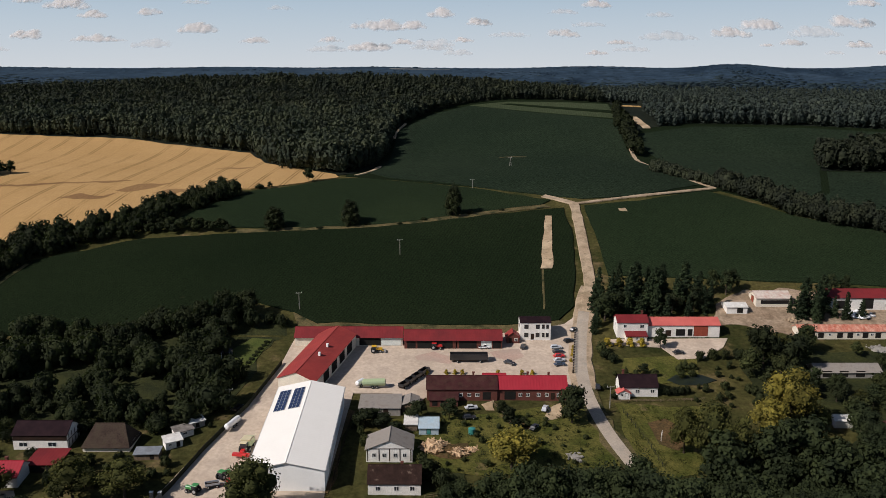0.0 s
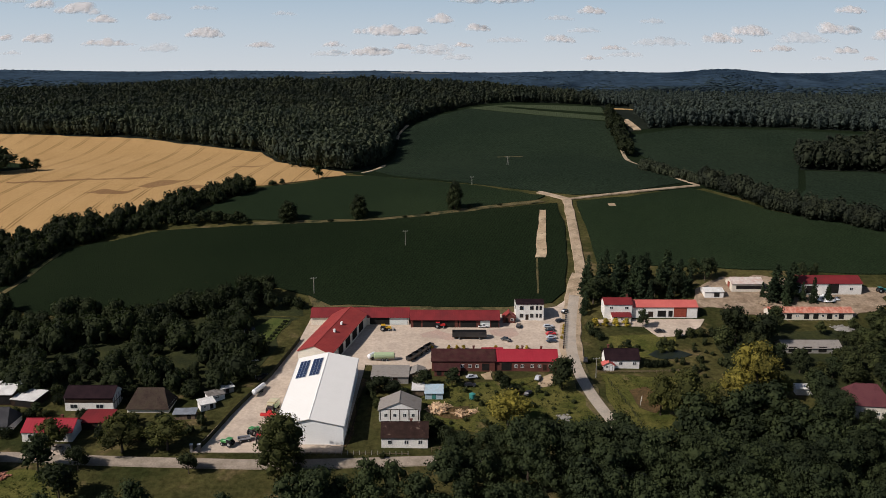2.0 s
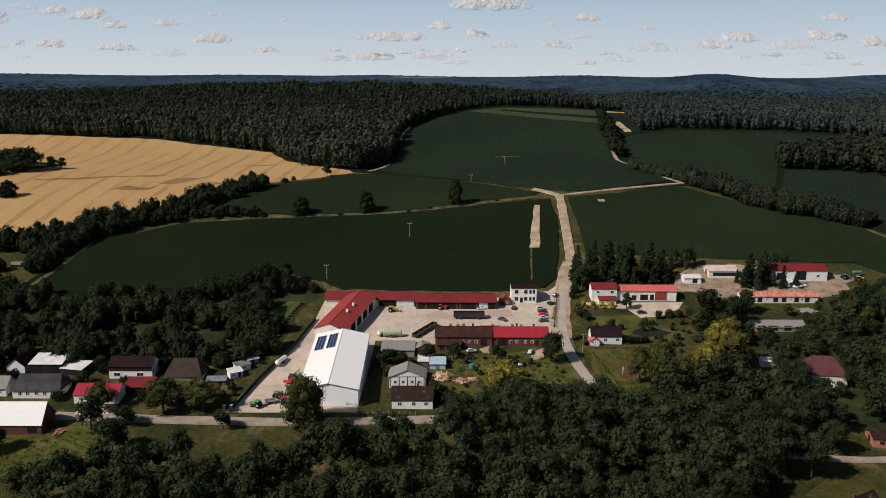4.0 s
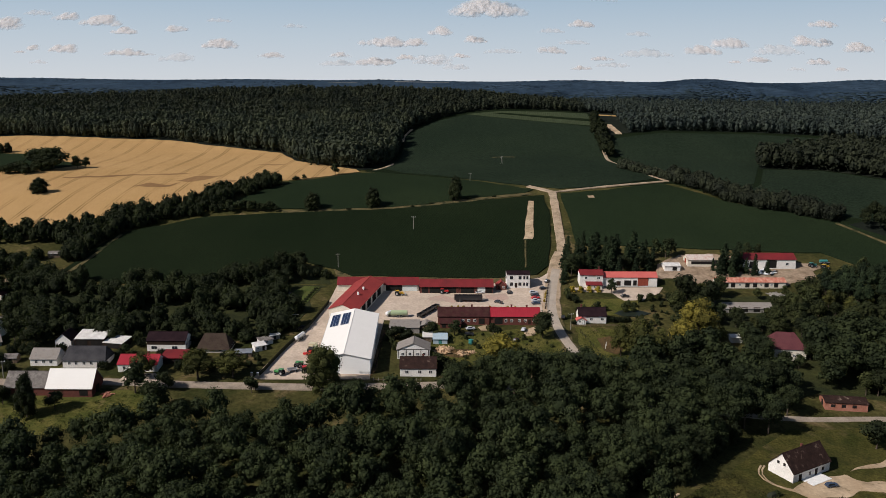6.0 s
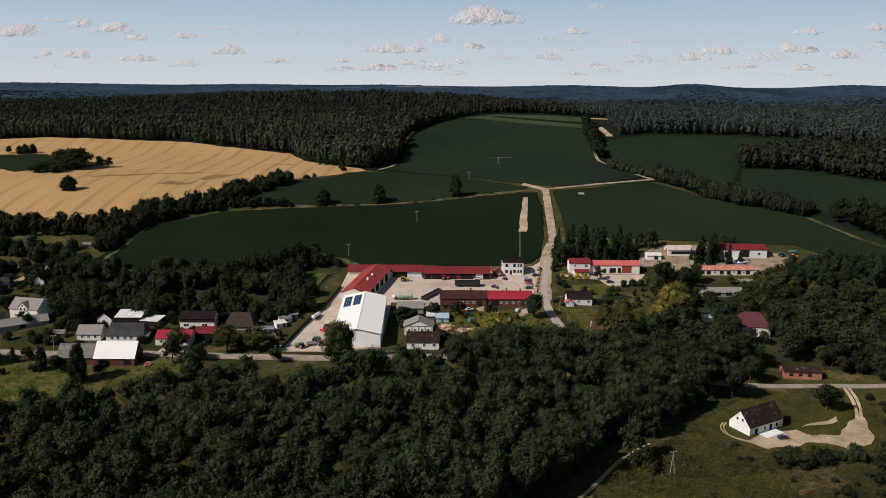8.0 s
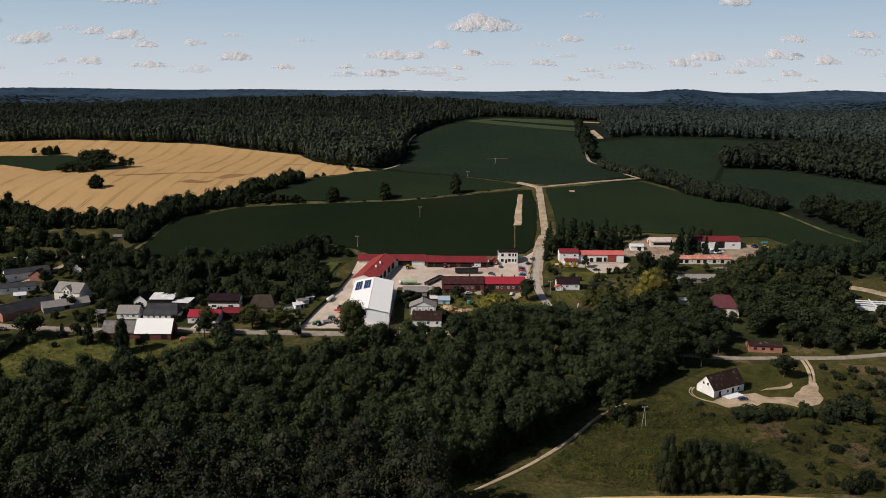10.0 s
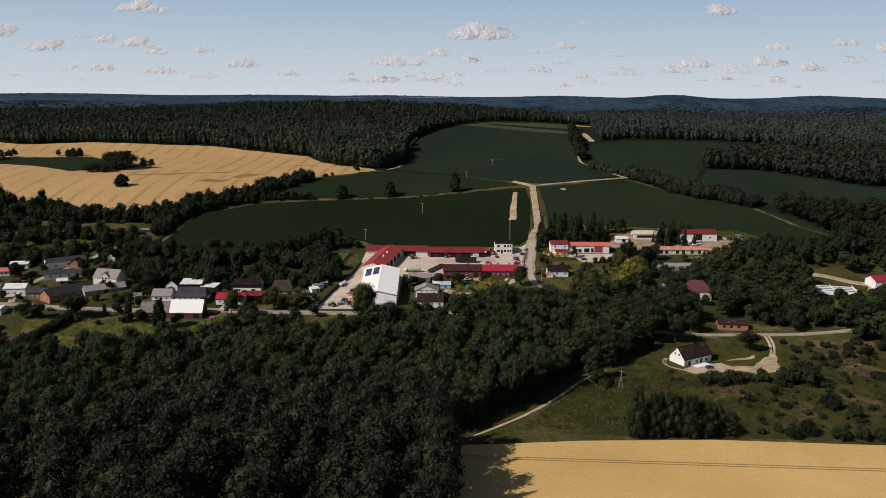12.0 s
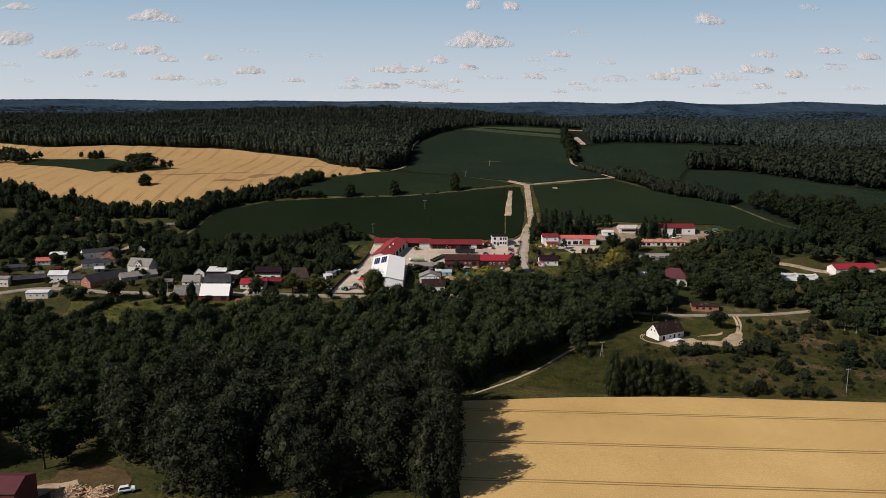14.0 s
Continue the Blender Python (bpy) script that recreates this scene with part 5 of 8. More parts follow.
wood("weeds", [(-230, 186), (-122, 188), (-114, 174), (-160, 158), (-228, 146)], 2.3, 0.8, 0.5, 0.5, 1.4, "leaf_fresh", 50, "tall meadow grass below the village street", mound, 5, 0, category="weeds", width=1.7, clear=([(-178, 184), (-134, 184), (-134, 192), (-178, 192)],))
wood("woodland", [(-600, 600), (-480, 600), (-425, 560), (-432, 528), (-520, 530), (-600, 540)], 6.0, 15, 0.25, 0, 0.6, "leaf_dark", 28, "dark copse at the wheat field's edge", broad_lobes, 4, shrink_far=far_size)
wood("woodland", [(174, 250), (222, 266), (216, 226), (207, 206), (198, 222)], 7.0, 12, 0.3, 18, 0.36, "leaf_mid", 30, "trees behind the brick outbuilding", broad_lobes, 5)
wood("woodland", [(222, 216), (300, 226), (296, 216), (240, 206)], 6.5, 9, 0.3, 16, 0.4, "leaf", 31, "row of trees before the basins", broad_lobes, 5)
wood("woodland", [(256, 252), (268, 262), (285, 262), (300, 256), (300, 285), (256, 275)], 8.0, 11, 0.3, 16, 0.4, "leaf", 32, "trees behind the red-roofed hall", broad_lobes, 5)


# ---- buildings ----
FOOT = []


def sheared(bm, k):
    """Lets a long building follow the slope it stands on."""
    if k:
        for v in bm.verts:
            v.co.z += k * v.co.y
    return bm


def wall_bm(w, d, h, rise, axis, t=0.3, foot=2.0, mono=False):
    """Four walls with their gables, as one shell; the ridge along axis."""
    bm = bmesh.new()
    x, y = w / 2, d / 2
    if axis == "x":
        prof = [(-y, -foot), (y, -foot), (y, h + (rise if mono else 0)), (-y, h)] if mono else [(-y, -foot), (y, -foot), (y, h), (0, h + rise), (-y, h)]
        ends = [[bm.verts.new((s * x, p, q)) for p, q in prof] for s in (-1, 1)]
    else:
        prof = [(-x, -foot), (x, -foot), (x, h), (-x, h)] if mono else [(-x, -foot), (x, -foot), (x, h), (0, h + rise), (-x, h)]
        ends = [[bm.verts.new((p, s * y, q)) for p, q in prof] for s in (-1, 1)]
    n = len(prof)
    bm.faces.new(ends[0])
    bm.faces.new(ends[1][::-1])
    for i in range(n):
        bm.faces.new((ends[0][i], ends[1][i], ends[1][(i + 1) % n], ends[0][(i + 1) % n]))
    return bm


def slab(bm, a, b, c, d, t):
    """A slab of thickness t under the four corners."""
    n = (Vector(b) - Vector(a)).cross(Vector(d) - Vector(a)).normalized()
    if n.z < 0:
        n = -n
    hi = [bm.verts.new(Vector(p) + n * 0.06) for p in (a, b, c, d)]
    lo = [bm.verts.new(Vector(p) - n * t) for p in (a, b, c, d)]
    bm.faces.new(hi)
    bm.faces.new(lo[::-1])
    for i in range(4):
        bm.faces.new((hi[i], lo[i], lo[(i + 1) % 4], hi[(i + 1) % 4]))
    return bm


def roof_parts(ob, w, d, h, rise, axis, mat, over, gable_over, k, hip=0.0, mono=False, mats=None, seams=0.0):
    x, y = w / 2 + (gable_over if axis == "x" else over), d / 2 + (over if axis == "x" else gable_over)
    if mono:
        s = rise / d
        part("roof", sheared(slab(bmesh.new(), (-x, -y, h - s * over), (x, -y, h - s * over), (x, y, h + rise + s * over), (-x, y, h + rise + s * over), 0.15), k), mat, ob)
        return
    if axis == "x":
        drop = rise / (d / 2) * over
        rx = x - hip * w / 2
        sides = [[(-x, s * y, h - drop), (x, s * y, h - drop), (rx, 0, h + rise), (-rx, 0, h + rise)] for s in (-1, 1)]
        ridge = ((-rx, 0, h + rise + 0.05), (rx, 0, h + rise + 0.05))
        ends = [[(s * x, -y, h - drop), (s * x, y, h - drop), (s * rx, 0, h + rise), (s * rx, 0.01, h + rise)] for s in (-1, 1)]
    else:
        drop = rise / (w / 2) * over
        ry = y - hip * d / 2
        sides = [[(s * x, -y, h - drop), (s * x, y, h - drop), (0, ry, h + rise), (0, -ry, h + rise)] for s in (-1, 1)]
        ridge = ((0, -ry, h + rise + 0.05), (0, ry, h + rise + 0.05))
        ends = [[(-x, s * y, h - drop), (x, s * y, h - drop), (0.01, s * ry, h + rise), (0, s * ry, h + rise)] for s in (-1, 1)]
    for i, c in enumerate(sides):
        part("roof_slope", sheared(slab(bmesh.new(), *c, 0.14), k), (mats or (mat, mat))[i], ob)
    if hip:
        for c in ends:
            part("hip_slope", sheared(slab(bmesh.new(), *c, 0.14), k), mat, ob)
    part("ridge_cap", sheared(tube(bmesh.new(), *ridge, 0.14, 0.14, 5), k), mat, ob)


def opening(ob, w, d, side, u, z, ow, oh, kind, k=0.0):
    """A window or door on a side (f, b, l, r) of a w x d house: its middle u metres along it, its foot z up."""
    def spot(bm, a0, a1, z0, z1, p0, p1):
        if side in "fb":
            s = -1 if side == "f" else 1
            ys = sorted((s * (d / 2 + p0), s * (d / 2 + p1)))
            return sheared(box(bm, u + a0, u + a1, ys[0], ys[1], z0, z1), k)
        s = -1 if side == "l" else 1
        xs = sorted((s * (w / 2 + p0), s * (w / 2 + p1)))
        return sheared(box(bm, xs[0], xs[1], u + a0, u + a1, z0, z1), k)
    if kind.startswith("window"):
        fr = bmesh.new()
        b = 0.1
        for a0, a1, z0, z1 in ((-ow / 2, ow / 2, z, z + b), (-ow / 2, ow / 2, z + oh - b, z + oh), (-ow / 2, -ow / 2 + b, z + b, z + oh - b), (ow / 2 - b, ow / 2, z + b, z + oh - b), (-0.04, 0.04, z + b, z + oh - b)):
            spot(fr, a0, a1, z0, z1, -0.05, 0.08)
        win = part("window", fr, M["timber" if kind.endswith("dark") else "trim"], ob)
        part("pane", spot(bmesh.new(), -ow / 2 + b, ow / 2 - b, z + b, z + oh - b, -0.05, 0.02), M["glass"], win)
    elif kind == "timber" and (ow < 0.4 or oh < 0.4 or ow > 6):
        part("beam", spot(bmesh.new(), -ow / 2, ow / 2, z, z + oh, -0.05, 0.05), M[kind], ob)
    else:
        # kind "dark" is a flat panel with an opening's inner shade as its colour
        dr = part("door", spot(bmesh.new(), -ow / 2, ow / 2, z, z + oh, -0.05, 0.06), M[kind], ob)
        part("door_frame", spot(bmesh.new(), -ow / 2 - 0.12, ow / 2 + 0.12, z, z + oh + 0.12, -0.05, 0.03), M["timber"], dr)


def house(label, category, x0, x1, y0, y1, h, rise, axis, wall, roof, openings=(), turn=0.0, over=0.4, gable_over=0.3, follow=False, hip=0.0, mono=False, chimneys=(), roofs=None, name="house", base=None):
    """A gabled house on the ground between x0..x1 and y0..y1; walls h high, the ridge rise above them. openings: side, place, foot, width, height, kind."""
    w, d, cx, cy = x1 - x0, y1 - y0, (x0 + x1) / 2, (y0 + y1) / 2
    k = (float(land(cx, y1)) - float(land(cx, y0))) / d if follow else 0.0
    z = base if base is not None else float(land(cx, cy)) if follow else float(land(cx, y0)) + 0.25 * (float(land(cx, y1)) - float(land(cx, y0)))
    FOOT.append((cx, cy, math.hypot(w, d) * 0.42))
    ob = thing(name, pose(cx, cy, z + 0.15, 0, 0, turn), label, category)
    part("wall", sheared(wall_bm(w, d, h, rise if not hip else 0.02, axis, mono=mono), k), M[wall], ob)
    roof_parts(ob, w, d, h, rise, axis, M[roof], over, gable_over, k, hip, mono, roofs)
    for o in openings:
        opening(ob, w, d, *o, k)
    for cx_, cy_, top in chimneys:
        bm = boxed(cx_ - 0.35, cx_ + 0.35, cy_ - 0.35, cy_ + 0.35, h, top - 0.2)
        box(bm, cx_ - 0.45, cx_ + 0.45, cy_ - 0.45, cy_ + 0.45, top - 0.2, top)
        part("chimney", sheared(bm, k), M["brick"], ob)
    return ob


def row(side, us, z, w, h, kind):
    return [(side, u, z, w, h, kind) for u in us]


# the white hall and its solar panels
hall = house("long white steel hall with a low-pitched sheet roof", "hall", -54.3, -33, 203.3, 249, 6.6, 2.3, "y", "hall_wall", "white_roof",
             [("r", -12, 0, 4, 4, "door_grey")], follow=True, over=0.35, gable_over=0.5, name="hall")
hk = (float(land(-43, 249)) - float(land(-43, 203.3))) / 45.7
for s in (-1, 1):
    part("gutter", sheared(boxed(s * 11.1 - 0.1, s * 11.1 + 0.1, -23.2, 23.2, 6.3, 6.5), hk), M["metal"], hall)
roof_z = lambda x: 6.6 + 2.3 * (1 - abs(x) / 10.65) + 0.14
for c in range(2):
    arr = thing("solar_array", hall.matrix_basis.copy(), "blue solar panels in a tilted block on the white roof", "solar panels", "solar arrays")
    fr = bmesh.new()
    xa, xb = (-9.6, -6.0) if c == 0 else (-4.9, -1.3)
    slab(fr, (xa, 6.6, roof_z(xa)), (xb, 6.6, roof_z(xb)), (xb, 19.4, roof_z(xb)), (xa, 19.4, roof_z(xa)), 0.06)
    part("mounting_frame", sheared(fr, hk), M["metal"], arr)
    for i in range(3):
        for j in range(7):
            px, py = xa + 0.1 + i * 1.18, 6.75 + j * 1.8
            pn = slab(bmesh.new(), (px, py, roof_z(px) + 0.1), (px + 0.98, py, roof_z(px + 0.98) + 0.1), (px + 0.98, py + 1.55, roof_z(px + 0.98) + 0.1), (px, py + 1.55, roof_z(px) + 0.1), 0.02)
            part("panel", sheared(pn, hk), M["solar"], arr)

# red-roofed sheds round the yard
shed_a = house("long red-roofed shed with a white gable", "shed", -56.0, -42.0, 258.0, 294.5, 4.6, 2.6, "y", "cream_wall", "red_roof",
               row("r", (-9, -2, 5, 12), 0.1, 4.5, 3.6, "dark"), follow=True, turn=-16.5, name="shed")
shed_a.location.x += 3.6
shed_a.location.z += 0.6
for v in (-4, 3):
    part("roof_vent", sheared(boxed(1.8, 2.6, v - 0.4, v + 0.4, 6.4, 7.6), 0.13), M["trim"], shed_a)
for x0, x1, lab, ops, roofm in (
        (-57, -34, "red-roofed shed wing at the yard's corner", row("f", (4,), 0, 4, 3.0, "dark"), "red_roof_x"),
        (-33.6, -15.6, "red-roofed shed with a pale sliding door", [("f", -3.5, 0, 8, 3.2, "dark"), ("f", 4.6, 0, 7.6, 3.4, "door_grey")], "red_roof_x"),
        (-14.8, 5.0, "red-roofed open-fronted machine shed", [("f", -7.2, 0, 3, 2.8, "dark"), ("f", -2, 0, 5.6, 3.0, "dark"), ("f", 5, 0, 7, 3.0, "dark")], "red_roof_x"),
        (5.4, 22.6, "red-roofed machine shed with a pale door", [("f", -4.5, 0, 6.5, 3.0, "dark"), ("f", 2.6, 0, 4.0, 3.0, "door_grey"), ("f", 6.6, 0, 3.0, 3.0, "dark")], "red_roof_x")):
    near = 2.2 if x0 > -16 else 0.0
    house(lab, "shed", x0, x1, 292.5 - near, 300 - near, 3.7, 2.6, "x", "brick" if x0 > -16 else "cream_wall", roofm, ops, over=0.7, name="shed")
house("small brick kiosk with a red gabled roof", "kiosk", 24.6, 29.6, 294.5, 299, 2.6, 2.0, "y", "brick", "red_roof", [("f", -1, 0.1, 1, 2, "timber"), ("f", 1.2, 0.9, 1.2, 1.1, "window")], name="kiosk")
office = house("white two-storey office house with dark windows", "house", 30.2, 42.0, 297, 305, 7.0, 1.0, "x", "white_wall", "dark_roof",
               [("f", u, z, w, 1.7, "window dark") for z in (1.0, 4.4) for u, w in ((-3.6, 1.6), (0.8, 1.5), (3.0, 1.0), (4.6, 1.0))] + [("f", -1.2, 0, 1.1, 2.3, "timber"), ("l", -1, 4.2, 1.2, 1.6, "window dark")],
               over=0.25, gable_over=0.25, mono=False)

# brick terrace with brown and red roof
barn = house("long brick terrace with a brown tiled roof", "house", -5.5, 18.4, 253.5, 262.5, 3.9, 3.0, "x", "brick", "brown_roof",
             row("f", (-3.6, -0.4, 2.4, 5.2), 1.0, 1.3, 1.3, "window") + [("f", 8.4, 0, 2.6, 2.6, "dark"), ("f", -6, 0, 1.2, 2.2, "timber")], chimneys=((4, 0.5, 8.0),))
house("brick terrace with a bright red sheet roof", "house", 18.4, 42.2, 254, 262.5, 3.9, 3.0, "x", "brick", "bright_roof",
      row("f", (-4, -1.5, 2.2, 5.0, 9.0), 1.0, 1.2, 1.3, "window") + [("f", -7.5, 0, 3.6, 2.8, "dark"), ("f", 7, 0, 1.1, 2.2, "timber")], chimneys=((-1.2, 0.3, 8.2), (6, 0.3, 8.0)))
house("lean-to with a red-brown roof against the brick terrace", "lean-to", -4.5, 5.0, 249.5, 253.4, 2.2, 1.1, "x", "brick", "brown_roof", row("f", (-3, 0, 3), 0.1, 1.6, 1.8, "dark"), mono=True, name="lean_to")
house("small porch with a red roof behind the terrace", "porch", 14, 22, 263, 267, 2.4, 1.6, "x", "white_wall", "bright_roof", name="porch")

# the gardens in front
house("half-timbered barn with a grey cement roof", "barn", -22.8, -9.1, 217.5, 227, 3.8, 2.8, "y", "white_wall", "grey_roof",
      row("f", (-4.5, -1.5, 1.8, 4.6), 1.2, 1.2, 1.3, "window") + row("f", (-6.4, -3, 0.1, 3.2, 6.4), 0, 0.28, 3.8, "timber") + [("f", 0, 3.75, 13.4, 0.25, "timber")], name="barn")
house("white cottage with a dark brown tiled roof", "house", -20.9, -6.2, 202.2, 210, 3.4, 3.4, "x", "white_wall", "tiles", row("f", (-4.6, 0.6, 5), 0.9, 1.4, 1.4, "window"), chimneys=((2, 0.4, 7.6),))
house("low shed with a patched grey roof", "shed", -27.5, -14, 243.5, 252.5, 2.4, 0.9, "x", "concrete", "grey_roof", [("f", 2, 0, 1.4, 2, "timber")], mono=True, name="shed")
house("small grey-roofed outhouse by the terrace", "shed", -13.5, -8.2, 246, 253, 2.3, 0.9, "y", "wood", "grey_roof", mono=False, name="shed")
house("little shed with a white sheet roof", "shed", -12.2, -8.2, 234, 240, 2.3, 0.5, "x", "wood", "pale_roof", mono=True, name="shed")
house("pale blue metal garden shed", "shed", -7.6, -1.4, 232, 238.5, 2.2, 0.6, "x", "bluish", "bluish", [("f", 0, 0, 1.2, 1.9, "p_teal")], mono=True, name="shed")

# the red house and hall across the lane
house("white house with a red sheet roof and porch", "house", 68.5, 80.4, 299, 306.5, 6.2, 1.9, "x", "white_wall", "red_roof_x",
      [("f", 3.6, 3.8, 1.6, 1.3, "window"), ("f", -3, 3.9, 1.3, 1.3, "window"), ("f", 4.6, 0.6, 1.2, 1.5, "window"), ("l", 0, 3.8, 1.2, 1.3, "window")], chimneys=((4.5, 1.0, 9.4),))
house("small porch with a red roof", "porch", 71.5, 79.4, 296, 299, 2.4, 1.0, "x", "cream_wall", "red_roof_x", [("f", -2.6, 0, 1.1, 2, "timber"), ("f", 0, 0.8, 1, 1.1, "window"), ("f", 2.4, 0.8, 1, 1.1, "window")], mono=True, name="porch")
house("long white workshop with a coral red sheet roof", "workshop", 80.6, 109, 300, 308, 4.6, 1.9, "x", "white_wall", "coral_roof",
      [("f", 6.8, 0, 5.4, 4.2, "door_red"), ("f", -1.2, 0.1, 3.4, 2.6, "dark"), ("f", 2.6, 0.1, 1.6, 2.6, "dark"), ("f", -6, 0, 2.0, 2.3, "timber"), ("f", -9.5, 0.4, 2.2, 1.9, "window")], name="workshop")
house("white bungalow with a dark brown tiled roof", "house", 61.0, 74.0, 257.6, 265, 3.3, 3.0, "x", "white_wall", "dark_roof",
      row("f", (-0.6, 4.6), 0.9, 1.4, 1.3, "window") + [("l", 0.5, 1, 1.2, 1.2, "window")], chimneys=((-4.6, 1.6, 7.4),))
house("glazed porch with a coral red roof", "porch", 59.8, 64.0, 255.4, 258.6, 2.2, 1.2, "y", "white_wall", "coral_roof", [("f", -0.8, 0.9, 1, 1, "window"), ("f", 0.9, 0, 0.9, 2, "trim")], name="porch")

house("small shed with a bright red roof among trees", "shed", 80.6, 87.6, 215.6, 219.4, 2.2, 1.2, "x", "wood", "bright_roof", [("f", 1, 0, 1.0, 1.9, "dark")], turn=6, name="shed")

# sandy farm yard
house("low white shed with a pale worn roof", "shed", 117.5, 126, 317, 324, 2.6, 1.0, "x", "white_wall", "pale_roof", [("f", 1.2, 0, 2.2, 2.0, "dark")], name="shed")
house("white cow shed with a rust-stained roof", "barn", 131.5, 146, 322.4, 331, 3.4, 1.9, "x", "cream_wall", "worn_roof", [("l", 0, 0, 2.6, 3.2, "door_red"), ("f", 0.6, 0.8, 11.5, 1.5, "dark")], name="barn")
house("white barn with a dark red roof", "barn", 160.5, 190, 320, 330, 4.8, 2.4, "x", "white_wall", "red_roof_x", [("f", 2, 0, 4.2, 4.2, "dark"), ("f", -9, 0, 3, 3.4, "dark"), ("f", 10, 1.4, 1.6, 1.4, "window")], name="barn")
house("low cream stable with a streaked red roof", "stable", 139.8, 176, 298.6, 305, 3.0, 1.5, "x", "cream_wall", "rust_roof",
      row("f", (-13, -9.5, -2, 2, 8, 13), 0.1, 2.0, 2.1, "dark") + row("f", (-6, 5, 10.6), 1.0, 1.2, 1.0, "window"), name="stable")
house("grey-roofed open shed among trees", "shed", 134.7, 158.3, 271, 279, 1.9, 1.9, "x", "concrete", "grey_roof", row("f", (-8, -2, 4), 0.1, 3, 2.2, "dark"), name="shed")
house("red-roofed house half hidden by trees", "house", 140.5, 156.5, 228, 240, 4.6, 5.6, "x", "cream_wall", "plum_roof", [("f", -2, 0.9, 1.2, 1.2, "window"), ("f", 3, 0.9, 1.2, 1.2, "window")], hip=0.55, turn=-8)
house("white garden shed with a pale roof", "shed", 128, 134, 242, 247, 2.2, 0.8, "x", "white_wall", "pale_roof", name="shed")

# the white house in the meadow, and the brick ruin
house("white cottage with a steep mossy brown roof", "house", 108.8, 128.2, 142.9, 152.7, 3.5, 5.2, "x", "white_wall", "tiles",
      [("l", -1.2, 4.6, 0.9, 1.0, "window dark"), ("l", 1.2, 4.6, 0.9, 1.0, "window dark"), ("f", -6, 0, 1.3, 2.2, "timber"), ("f", -1, 0.8, 1.2, 1.2, "window dark"), ("f", 2.4, 0, 1.2, 2.2, "timber"), ("f", 6, 0.8, 1.2, 1.2, "window dark")], turn=30,
      chimneys=((1, 0.5, 9.4),))
house("low brick outbuilding with a rusty patched roof", "outbuilding", 148.5, 164.5, 190.6, 198, 3.0, 1.2, "x", "brick_b", "tiles", [("l", 0, 0, 1.6, 2.6, "dark")] + row("f", (-5, -1, 3), 0.9, 1.4, 1.1, "dark"), turn=-8, name="outbuilding")

# garden huts beside the drive
house("low white garden hut with a pale sheet roof", "hut", -85.4, -80.4, 224, 228, 2.2, 0.5, "x", "white_wall", "pale_roof", [("f", 1.2, 0, 0.9, 1.9, "dark"), ("f", -1.2, 0.8, 0.9, 0.8, "window")], turn=32, mono=True, name="hut")
house("long low hut under a grey sheet roof", "hut", -84.4, -78.8, 230, 234, 2.1, 0.4, "x", "white_wall", "worn_grey", [("f", 0, 0.8, 1.4, 0.8, "window")], turn=36, mono=True, name="hut")
house("flat hut under a pale sheet roof", "hut", -81.6, -76.8, 235.6, 239.2, 2.0, 0.4, "x", "concrete", "pale_roof", [("f", 0, 0, 0.9, 1.8, "dark")], turn=36, mono=True, name="hut")
house("blue-grey flat-roofed shed in a garden", "shed", -92, -84.8, 218.2, 221.8, 1.8, 0.4, "x", "wood", "slate_pale", [("f", 1.6, 0, 1.0, 1.6, "dark")], turn=4, mono=True, name="shed")

# the left village, from the hall outwards
house("old cottage with a brown hipped tile roof", "house", -109, -94.8, 222.4, 231.4, 1.9, 5.0, "x", "cream_wall", "moss_roof", [("f", 3, 0.4, 1.4, 1.1, "window")], hip=0.4, over=0.7)
house("half-timbered house with a dark tiled roof", "house", -130.5, -114, 223.6, 232, 4.6, 2.6, "x", "white_wall", "dark_roof",
      row("f", (-5.2, 3.6), 0.6, 2.6, 1.5, "window") + [("f", 0, 2.6, 16.4, 2.0, "timber")] + row("r", (-3, -1, 1, 3), 0, 0.25, 4.4, "timber") + [("r", 0, 2.4, 8, 0.25, "timber")])
house("low garage with a dull red roof", "garage", -121, -111.5, 212, 220, 2.3, 0.8, "x", "timber", "red_roof_x", row("f", (-2, 2), 0, 2.6, 2.0, "dark"), mono=True, name="garage")
house("white house with a raspberry red sheet roof", "house", -136, -120, 205, 214, 3.0, 2.6, "x", "white_wall", "bright_roof", row("f", (-5.4, -2), 0.8, 1.4, 1.3, "window") + [("f", 4, 0, 1.1, 2.1, "timber")], chimneys=((3, 0.6, 6.6),))
house("white house with a blue-grey roof", "house", -160, -142.5, 208.6, 218.0, 2.9, 4.4, "x", "white_wall", "slate_roof", row("f", (-6, -3.2, 0, 3, 6), 0.8, 1.3, 1.4, "window"), hip=0.15)
house("white wing with a grey roof", "house", -174, -163, 210, 218, 2.8, 3.2, "x", "white_wall", "grey_roof", row("f", (-3, 0, 3), 0.8, 1.3, 1.3, "window"))
house("open barn under a pale grey sheet roof", "barn", -163, -150.5, 227.5, 236, 3.6, 1.4, "x", "timber", "pale_roof", row("f", (-3.5, 3), 0, 5, 2.8, "dark"), mono=True, name="barn")
house("lean-to under a pale sheet roof", "lean-to", -150, -141, 226, 233, 2.4, 0.9, "x", "timber", "pale_roof", row("f", (0,), 0, 6, 1.8, "dark"), mono=True, turn=-12, name="lean_to")
house("small white gabled house with a dark roof", "house", -171.5, -164.5, 227, 236, 3.0, 3.0, "y", "white_wall", "dark_roof", [("f", 0, 1, 1.2, 1.3, "window")])
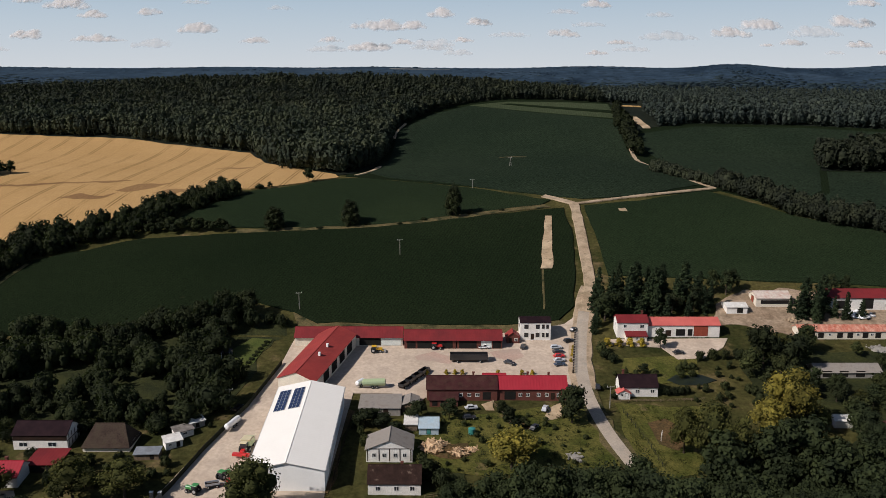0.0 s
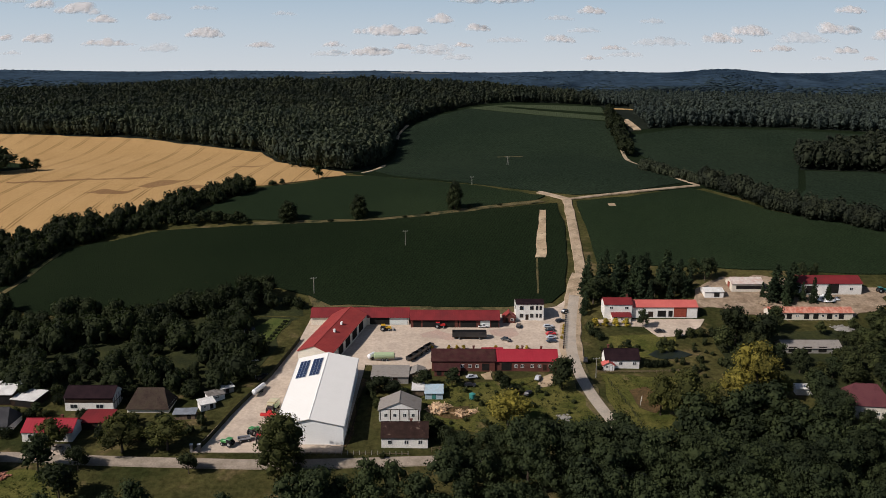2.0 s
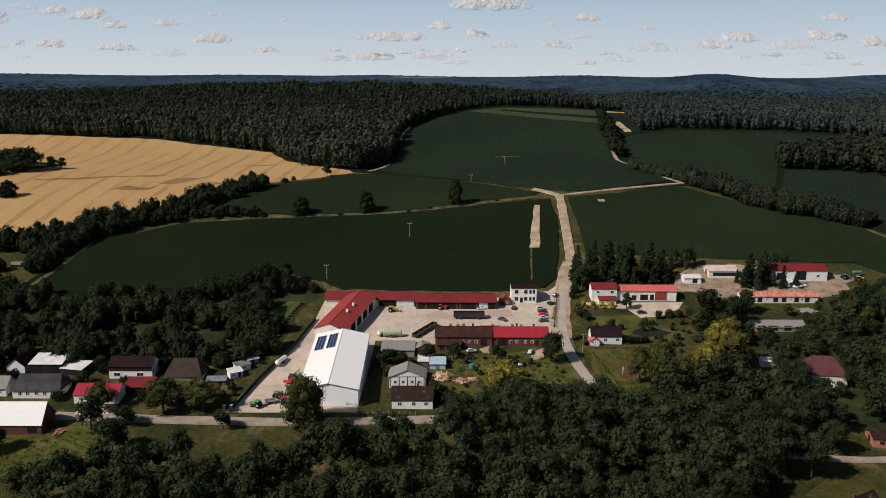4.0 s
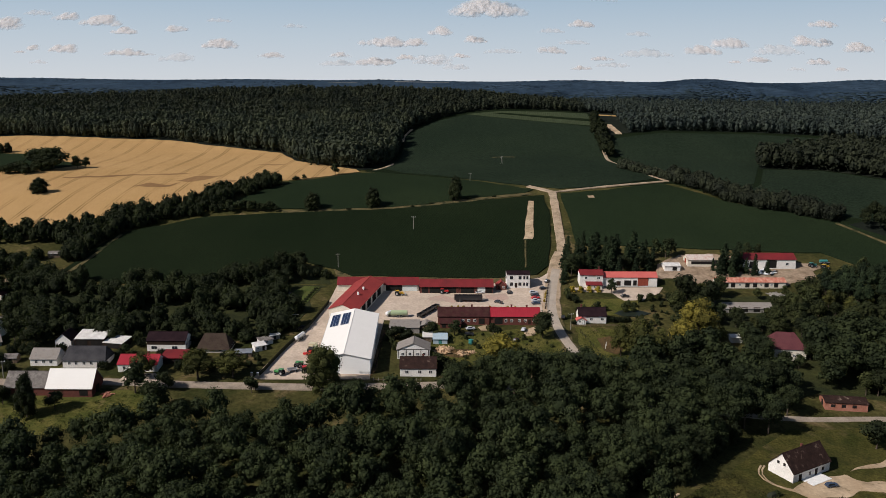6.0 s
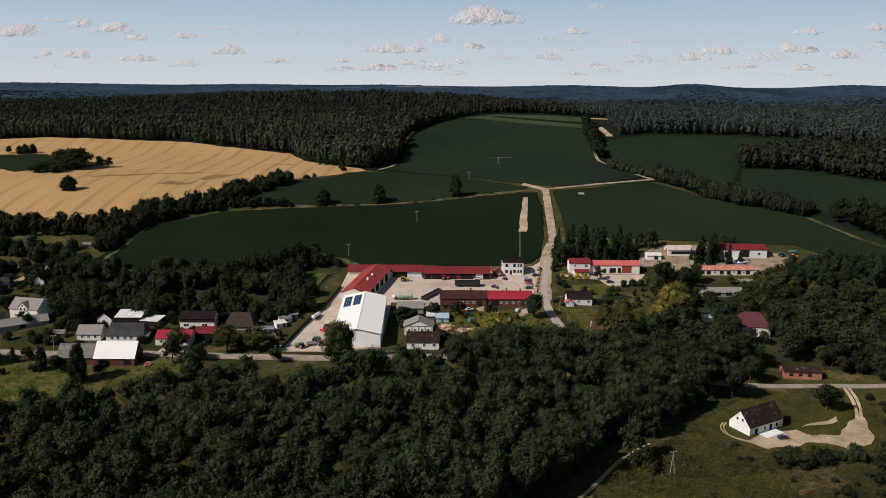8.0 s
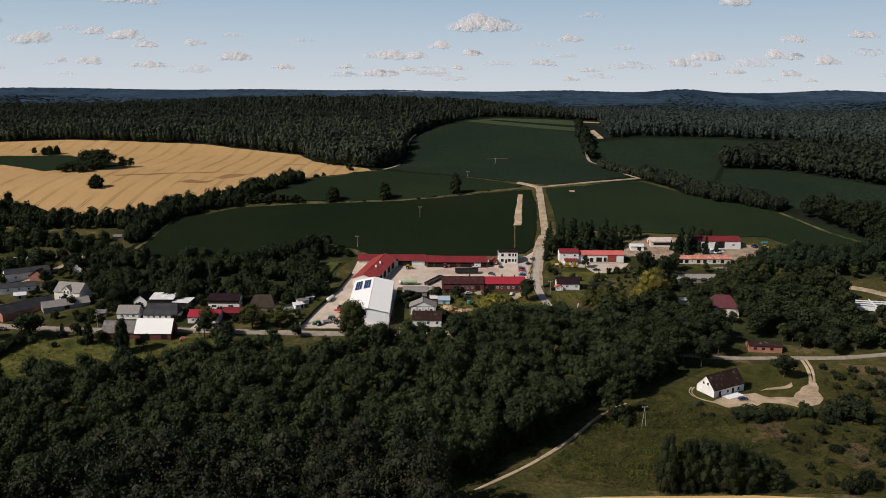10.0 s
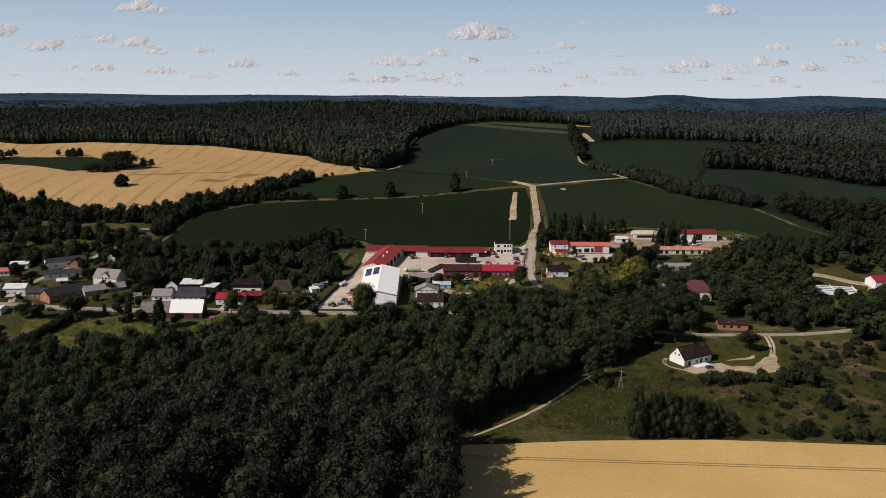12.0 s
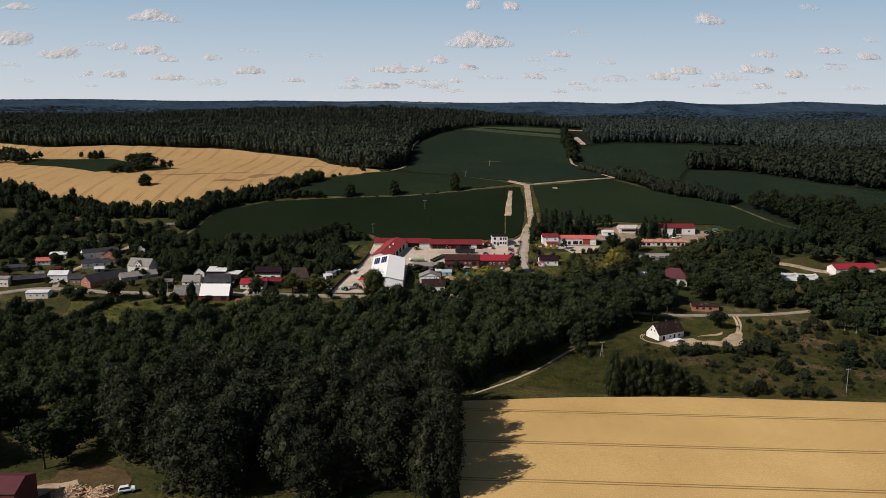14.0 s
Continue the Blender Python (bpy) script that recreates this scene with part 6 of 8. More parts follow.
house("brick barn with a bright white sheet roof", "barn", -156, -138.5, 185.5, 196, 3.4, 5.8, "x", "brick", "white_roof", [("r", 0, 0, 3, 2.8, "dark"), ("f", 5.5, 0.2, 3, 2.4, "dark")], roofs=(M["white_roof"], M["grey_roof"]), name="barn")
house("old barn with a sagging grey roof", "barn", -172.5, -156.4, 186.5, 196, 3.2, 4.6, "x", "brick", "worn_grey", name="barn")
for x0, y0, w, d, h, rise, ax, wall, roof, lab, turn in (
        (-217, 234, 16, 10, 5.0, 4.2, "x", "cream_wall", "grey_roof", "cream two-storey house with a grey roof and gable", -14),
        (-219, 222, 23, 8, 2.2, 2.4, "x", "concrete", "grey_roof", "long outbuilding with a grey roof", 35),
        (-262, 216.5, 12, 8, 4.6, 2.0, "x", "white_wall", "pale_roof", "white house with a pale roof", 5),
        (-246, 212, 11, 8, 3.6, 2.0, "x", "wood", "slate_roof", "wooden house with a grey roof", 0),
        (-231, 205.5, 9.5, 29, 3.2, 3.4, "y", "brick_b", "slate_roof", "orange brick barn with a long dark roof", -33),
        (-292, 208, 9, 8, 5.0, 0.8, "x", "cream_wall", "grey_roof", "flat-roofed cream house by the street", 0),
        (-284, 214, 24, 8, 3.0, 1.8, "x", "timber", "slate_roof", "long dark shed with a grey roof", 22),
        (-263, 269, 24, 8, 4.0, 2.0, "x", "white_wall", "slate_roof", "white barn with a dark grey roof", 38),
        (-246, 266, 8, 7, 3.2, 2.8, "y", "brick_b", "brown_roof", "brick house with a brown gabled roof", 0),
        (-254, 247, 18, 8, 3.0, 1.8, "x", "white_wall", "slate_roof", "white garage with a dark roof", 25),
        (-287, 252, 9, 7, 2.8, 1.6, "x", "white_wall", "coral_roof", "small white house with an orange roof", 15),
        (-284, 266, 11, 8, 2.8, 1.2, "x", "cream_wall", "pale_roof", "small cream house with a pale roof", 10),
        (-226, 277, 5.5, 5, 4.0, 2.4, "y", "cream_wall", "brown_roof", "narrow cream gabled house among trees", 0),
        (-300, 238, 12, 7, 2.6, 1.4, "x", "wood", "slate_roof", "low dark shed in a garden", 20),
        (-270, 292, 9, 6, 2.6, 1.4, "x", "white_wall", "pale_roof", "small white summer house in a garden", 0),
        (-222, 330, 7, 4, 2.0, 1.0, "x", "wood", "worn_grey", "weathered shed at the wood's edge", 10),
        (-263, 189, 13, 8, 3.4, 0.7, "x", "cream_wall", "pale_roof", "flat-roofed unfinished pale house", 4)):
    house(lab, "house", x0, x0 + w, y0, y0 + d, h, rise, ax, wall, roof, row("f", [w * q for q in (-0.28, 0.02, 0.3)] if ax == "x" else [0], 0.9, 1.2, 1.3, "window") if wall not in ("timber", "concrete") else row("f", (0,), 0, 2.4, 2.2, "dark"), turn=turn)
for ob in [o for o in bpy.data.objects if o.name.startswith("house") and str(o.get("label", "")).startswith("cream two-storey house with a grey roof")]:
    bm = wall_bm(4.6, 3.0, 6.2, 2.0, "y", foot=-4.0)
    bmesh.ops.translate(bm, verts=bm.verts, vec=(0, -3.8, 0))
    gable = part("gable", bm, M["cream_wall"], ob, "cream central gable")
    for sx in (-1, 1):
        bm = slab(bmesh.new(), (sx * 2.7, -5.6, 6.0), (sx * 2.7, -1.0, 6.0), (0, -1.0, 8.35), (0, -5.6, 8.35), 0.12)
        part("gable_roof", bm, M["grey_roof"], gable)
    for sx in (-1.1, 1.1):
        part("gable_window", boxed(sx - 0.4, sx + 0.4, -5.36, -5.28, 4.2, 5.6), M["glass"], gable)
    part("gable_window", boxed(-0.35, 0.35, -5.36, -5.28, 6.2, 7.0), M["glass"], gable)
for x0, y0, w, d, wall, roof, lab, turn in (
        (-275, 225, 6, 5, "wood", "worn_grey", "small weathered shed in a garden", 12), (-268, 237.5, 5, 4, "timber", "brown_roof", "little dark garden shed", -10), (-241, 237, 6, 4, "concrete", "pale_roof", "low garage with a pale roof", 20),
        (-233, 251, 5, 4, "wood", "slate_roof", "small shed with a dark roof", 0), (-213, 251, 6, 4, "timber", "worn_grey", "weathered shed behind the cream house", 8), (-297, 222, 6, 4, "brick_b", "brown_roof", "little brick shed in a garden", 15), (-186, 212, 5, 4, "wood", "worn_grey", "small weathered shed by the wing", 5)):
    house(lab, "shed", x0, x0 + w, y0, y0 + d, 2.2, 1.2, "x", wall, roof, [("f", 0, 0, 1.1, 1.9, "dark")], turn=turn, name="shed")
house("red-roofed hall with white walls", "hall", 258, 289, 237, 247, 4.4, 2.4, "x", "white_wall", "bright_roof", row("f", (-10, -4, 2, 8), 0.5, 2.4, 2.2, "dark"), turn=8, name="hall")
house("house corner with a dark red tiled roof", "house", -168, -149, -50, -35.5, 8.4, 2.6, "x", "brick", "plum_roof", row("f", (-4, 0, 4), 1, 1.3, 1.4, "window"))


# ---- single trees ----
for key, x, y, h, w in (
        ("copse", -84.4, 394.1, 11, 1.35), ("copse", -46.8, 398.8, 12.6, 1.1), ("copse", 5.6, 410, 16.5, 0.72), ("shrub_a", -62, 393.5, 2.2, 1.6), ("shrub_a", -22, 399, 2.0, 1.5), ("shrub_a", -10, 404, 2.6, 1.3), ("shrub_a", 14, 412.5, 3.2, 1.3), ("shrub_a", 31, 417, 2.0, 1.6), ("shrub_a", -38, 398.5, 1.8, 1.6), ("street", -50.2, 190, 18.8, 1.12), ("copse", -268, 420, 10.5, 1.45),
        ("broad_c", 41.8, 240.5, 12.5, 0.85), ("olive", -102, 199.5, 13, 1.45), ("olive", -88, 200.5, 12, 1.45), ("olive", -124, 200.5, 11, 1.2), ("broad_c", -112, 190.5, 8, 1.0), ("broad_c", -78, 189, 7, 1.0),
        ("olive", 81.8, 223.4, 19.5, 0.95), ("olive", 90, 220, 17, 0.9), ("olive", 74, 226, 15.5, 0.85), ("yellow", 112, 239, 22.5, 0.85), ("yellow", 20.3, 215, 13.5, 1.35), ("yellow", 103, 234, 15, 0.9),
        ("broad_c", 154, 164, 11, 1.25), ("broad_c", 117.5, 277, 17, 0.85), ("broad_c", 127, 274, 15.5, 0.85), ("broad_c", -88, 310, 14, 0.9), ("broad_c", -80, 314, 12, 0.9), ("broad_c", -95, 304, 13, 0.9), ("broad_c", -102, 296, 13, 0.9), ("broad_a", 137.8, 288, 12, 0.8), ("broad_b", 72.5, 272.6, 4.5, 1.3), ("broad_b", 83.4, 291, 8.5, 0.8),
        ("broad_c", -9, 240.5, 7, 1.1), ("broad_b", 2, 241.5, 7.5, 1.1), ("broad_a", -22, 239.5, 5, 1.3), ("broad_b", 62, 118, 16, 0.8), ("broad_c", -25, 236.5, 6.5, 1.3), ("broad_c", -19.5, 235.5, 5.5, 1.4), ("broad_c", -14.5, 231, 5, 1.2), ("copse", 19.5, 246, 4.5, 1.2), ("copse", 21.5, 241, 5, 1.2), ("copse", 23.5, 236, 4, 1.3), ("copse", -4.5, 210, 6, 1.2), ("shrub_a", -316, 474, 10, 1.25), ("shrub_a", -303, 474, 11, 1.2), ("shrub_a", -310, 478, 12, 1.2), ("broad_c", -301, 492, 16, 1.6), ("broad_c", -291, 490, 17, 1.5), ("copse", -296, 486, 14, 1.5), ("broad_b", -276, 496, 10, 1.2), ("broad_b", -270, 497, 9, 1.0), ("broad_b", -387, 569, 7.5, 1.0), ("copse", -376, 567, 8, 1.1), ("copse", -371, 567, 9.5, 1.0), ("copse", -366, 570, 9, 1.0),
        ("broad_a", -80, 474, 9, 0.9), ("broad_b", -100, 459, 4, 1.2), ("shrub_a", -106, 458, 4, 1.4)):
    plant(key, x, y, h, w)
for x, y, h in ((64, 322, 14), (66.3, 328, 16), (71, 324, 17), (75, 330, 18), (78, 321, 20.5), (82, 327, 19), (86, 320, 16), (90, 326, 17), (94, 331, 16), (98, 322, 15), (103, 329, 18.5), (106, 323, 15), (110, 330, 13),
                (68, 316, 12), (81, 315, 11), (92, 314, 11), (101, 315, 10), (150, 318, 17), (154, 315, 15.5), (158, 320, 17), (147, 314, 12), (165, 313, 13), (62, 308, 9), (60, 303, 8), (172, 314, 9)):
    plant(random.choice(("conifer_a", "conifer_b")), x, y, h, random.uniform(0.9, 1.4), "conifers behind the red roofs")
for x, y in ((65, 318), (69, 320), (73, 319), (76, 316), (85, 324), (88, 317), (95, 318), (99, 327), (104, 318), (108, 318), (73, 334), (80, 333), (88, 332), (66, 312), (112, 322), (144, 318), (152, 311), (161, 315)):
    plant(random.choice(("conifer_a", "broad_c", "conifer_b", "broad_b")), x, y, random.uniform(8, 14), random.uniform(0.8, 1.2), "conifers behind the red roofs")
for x, y, h in ((117, 334, 10.5), (122, 332, 11.5), (126, 335, 10), (168, 333, 9), (174, 334, 8)):
    plant("broad_b", x, y, h, 0.8)
for k, x in enumerate((63.6, 68, 72.3, 76.8)):
    plant("gold", x, 293.3, 3.4, 1.25, "golden shrubs by the porch")
for x in (-5.9, 1.2, 4.3, 7, 19.8, 28.5, 32.2):
    plant("gold", x, 271.5, 2.2, 1.0, "golden shrubs along the yard wall")
rs = random.Random(4)
tb = trunk_bm(np.random.default_rng(3), 10, 4, 0.01, 3)
BIRCH_TRUNK = bpy.data.meshes.new("trunk")
tb.to_mesh(BIRCH_TRUNK)
tb.free()
BIRCH_TRUNK.materials.append(M["birch"])
for x, y, h, w in ((162, 117, 13, 1.3), (154, 118, 10, 1.1), (120, 119, 7, 1.2), (128, 118, 8, 0.9), (144, 122, 7.5, 0.9), (159, 85, 9, 1.0), (165, 75, 8, 0.85), (130, 56, 8, 0.8), (137, 58, 9.5, 0.7), (126, 61, 5.5, 0.9), (149, 55, 6.8, 1.15), (157, 55, 7, 0.95), (164, 54, 7, 0.9), (111, 72, 5.5, 1.0),
                   (119, 60, 4, 1.0), (127, 93, 5.5, 0.85), (142, 101, 6, 0.7), (215, 97, 11, 0.7), (200, 121, 5, 1.8), (208, 119, 7.5, 1.2), (192, 148, 6.5, 0.85), (200, 151, 6.5, 0.95), (184, 149, 5.5, 1.2), (211, 153, 8, 0.9), (218, 119, 4.5, 1.1), (140, 86, 3.5, 1.7),
                   (183, 70, 6.5, 0.75), (196, 75, 3, 1.0), (176, 83, 4, 0.8), (228, 139, 9, 0.9), (213, 90, 6, 0.9), (204, 141, 5, 1.0), (222, 157, 8, 0.9), (103.7, 130.3, 2.8, 1.0), (205, 160, 6, 1.0), (178, 160, 5, 1.0), (240, 165, 9, 0.9), (258, 172, 10, 0.9),
                   (240, 120, 9, 0.9), (255, 130, 10, 0.9), (240, 100, 8, 0.9), (225, 86, 7, 1.0), (236, 92, 7, 1.0), (65, 113, 10, 0.85), (67, 108, 6, 1.0), (172, 150, 4, 1.2), (196, 165, 5, 1.3), (188, 168, 4, 1.2), (212, 166, 6, 1.1), (176, 172, 4, 1.0), (150, 112, 5, 1.0), (170, 110, 5, 1.2), (133, 121, 6, 0.8)):
    plant(rs.choice(("shrub_a", "shrub_a", "shrub_a", "shrub_b")), x, y, h, w, "bushes in the rough meadow")
for x, y, h, w in ((116, 116, 6.5, 1.2), (123, 115, 7, 1.2), (131, 117, 6, 1.2), (137, 120, 5, 1.1), (144, 119, 7, 0.9)):
    plant("shrub_a", x, y, h, w, "thicket before the white house")
plant("conifer_a", 198, 95, 16, 1.5, label="dark broad pine standing in the meadow")
for x, y, h in ((96, 283, 5), (101, 283.5, 5.5), (106, 284, 5), (111, 284, 5.5), (63, 281, 5), (61, 284, 5), (60, 288, 6), (86, 270, 4), (90, 271, 4), (64, 266, 3), (70, 266.5, 3), (77.5, 259, 4), (80, 259, 4), (82.5, 259.4, 4), (85, 260, 4),
                (58.5, 256, 3), (57, 262, 3), (-26, 232, 4), (-24, 226, 5), (-28, 236, 4), (-6, 216, 5), (-3, 211, 6), (0, 206, 7), (4, 246, 3), (22, 246, 2.5), (26, 240, 3), (30, 228, 3), (12, 228, 3), (-20, 196.5, 3), (120, 200, 8),
                (-180, 205, 6), (-186, 220, 7), (-178, 232, 8), (-192, 210, 5), (-140, 218, 5), (-146, 221, 4), (-138, 234, 6), (-112, 208, 5), (-104, 214, 6), (-98, 206, 6), (-92, 214, 5), (-84, 210, 4), (-204, 226, 8), (-206, 210, 6), (-240, 200, 5),
                (-256, 236, 6), (-266, 242, 6), (-228, 250, 8), (-204, 250, 9), (-212, 276, 9), (-224, 284, 9), (-242, 282, 8), (-262, 290, 8), (-280, 280, 7), (-300, 250, 8), (-310, 226, 8), (-296, 206, 6), (-296, 300, 9), (-250, 300, 9), (-318, 280, 9),
                (-270, 305, 9), (-240, 312, 9), (-205, 182, 5), (-192, 178, 4), (-280, 178, 8), (-290, 165, 9), (-262, 170, 7), (-240, 166, 6)):
    plant(rs.choice(("shrub_a", "shrub_b")), x, y, h, rs.uniform(0.75, 1.0), "garden bushes")
for x, y, h, w in ((68, 56, 21, 0.5), (75, 57, 18, 0.6), (82, 58, 18, 0.7), (89, 56, 18, 0.7), (96, 58, 15, 0.85), (86, 61, 16, 0.7), (101, 60, 12, 1.0), (78, 61, 17, 0.6), (106, 58, 8, 1.1), (93, 61, 14, 0.7)):
    plant("copse", x, y, h, w, "dense copse beside the wheat")
for key, x, y, h, w in (("broad_c", -157.5, 12, 15, 1.1), ("broad_c", -160, 20, 14, 1.1), ("broad_c", -208, 187, 13.5, 1.2), ("broad_c", -236, 187, 8, 1.3), ("broad_c", -228, 186, 8.5, 1.2), ("copse", -157, 172, 17.5, 0.6), ("copse", -177, 182, 11, 0.65), ("shrub_a", -180, 181, 5, 0.8), ("broad_c", -149, 177, 7.5, 1.1),
                        ("broad_b", -123, 188.5, 13.5, 0.9), ("broad_c", -111, 176, 12, 1.0), ("shrub_a", -123, 219, 4.5, 1.0), ("broad_c", -231, 293, 8, 1.1), ("broad_c", -222, 293, 10.5, 1.0), ("broad_c", -295, 303, 9.5, 1.1), ("broad_c", -309, 288, 8, 1.1),
                        ("broad_b", -235, 262, 8.5, 1.1), ("broad_c", -232, 286, 9, 1.1), ("broad_c", -270, 246, 10, 0.9), ("broad_c", -181, 229, 12, 1.2), ("broad_c", -192, 233, 11, 1.0), ("broad_b", -139, 220, 5, 1.3), ("shrub_a", -192, 207, 5, 1.2),
                        ("shrub_a", -187, 212, 6, 1.0), ("broad_b", -210, 231, 5.5, 1.0), ("broad_c", -294, 228, 7, 1.2), ("broad_c", -290, 310, 8, 1.1), ("broad_b", -274, 280, 6, 1.2), ("broad_c", -184, 186, 9, 0.8), ("broad_c", -170, 180, 8, 0.9)):
    plant(key, x, y, h, w, "trees of the lower village")
for k in range(12):
    a = k / 11
    plant("shrub_a", -219 + 10.5 * a, 158 + 28 * a, 6.5 + a, 0.9, "hedge across the meadow")


def free(x, y, r):
    """Whether a spot is r metres clear of houses and roads."""
    if any(math.hypot(x - a, y - b) < q + r for a, b, q in FOOT):
        return False
    for line, width in ROADS:
        for (x0, y0), (x1, y1) in zip(line, line[1:]):
            u = max(0, min(1, ((x - x0) * (x1 - x0) + (y - y0) * (y1 - y0)) / ((x1 - x0) ** 2 + (y1 - y0) ** 2)))
            if math.hypot(x - x0 - u * (x1 - x0), y - y0 - u * (y1 - y0)) < width / 2 + r * 0.7:
                return False
    return True


def fill(poly, gap, seed, kinds, low, high, group):
    """Garden trees wherever there is room between the houses."""
    qx, qy, rng = scatter(poly, gap, seed)
    for x, y in zip(qx, qy):
        h = rng.uniform(low, high)
        if free(x, y, h * 0.35):
            plant(kinds[rng.integers(len(kinds))], x, y, h, rng.uniform(0.8, 1.15), group)


fill([(-330, 205), (-215, 205), (-180, 205), (-172, 240), (-215, 285), (-330, 300)], 11.0, 61, ("shrub_a", "shrub_b", "broad_c", "shrub_a"), 3.5, 8, "garden trees of the lower village")
fill([(-170, 198), (-92, 203), (-80, 235), (-170, 238)], 9.5, 62, ("shrub_a", "shrub_b", "broad_b", "shrub_a"), 2.5, 6, "garden trees by the cottages")
fill([(100, 228), (128, 250), (112, 284), (176, 292), (212, 312), (236, 312), (214, 230), (168, 208), (160, 244), (136, 244)], 8.0, 63, ("broad_b", "fresh", "shrub_b", "fresh", "broad_c", "fresh", "shrub_b", "olive"), 5, 11, "overgrown garden trees")
fill([(168, 186), (186, 187), (226, 188), (300, 210), (300, 228), (226, 204), (190, 206), (166, 206)], 8.0, 64, ("broad_c", "fresh", "broad_b"), 8, 14, "trees along the street")
for x, y, h in ((24, 187, 19), (36, 188, 20), (46, 187, 21), (54, 185, 22), (62, 183, 22), (70, 181, 22), (78, 181, 22), (88, 179, 21), (98, 178, 20), (14, 189, 17), (4, 188, 15), (110, 176, 18), (118, 173, 16), (104, 184, 20), (112, 187, 20), (120, 191, 18), (127, 197, 17), (96, 186, 19), (131, 187, 13)):
    plant("tall", x, y, h, 0.95, "tall trees at the wood's upper edge")
for x, y, h in ((136, 225, 13), (158, 228, 12), (133, 232, 13), (150, 221, 7), (144, 222, 8)):
    plant("tall", x, y, h, 1.0, "trees round the red-roofed house")
for x, y in ((224, 152), (228, 147), (231, 150), (233, 145), (236, 148), (238, 143), (241, 147), (243, 143), (247, 145)):
    b = plant("broad_b", x, y, rs.uniform(11, 14), 0.7, "birches at the meadow's edge", "slender birch with a pale trunk and airy crown")
    for c in b.children:
        if c.name.startswith("trunk"):
            c.data = BIRCH_TRUNK
tent = thing("gazebo", pose(-81.5, 285, float(land(-81.5, 285))), "small blue-grey garden pavilion on the lawn", "gazebo")
for sx in (-1.6, 1.6):
    for sy in (-1.6, 1.6):
        part("post", boxed(sx - 0.06, sx + 0.06, sy - 0.06, sy + 0.06, -0.2, 2.2), M["trim"], tent)
part("canopy", boxed(-2.0, 2.0, -2.0, 2.0, 2.2, 3.2, 0.0, (0.15, 0.15)), M["slate_roof"], tent)
for k in range(8):
    plant("shrub_a", -69.5 + 0.55 * k - 3, 277 + 2.6 * k, 1.5, 1.7, "clipped hedge beside the lawn")
EDGE = [(-2, 63), (13, 77), (29, 93), (42, 111), (57, 127), (74, 138), (92, 153), (106, 166)]
for (x0, y0), (x1, y1) in zip(EDGE, EDGE[1:]):
    for k in range(4):
        a = k / 4 + rs.uniform(-0.06, 0.06)
        plant("copse", x0 + (x1 - x0) * a - rs.uniform(0, 3), y0 + (y1 - y0) * a + rs.uniform(0, 3), rs.uniform(8, 14), rs.uniform(0.75, 1.05), "leafy trees at the wood's lower edge")
plant("conifer_a", -192.5, 188.5, 8, 1.1)
qx, qy, _ = scatter([(-96, -40), (-20, -41), (-8, -38), (-6, 44), (-40, 58), (-110, 46), (-142, 10), (-128, -14)], 12.2, 41)
for x, y in zip(qx, qy):
    plant(rs.choice(("poplar_a", "poplar_b", "poplar_b")), x, y, rs.uniform(24, 32), rs.uniform(0.9, 1.2), "poplar grove")
for k in range(10):
    plant(rs.choice(("poplar_a", "poplar_b")), rs.uniform(-13, -10), -38 + 8.4 * k, rs.uniform(27, 32), 0.85, "poplar grove")
qx, qy, _ = scatter([(-260, -60), (-150, -20), (-142, 12), (-200, 30), (-320, 10), (-320, -60)], 10.5, 42, ([(-178, -60), (-100, -60), (-100, -22), (-156, -22), (-160, 10), (-168, 24), (-190, 14), (-178, -22)],))
for x, y in zip(qx, qy):
    plant(rs.choice(("broad_a", "broad_c")), x, y, rs.uniform(12, 19), rs.uniform(0.9, 1.1), "dark trees by the grove")

# ---- poles and fences ----
def pole(x, y, h, forked=False, arms=1, label="grey concrete power pole with a crossarm"):
    ob = thing("power_pole", pose(x, y, float(land(x, y)), 0, 0, 12), label, "power pole", "power poles")
    bm = bmesh.new()
    if forked:
        for s in (-1, 1):
            tube(bm, (s * h * 0.11, 0, -0.5), (0, 0, h * 0.92), 0.13, 0.1)
        tube(bm, (-h * 0.055, 0, h * 0.45), (h * 0.055, 0, h * 0.45), 0.1, 0.1)
    tube(bm, (0, 0, -0.5 if not forked else h * 0.8), (0, 0, h), 0.17, 0.11)
    part("post", bm, M["concrete"], ob)
    for k in range(arms):
        part("crossarm", boxed(-1.3, 1.3, -0.1, 0.1, h - 0.5 - k, h - 0.3 - k), M["concrete"], ob)
        for u in (-1.1, 0.0, 1.1):
            part("insulator", tube(bmesh.new(), (u, 0, h - 0.3 - k), (u, 0, h + 0.05 - k), 0.07, 0.05), M["trim"], ob)
    return ob


for x, y, h, f in ((-20.2, 365.4, 8.3, False), (-70.6, 247, 7.6, False), (-59.9, 319.8, 8.0, False), (16.9, 457, 5.8, False), (44.5, 527, 6.3, True), (176.9, 58.5, 12, False), (73.6, 107, 9.0, True), (135.5, 193.5, 7.2, True),
                   (56, 250, 8, False), (-165.6, -4, 9, True), (-180, 200, 7, False), (-256, 228, 6, False)):
    pole(x, y, h, f)

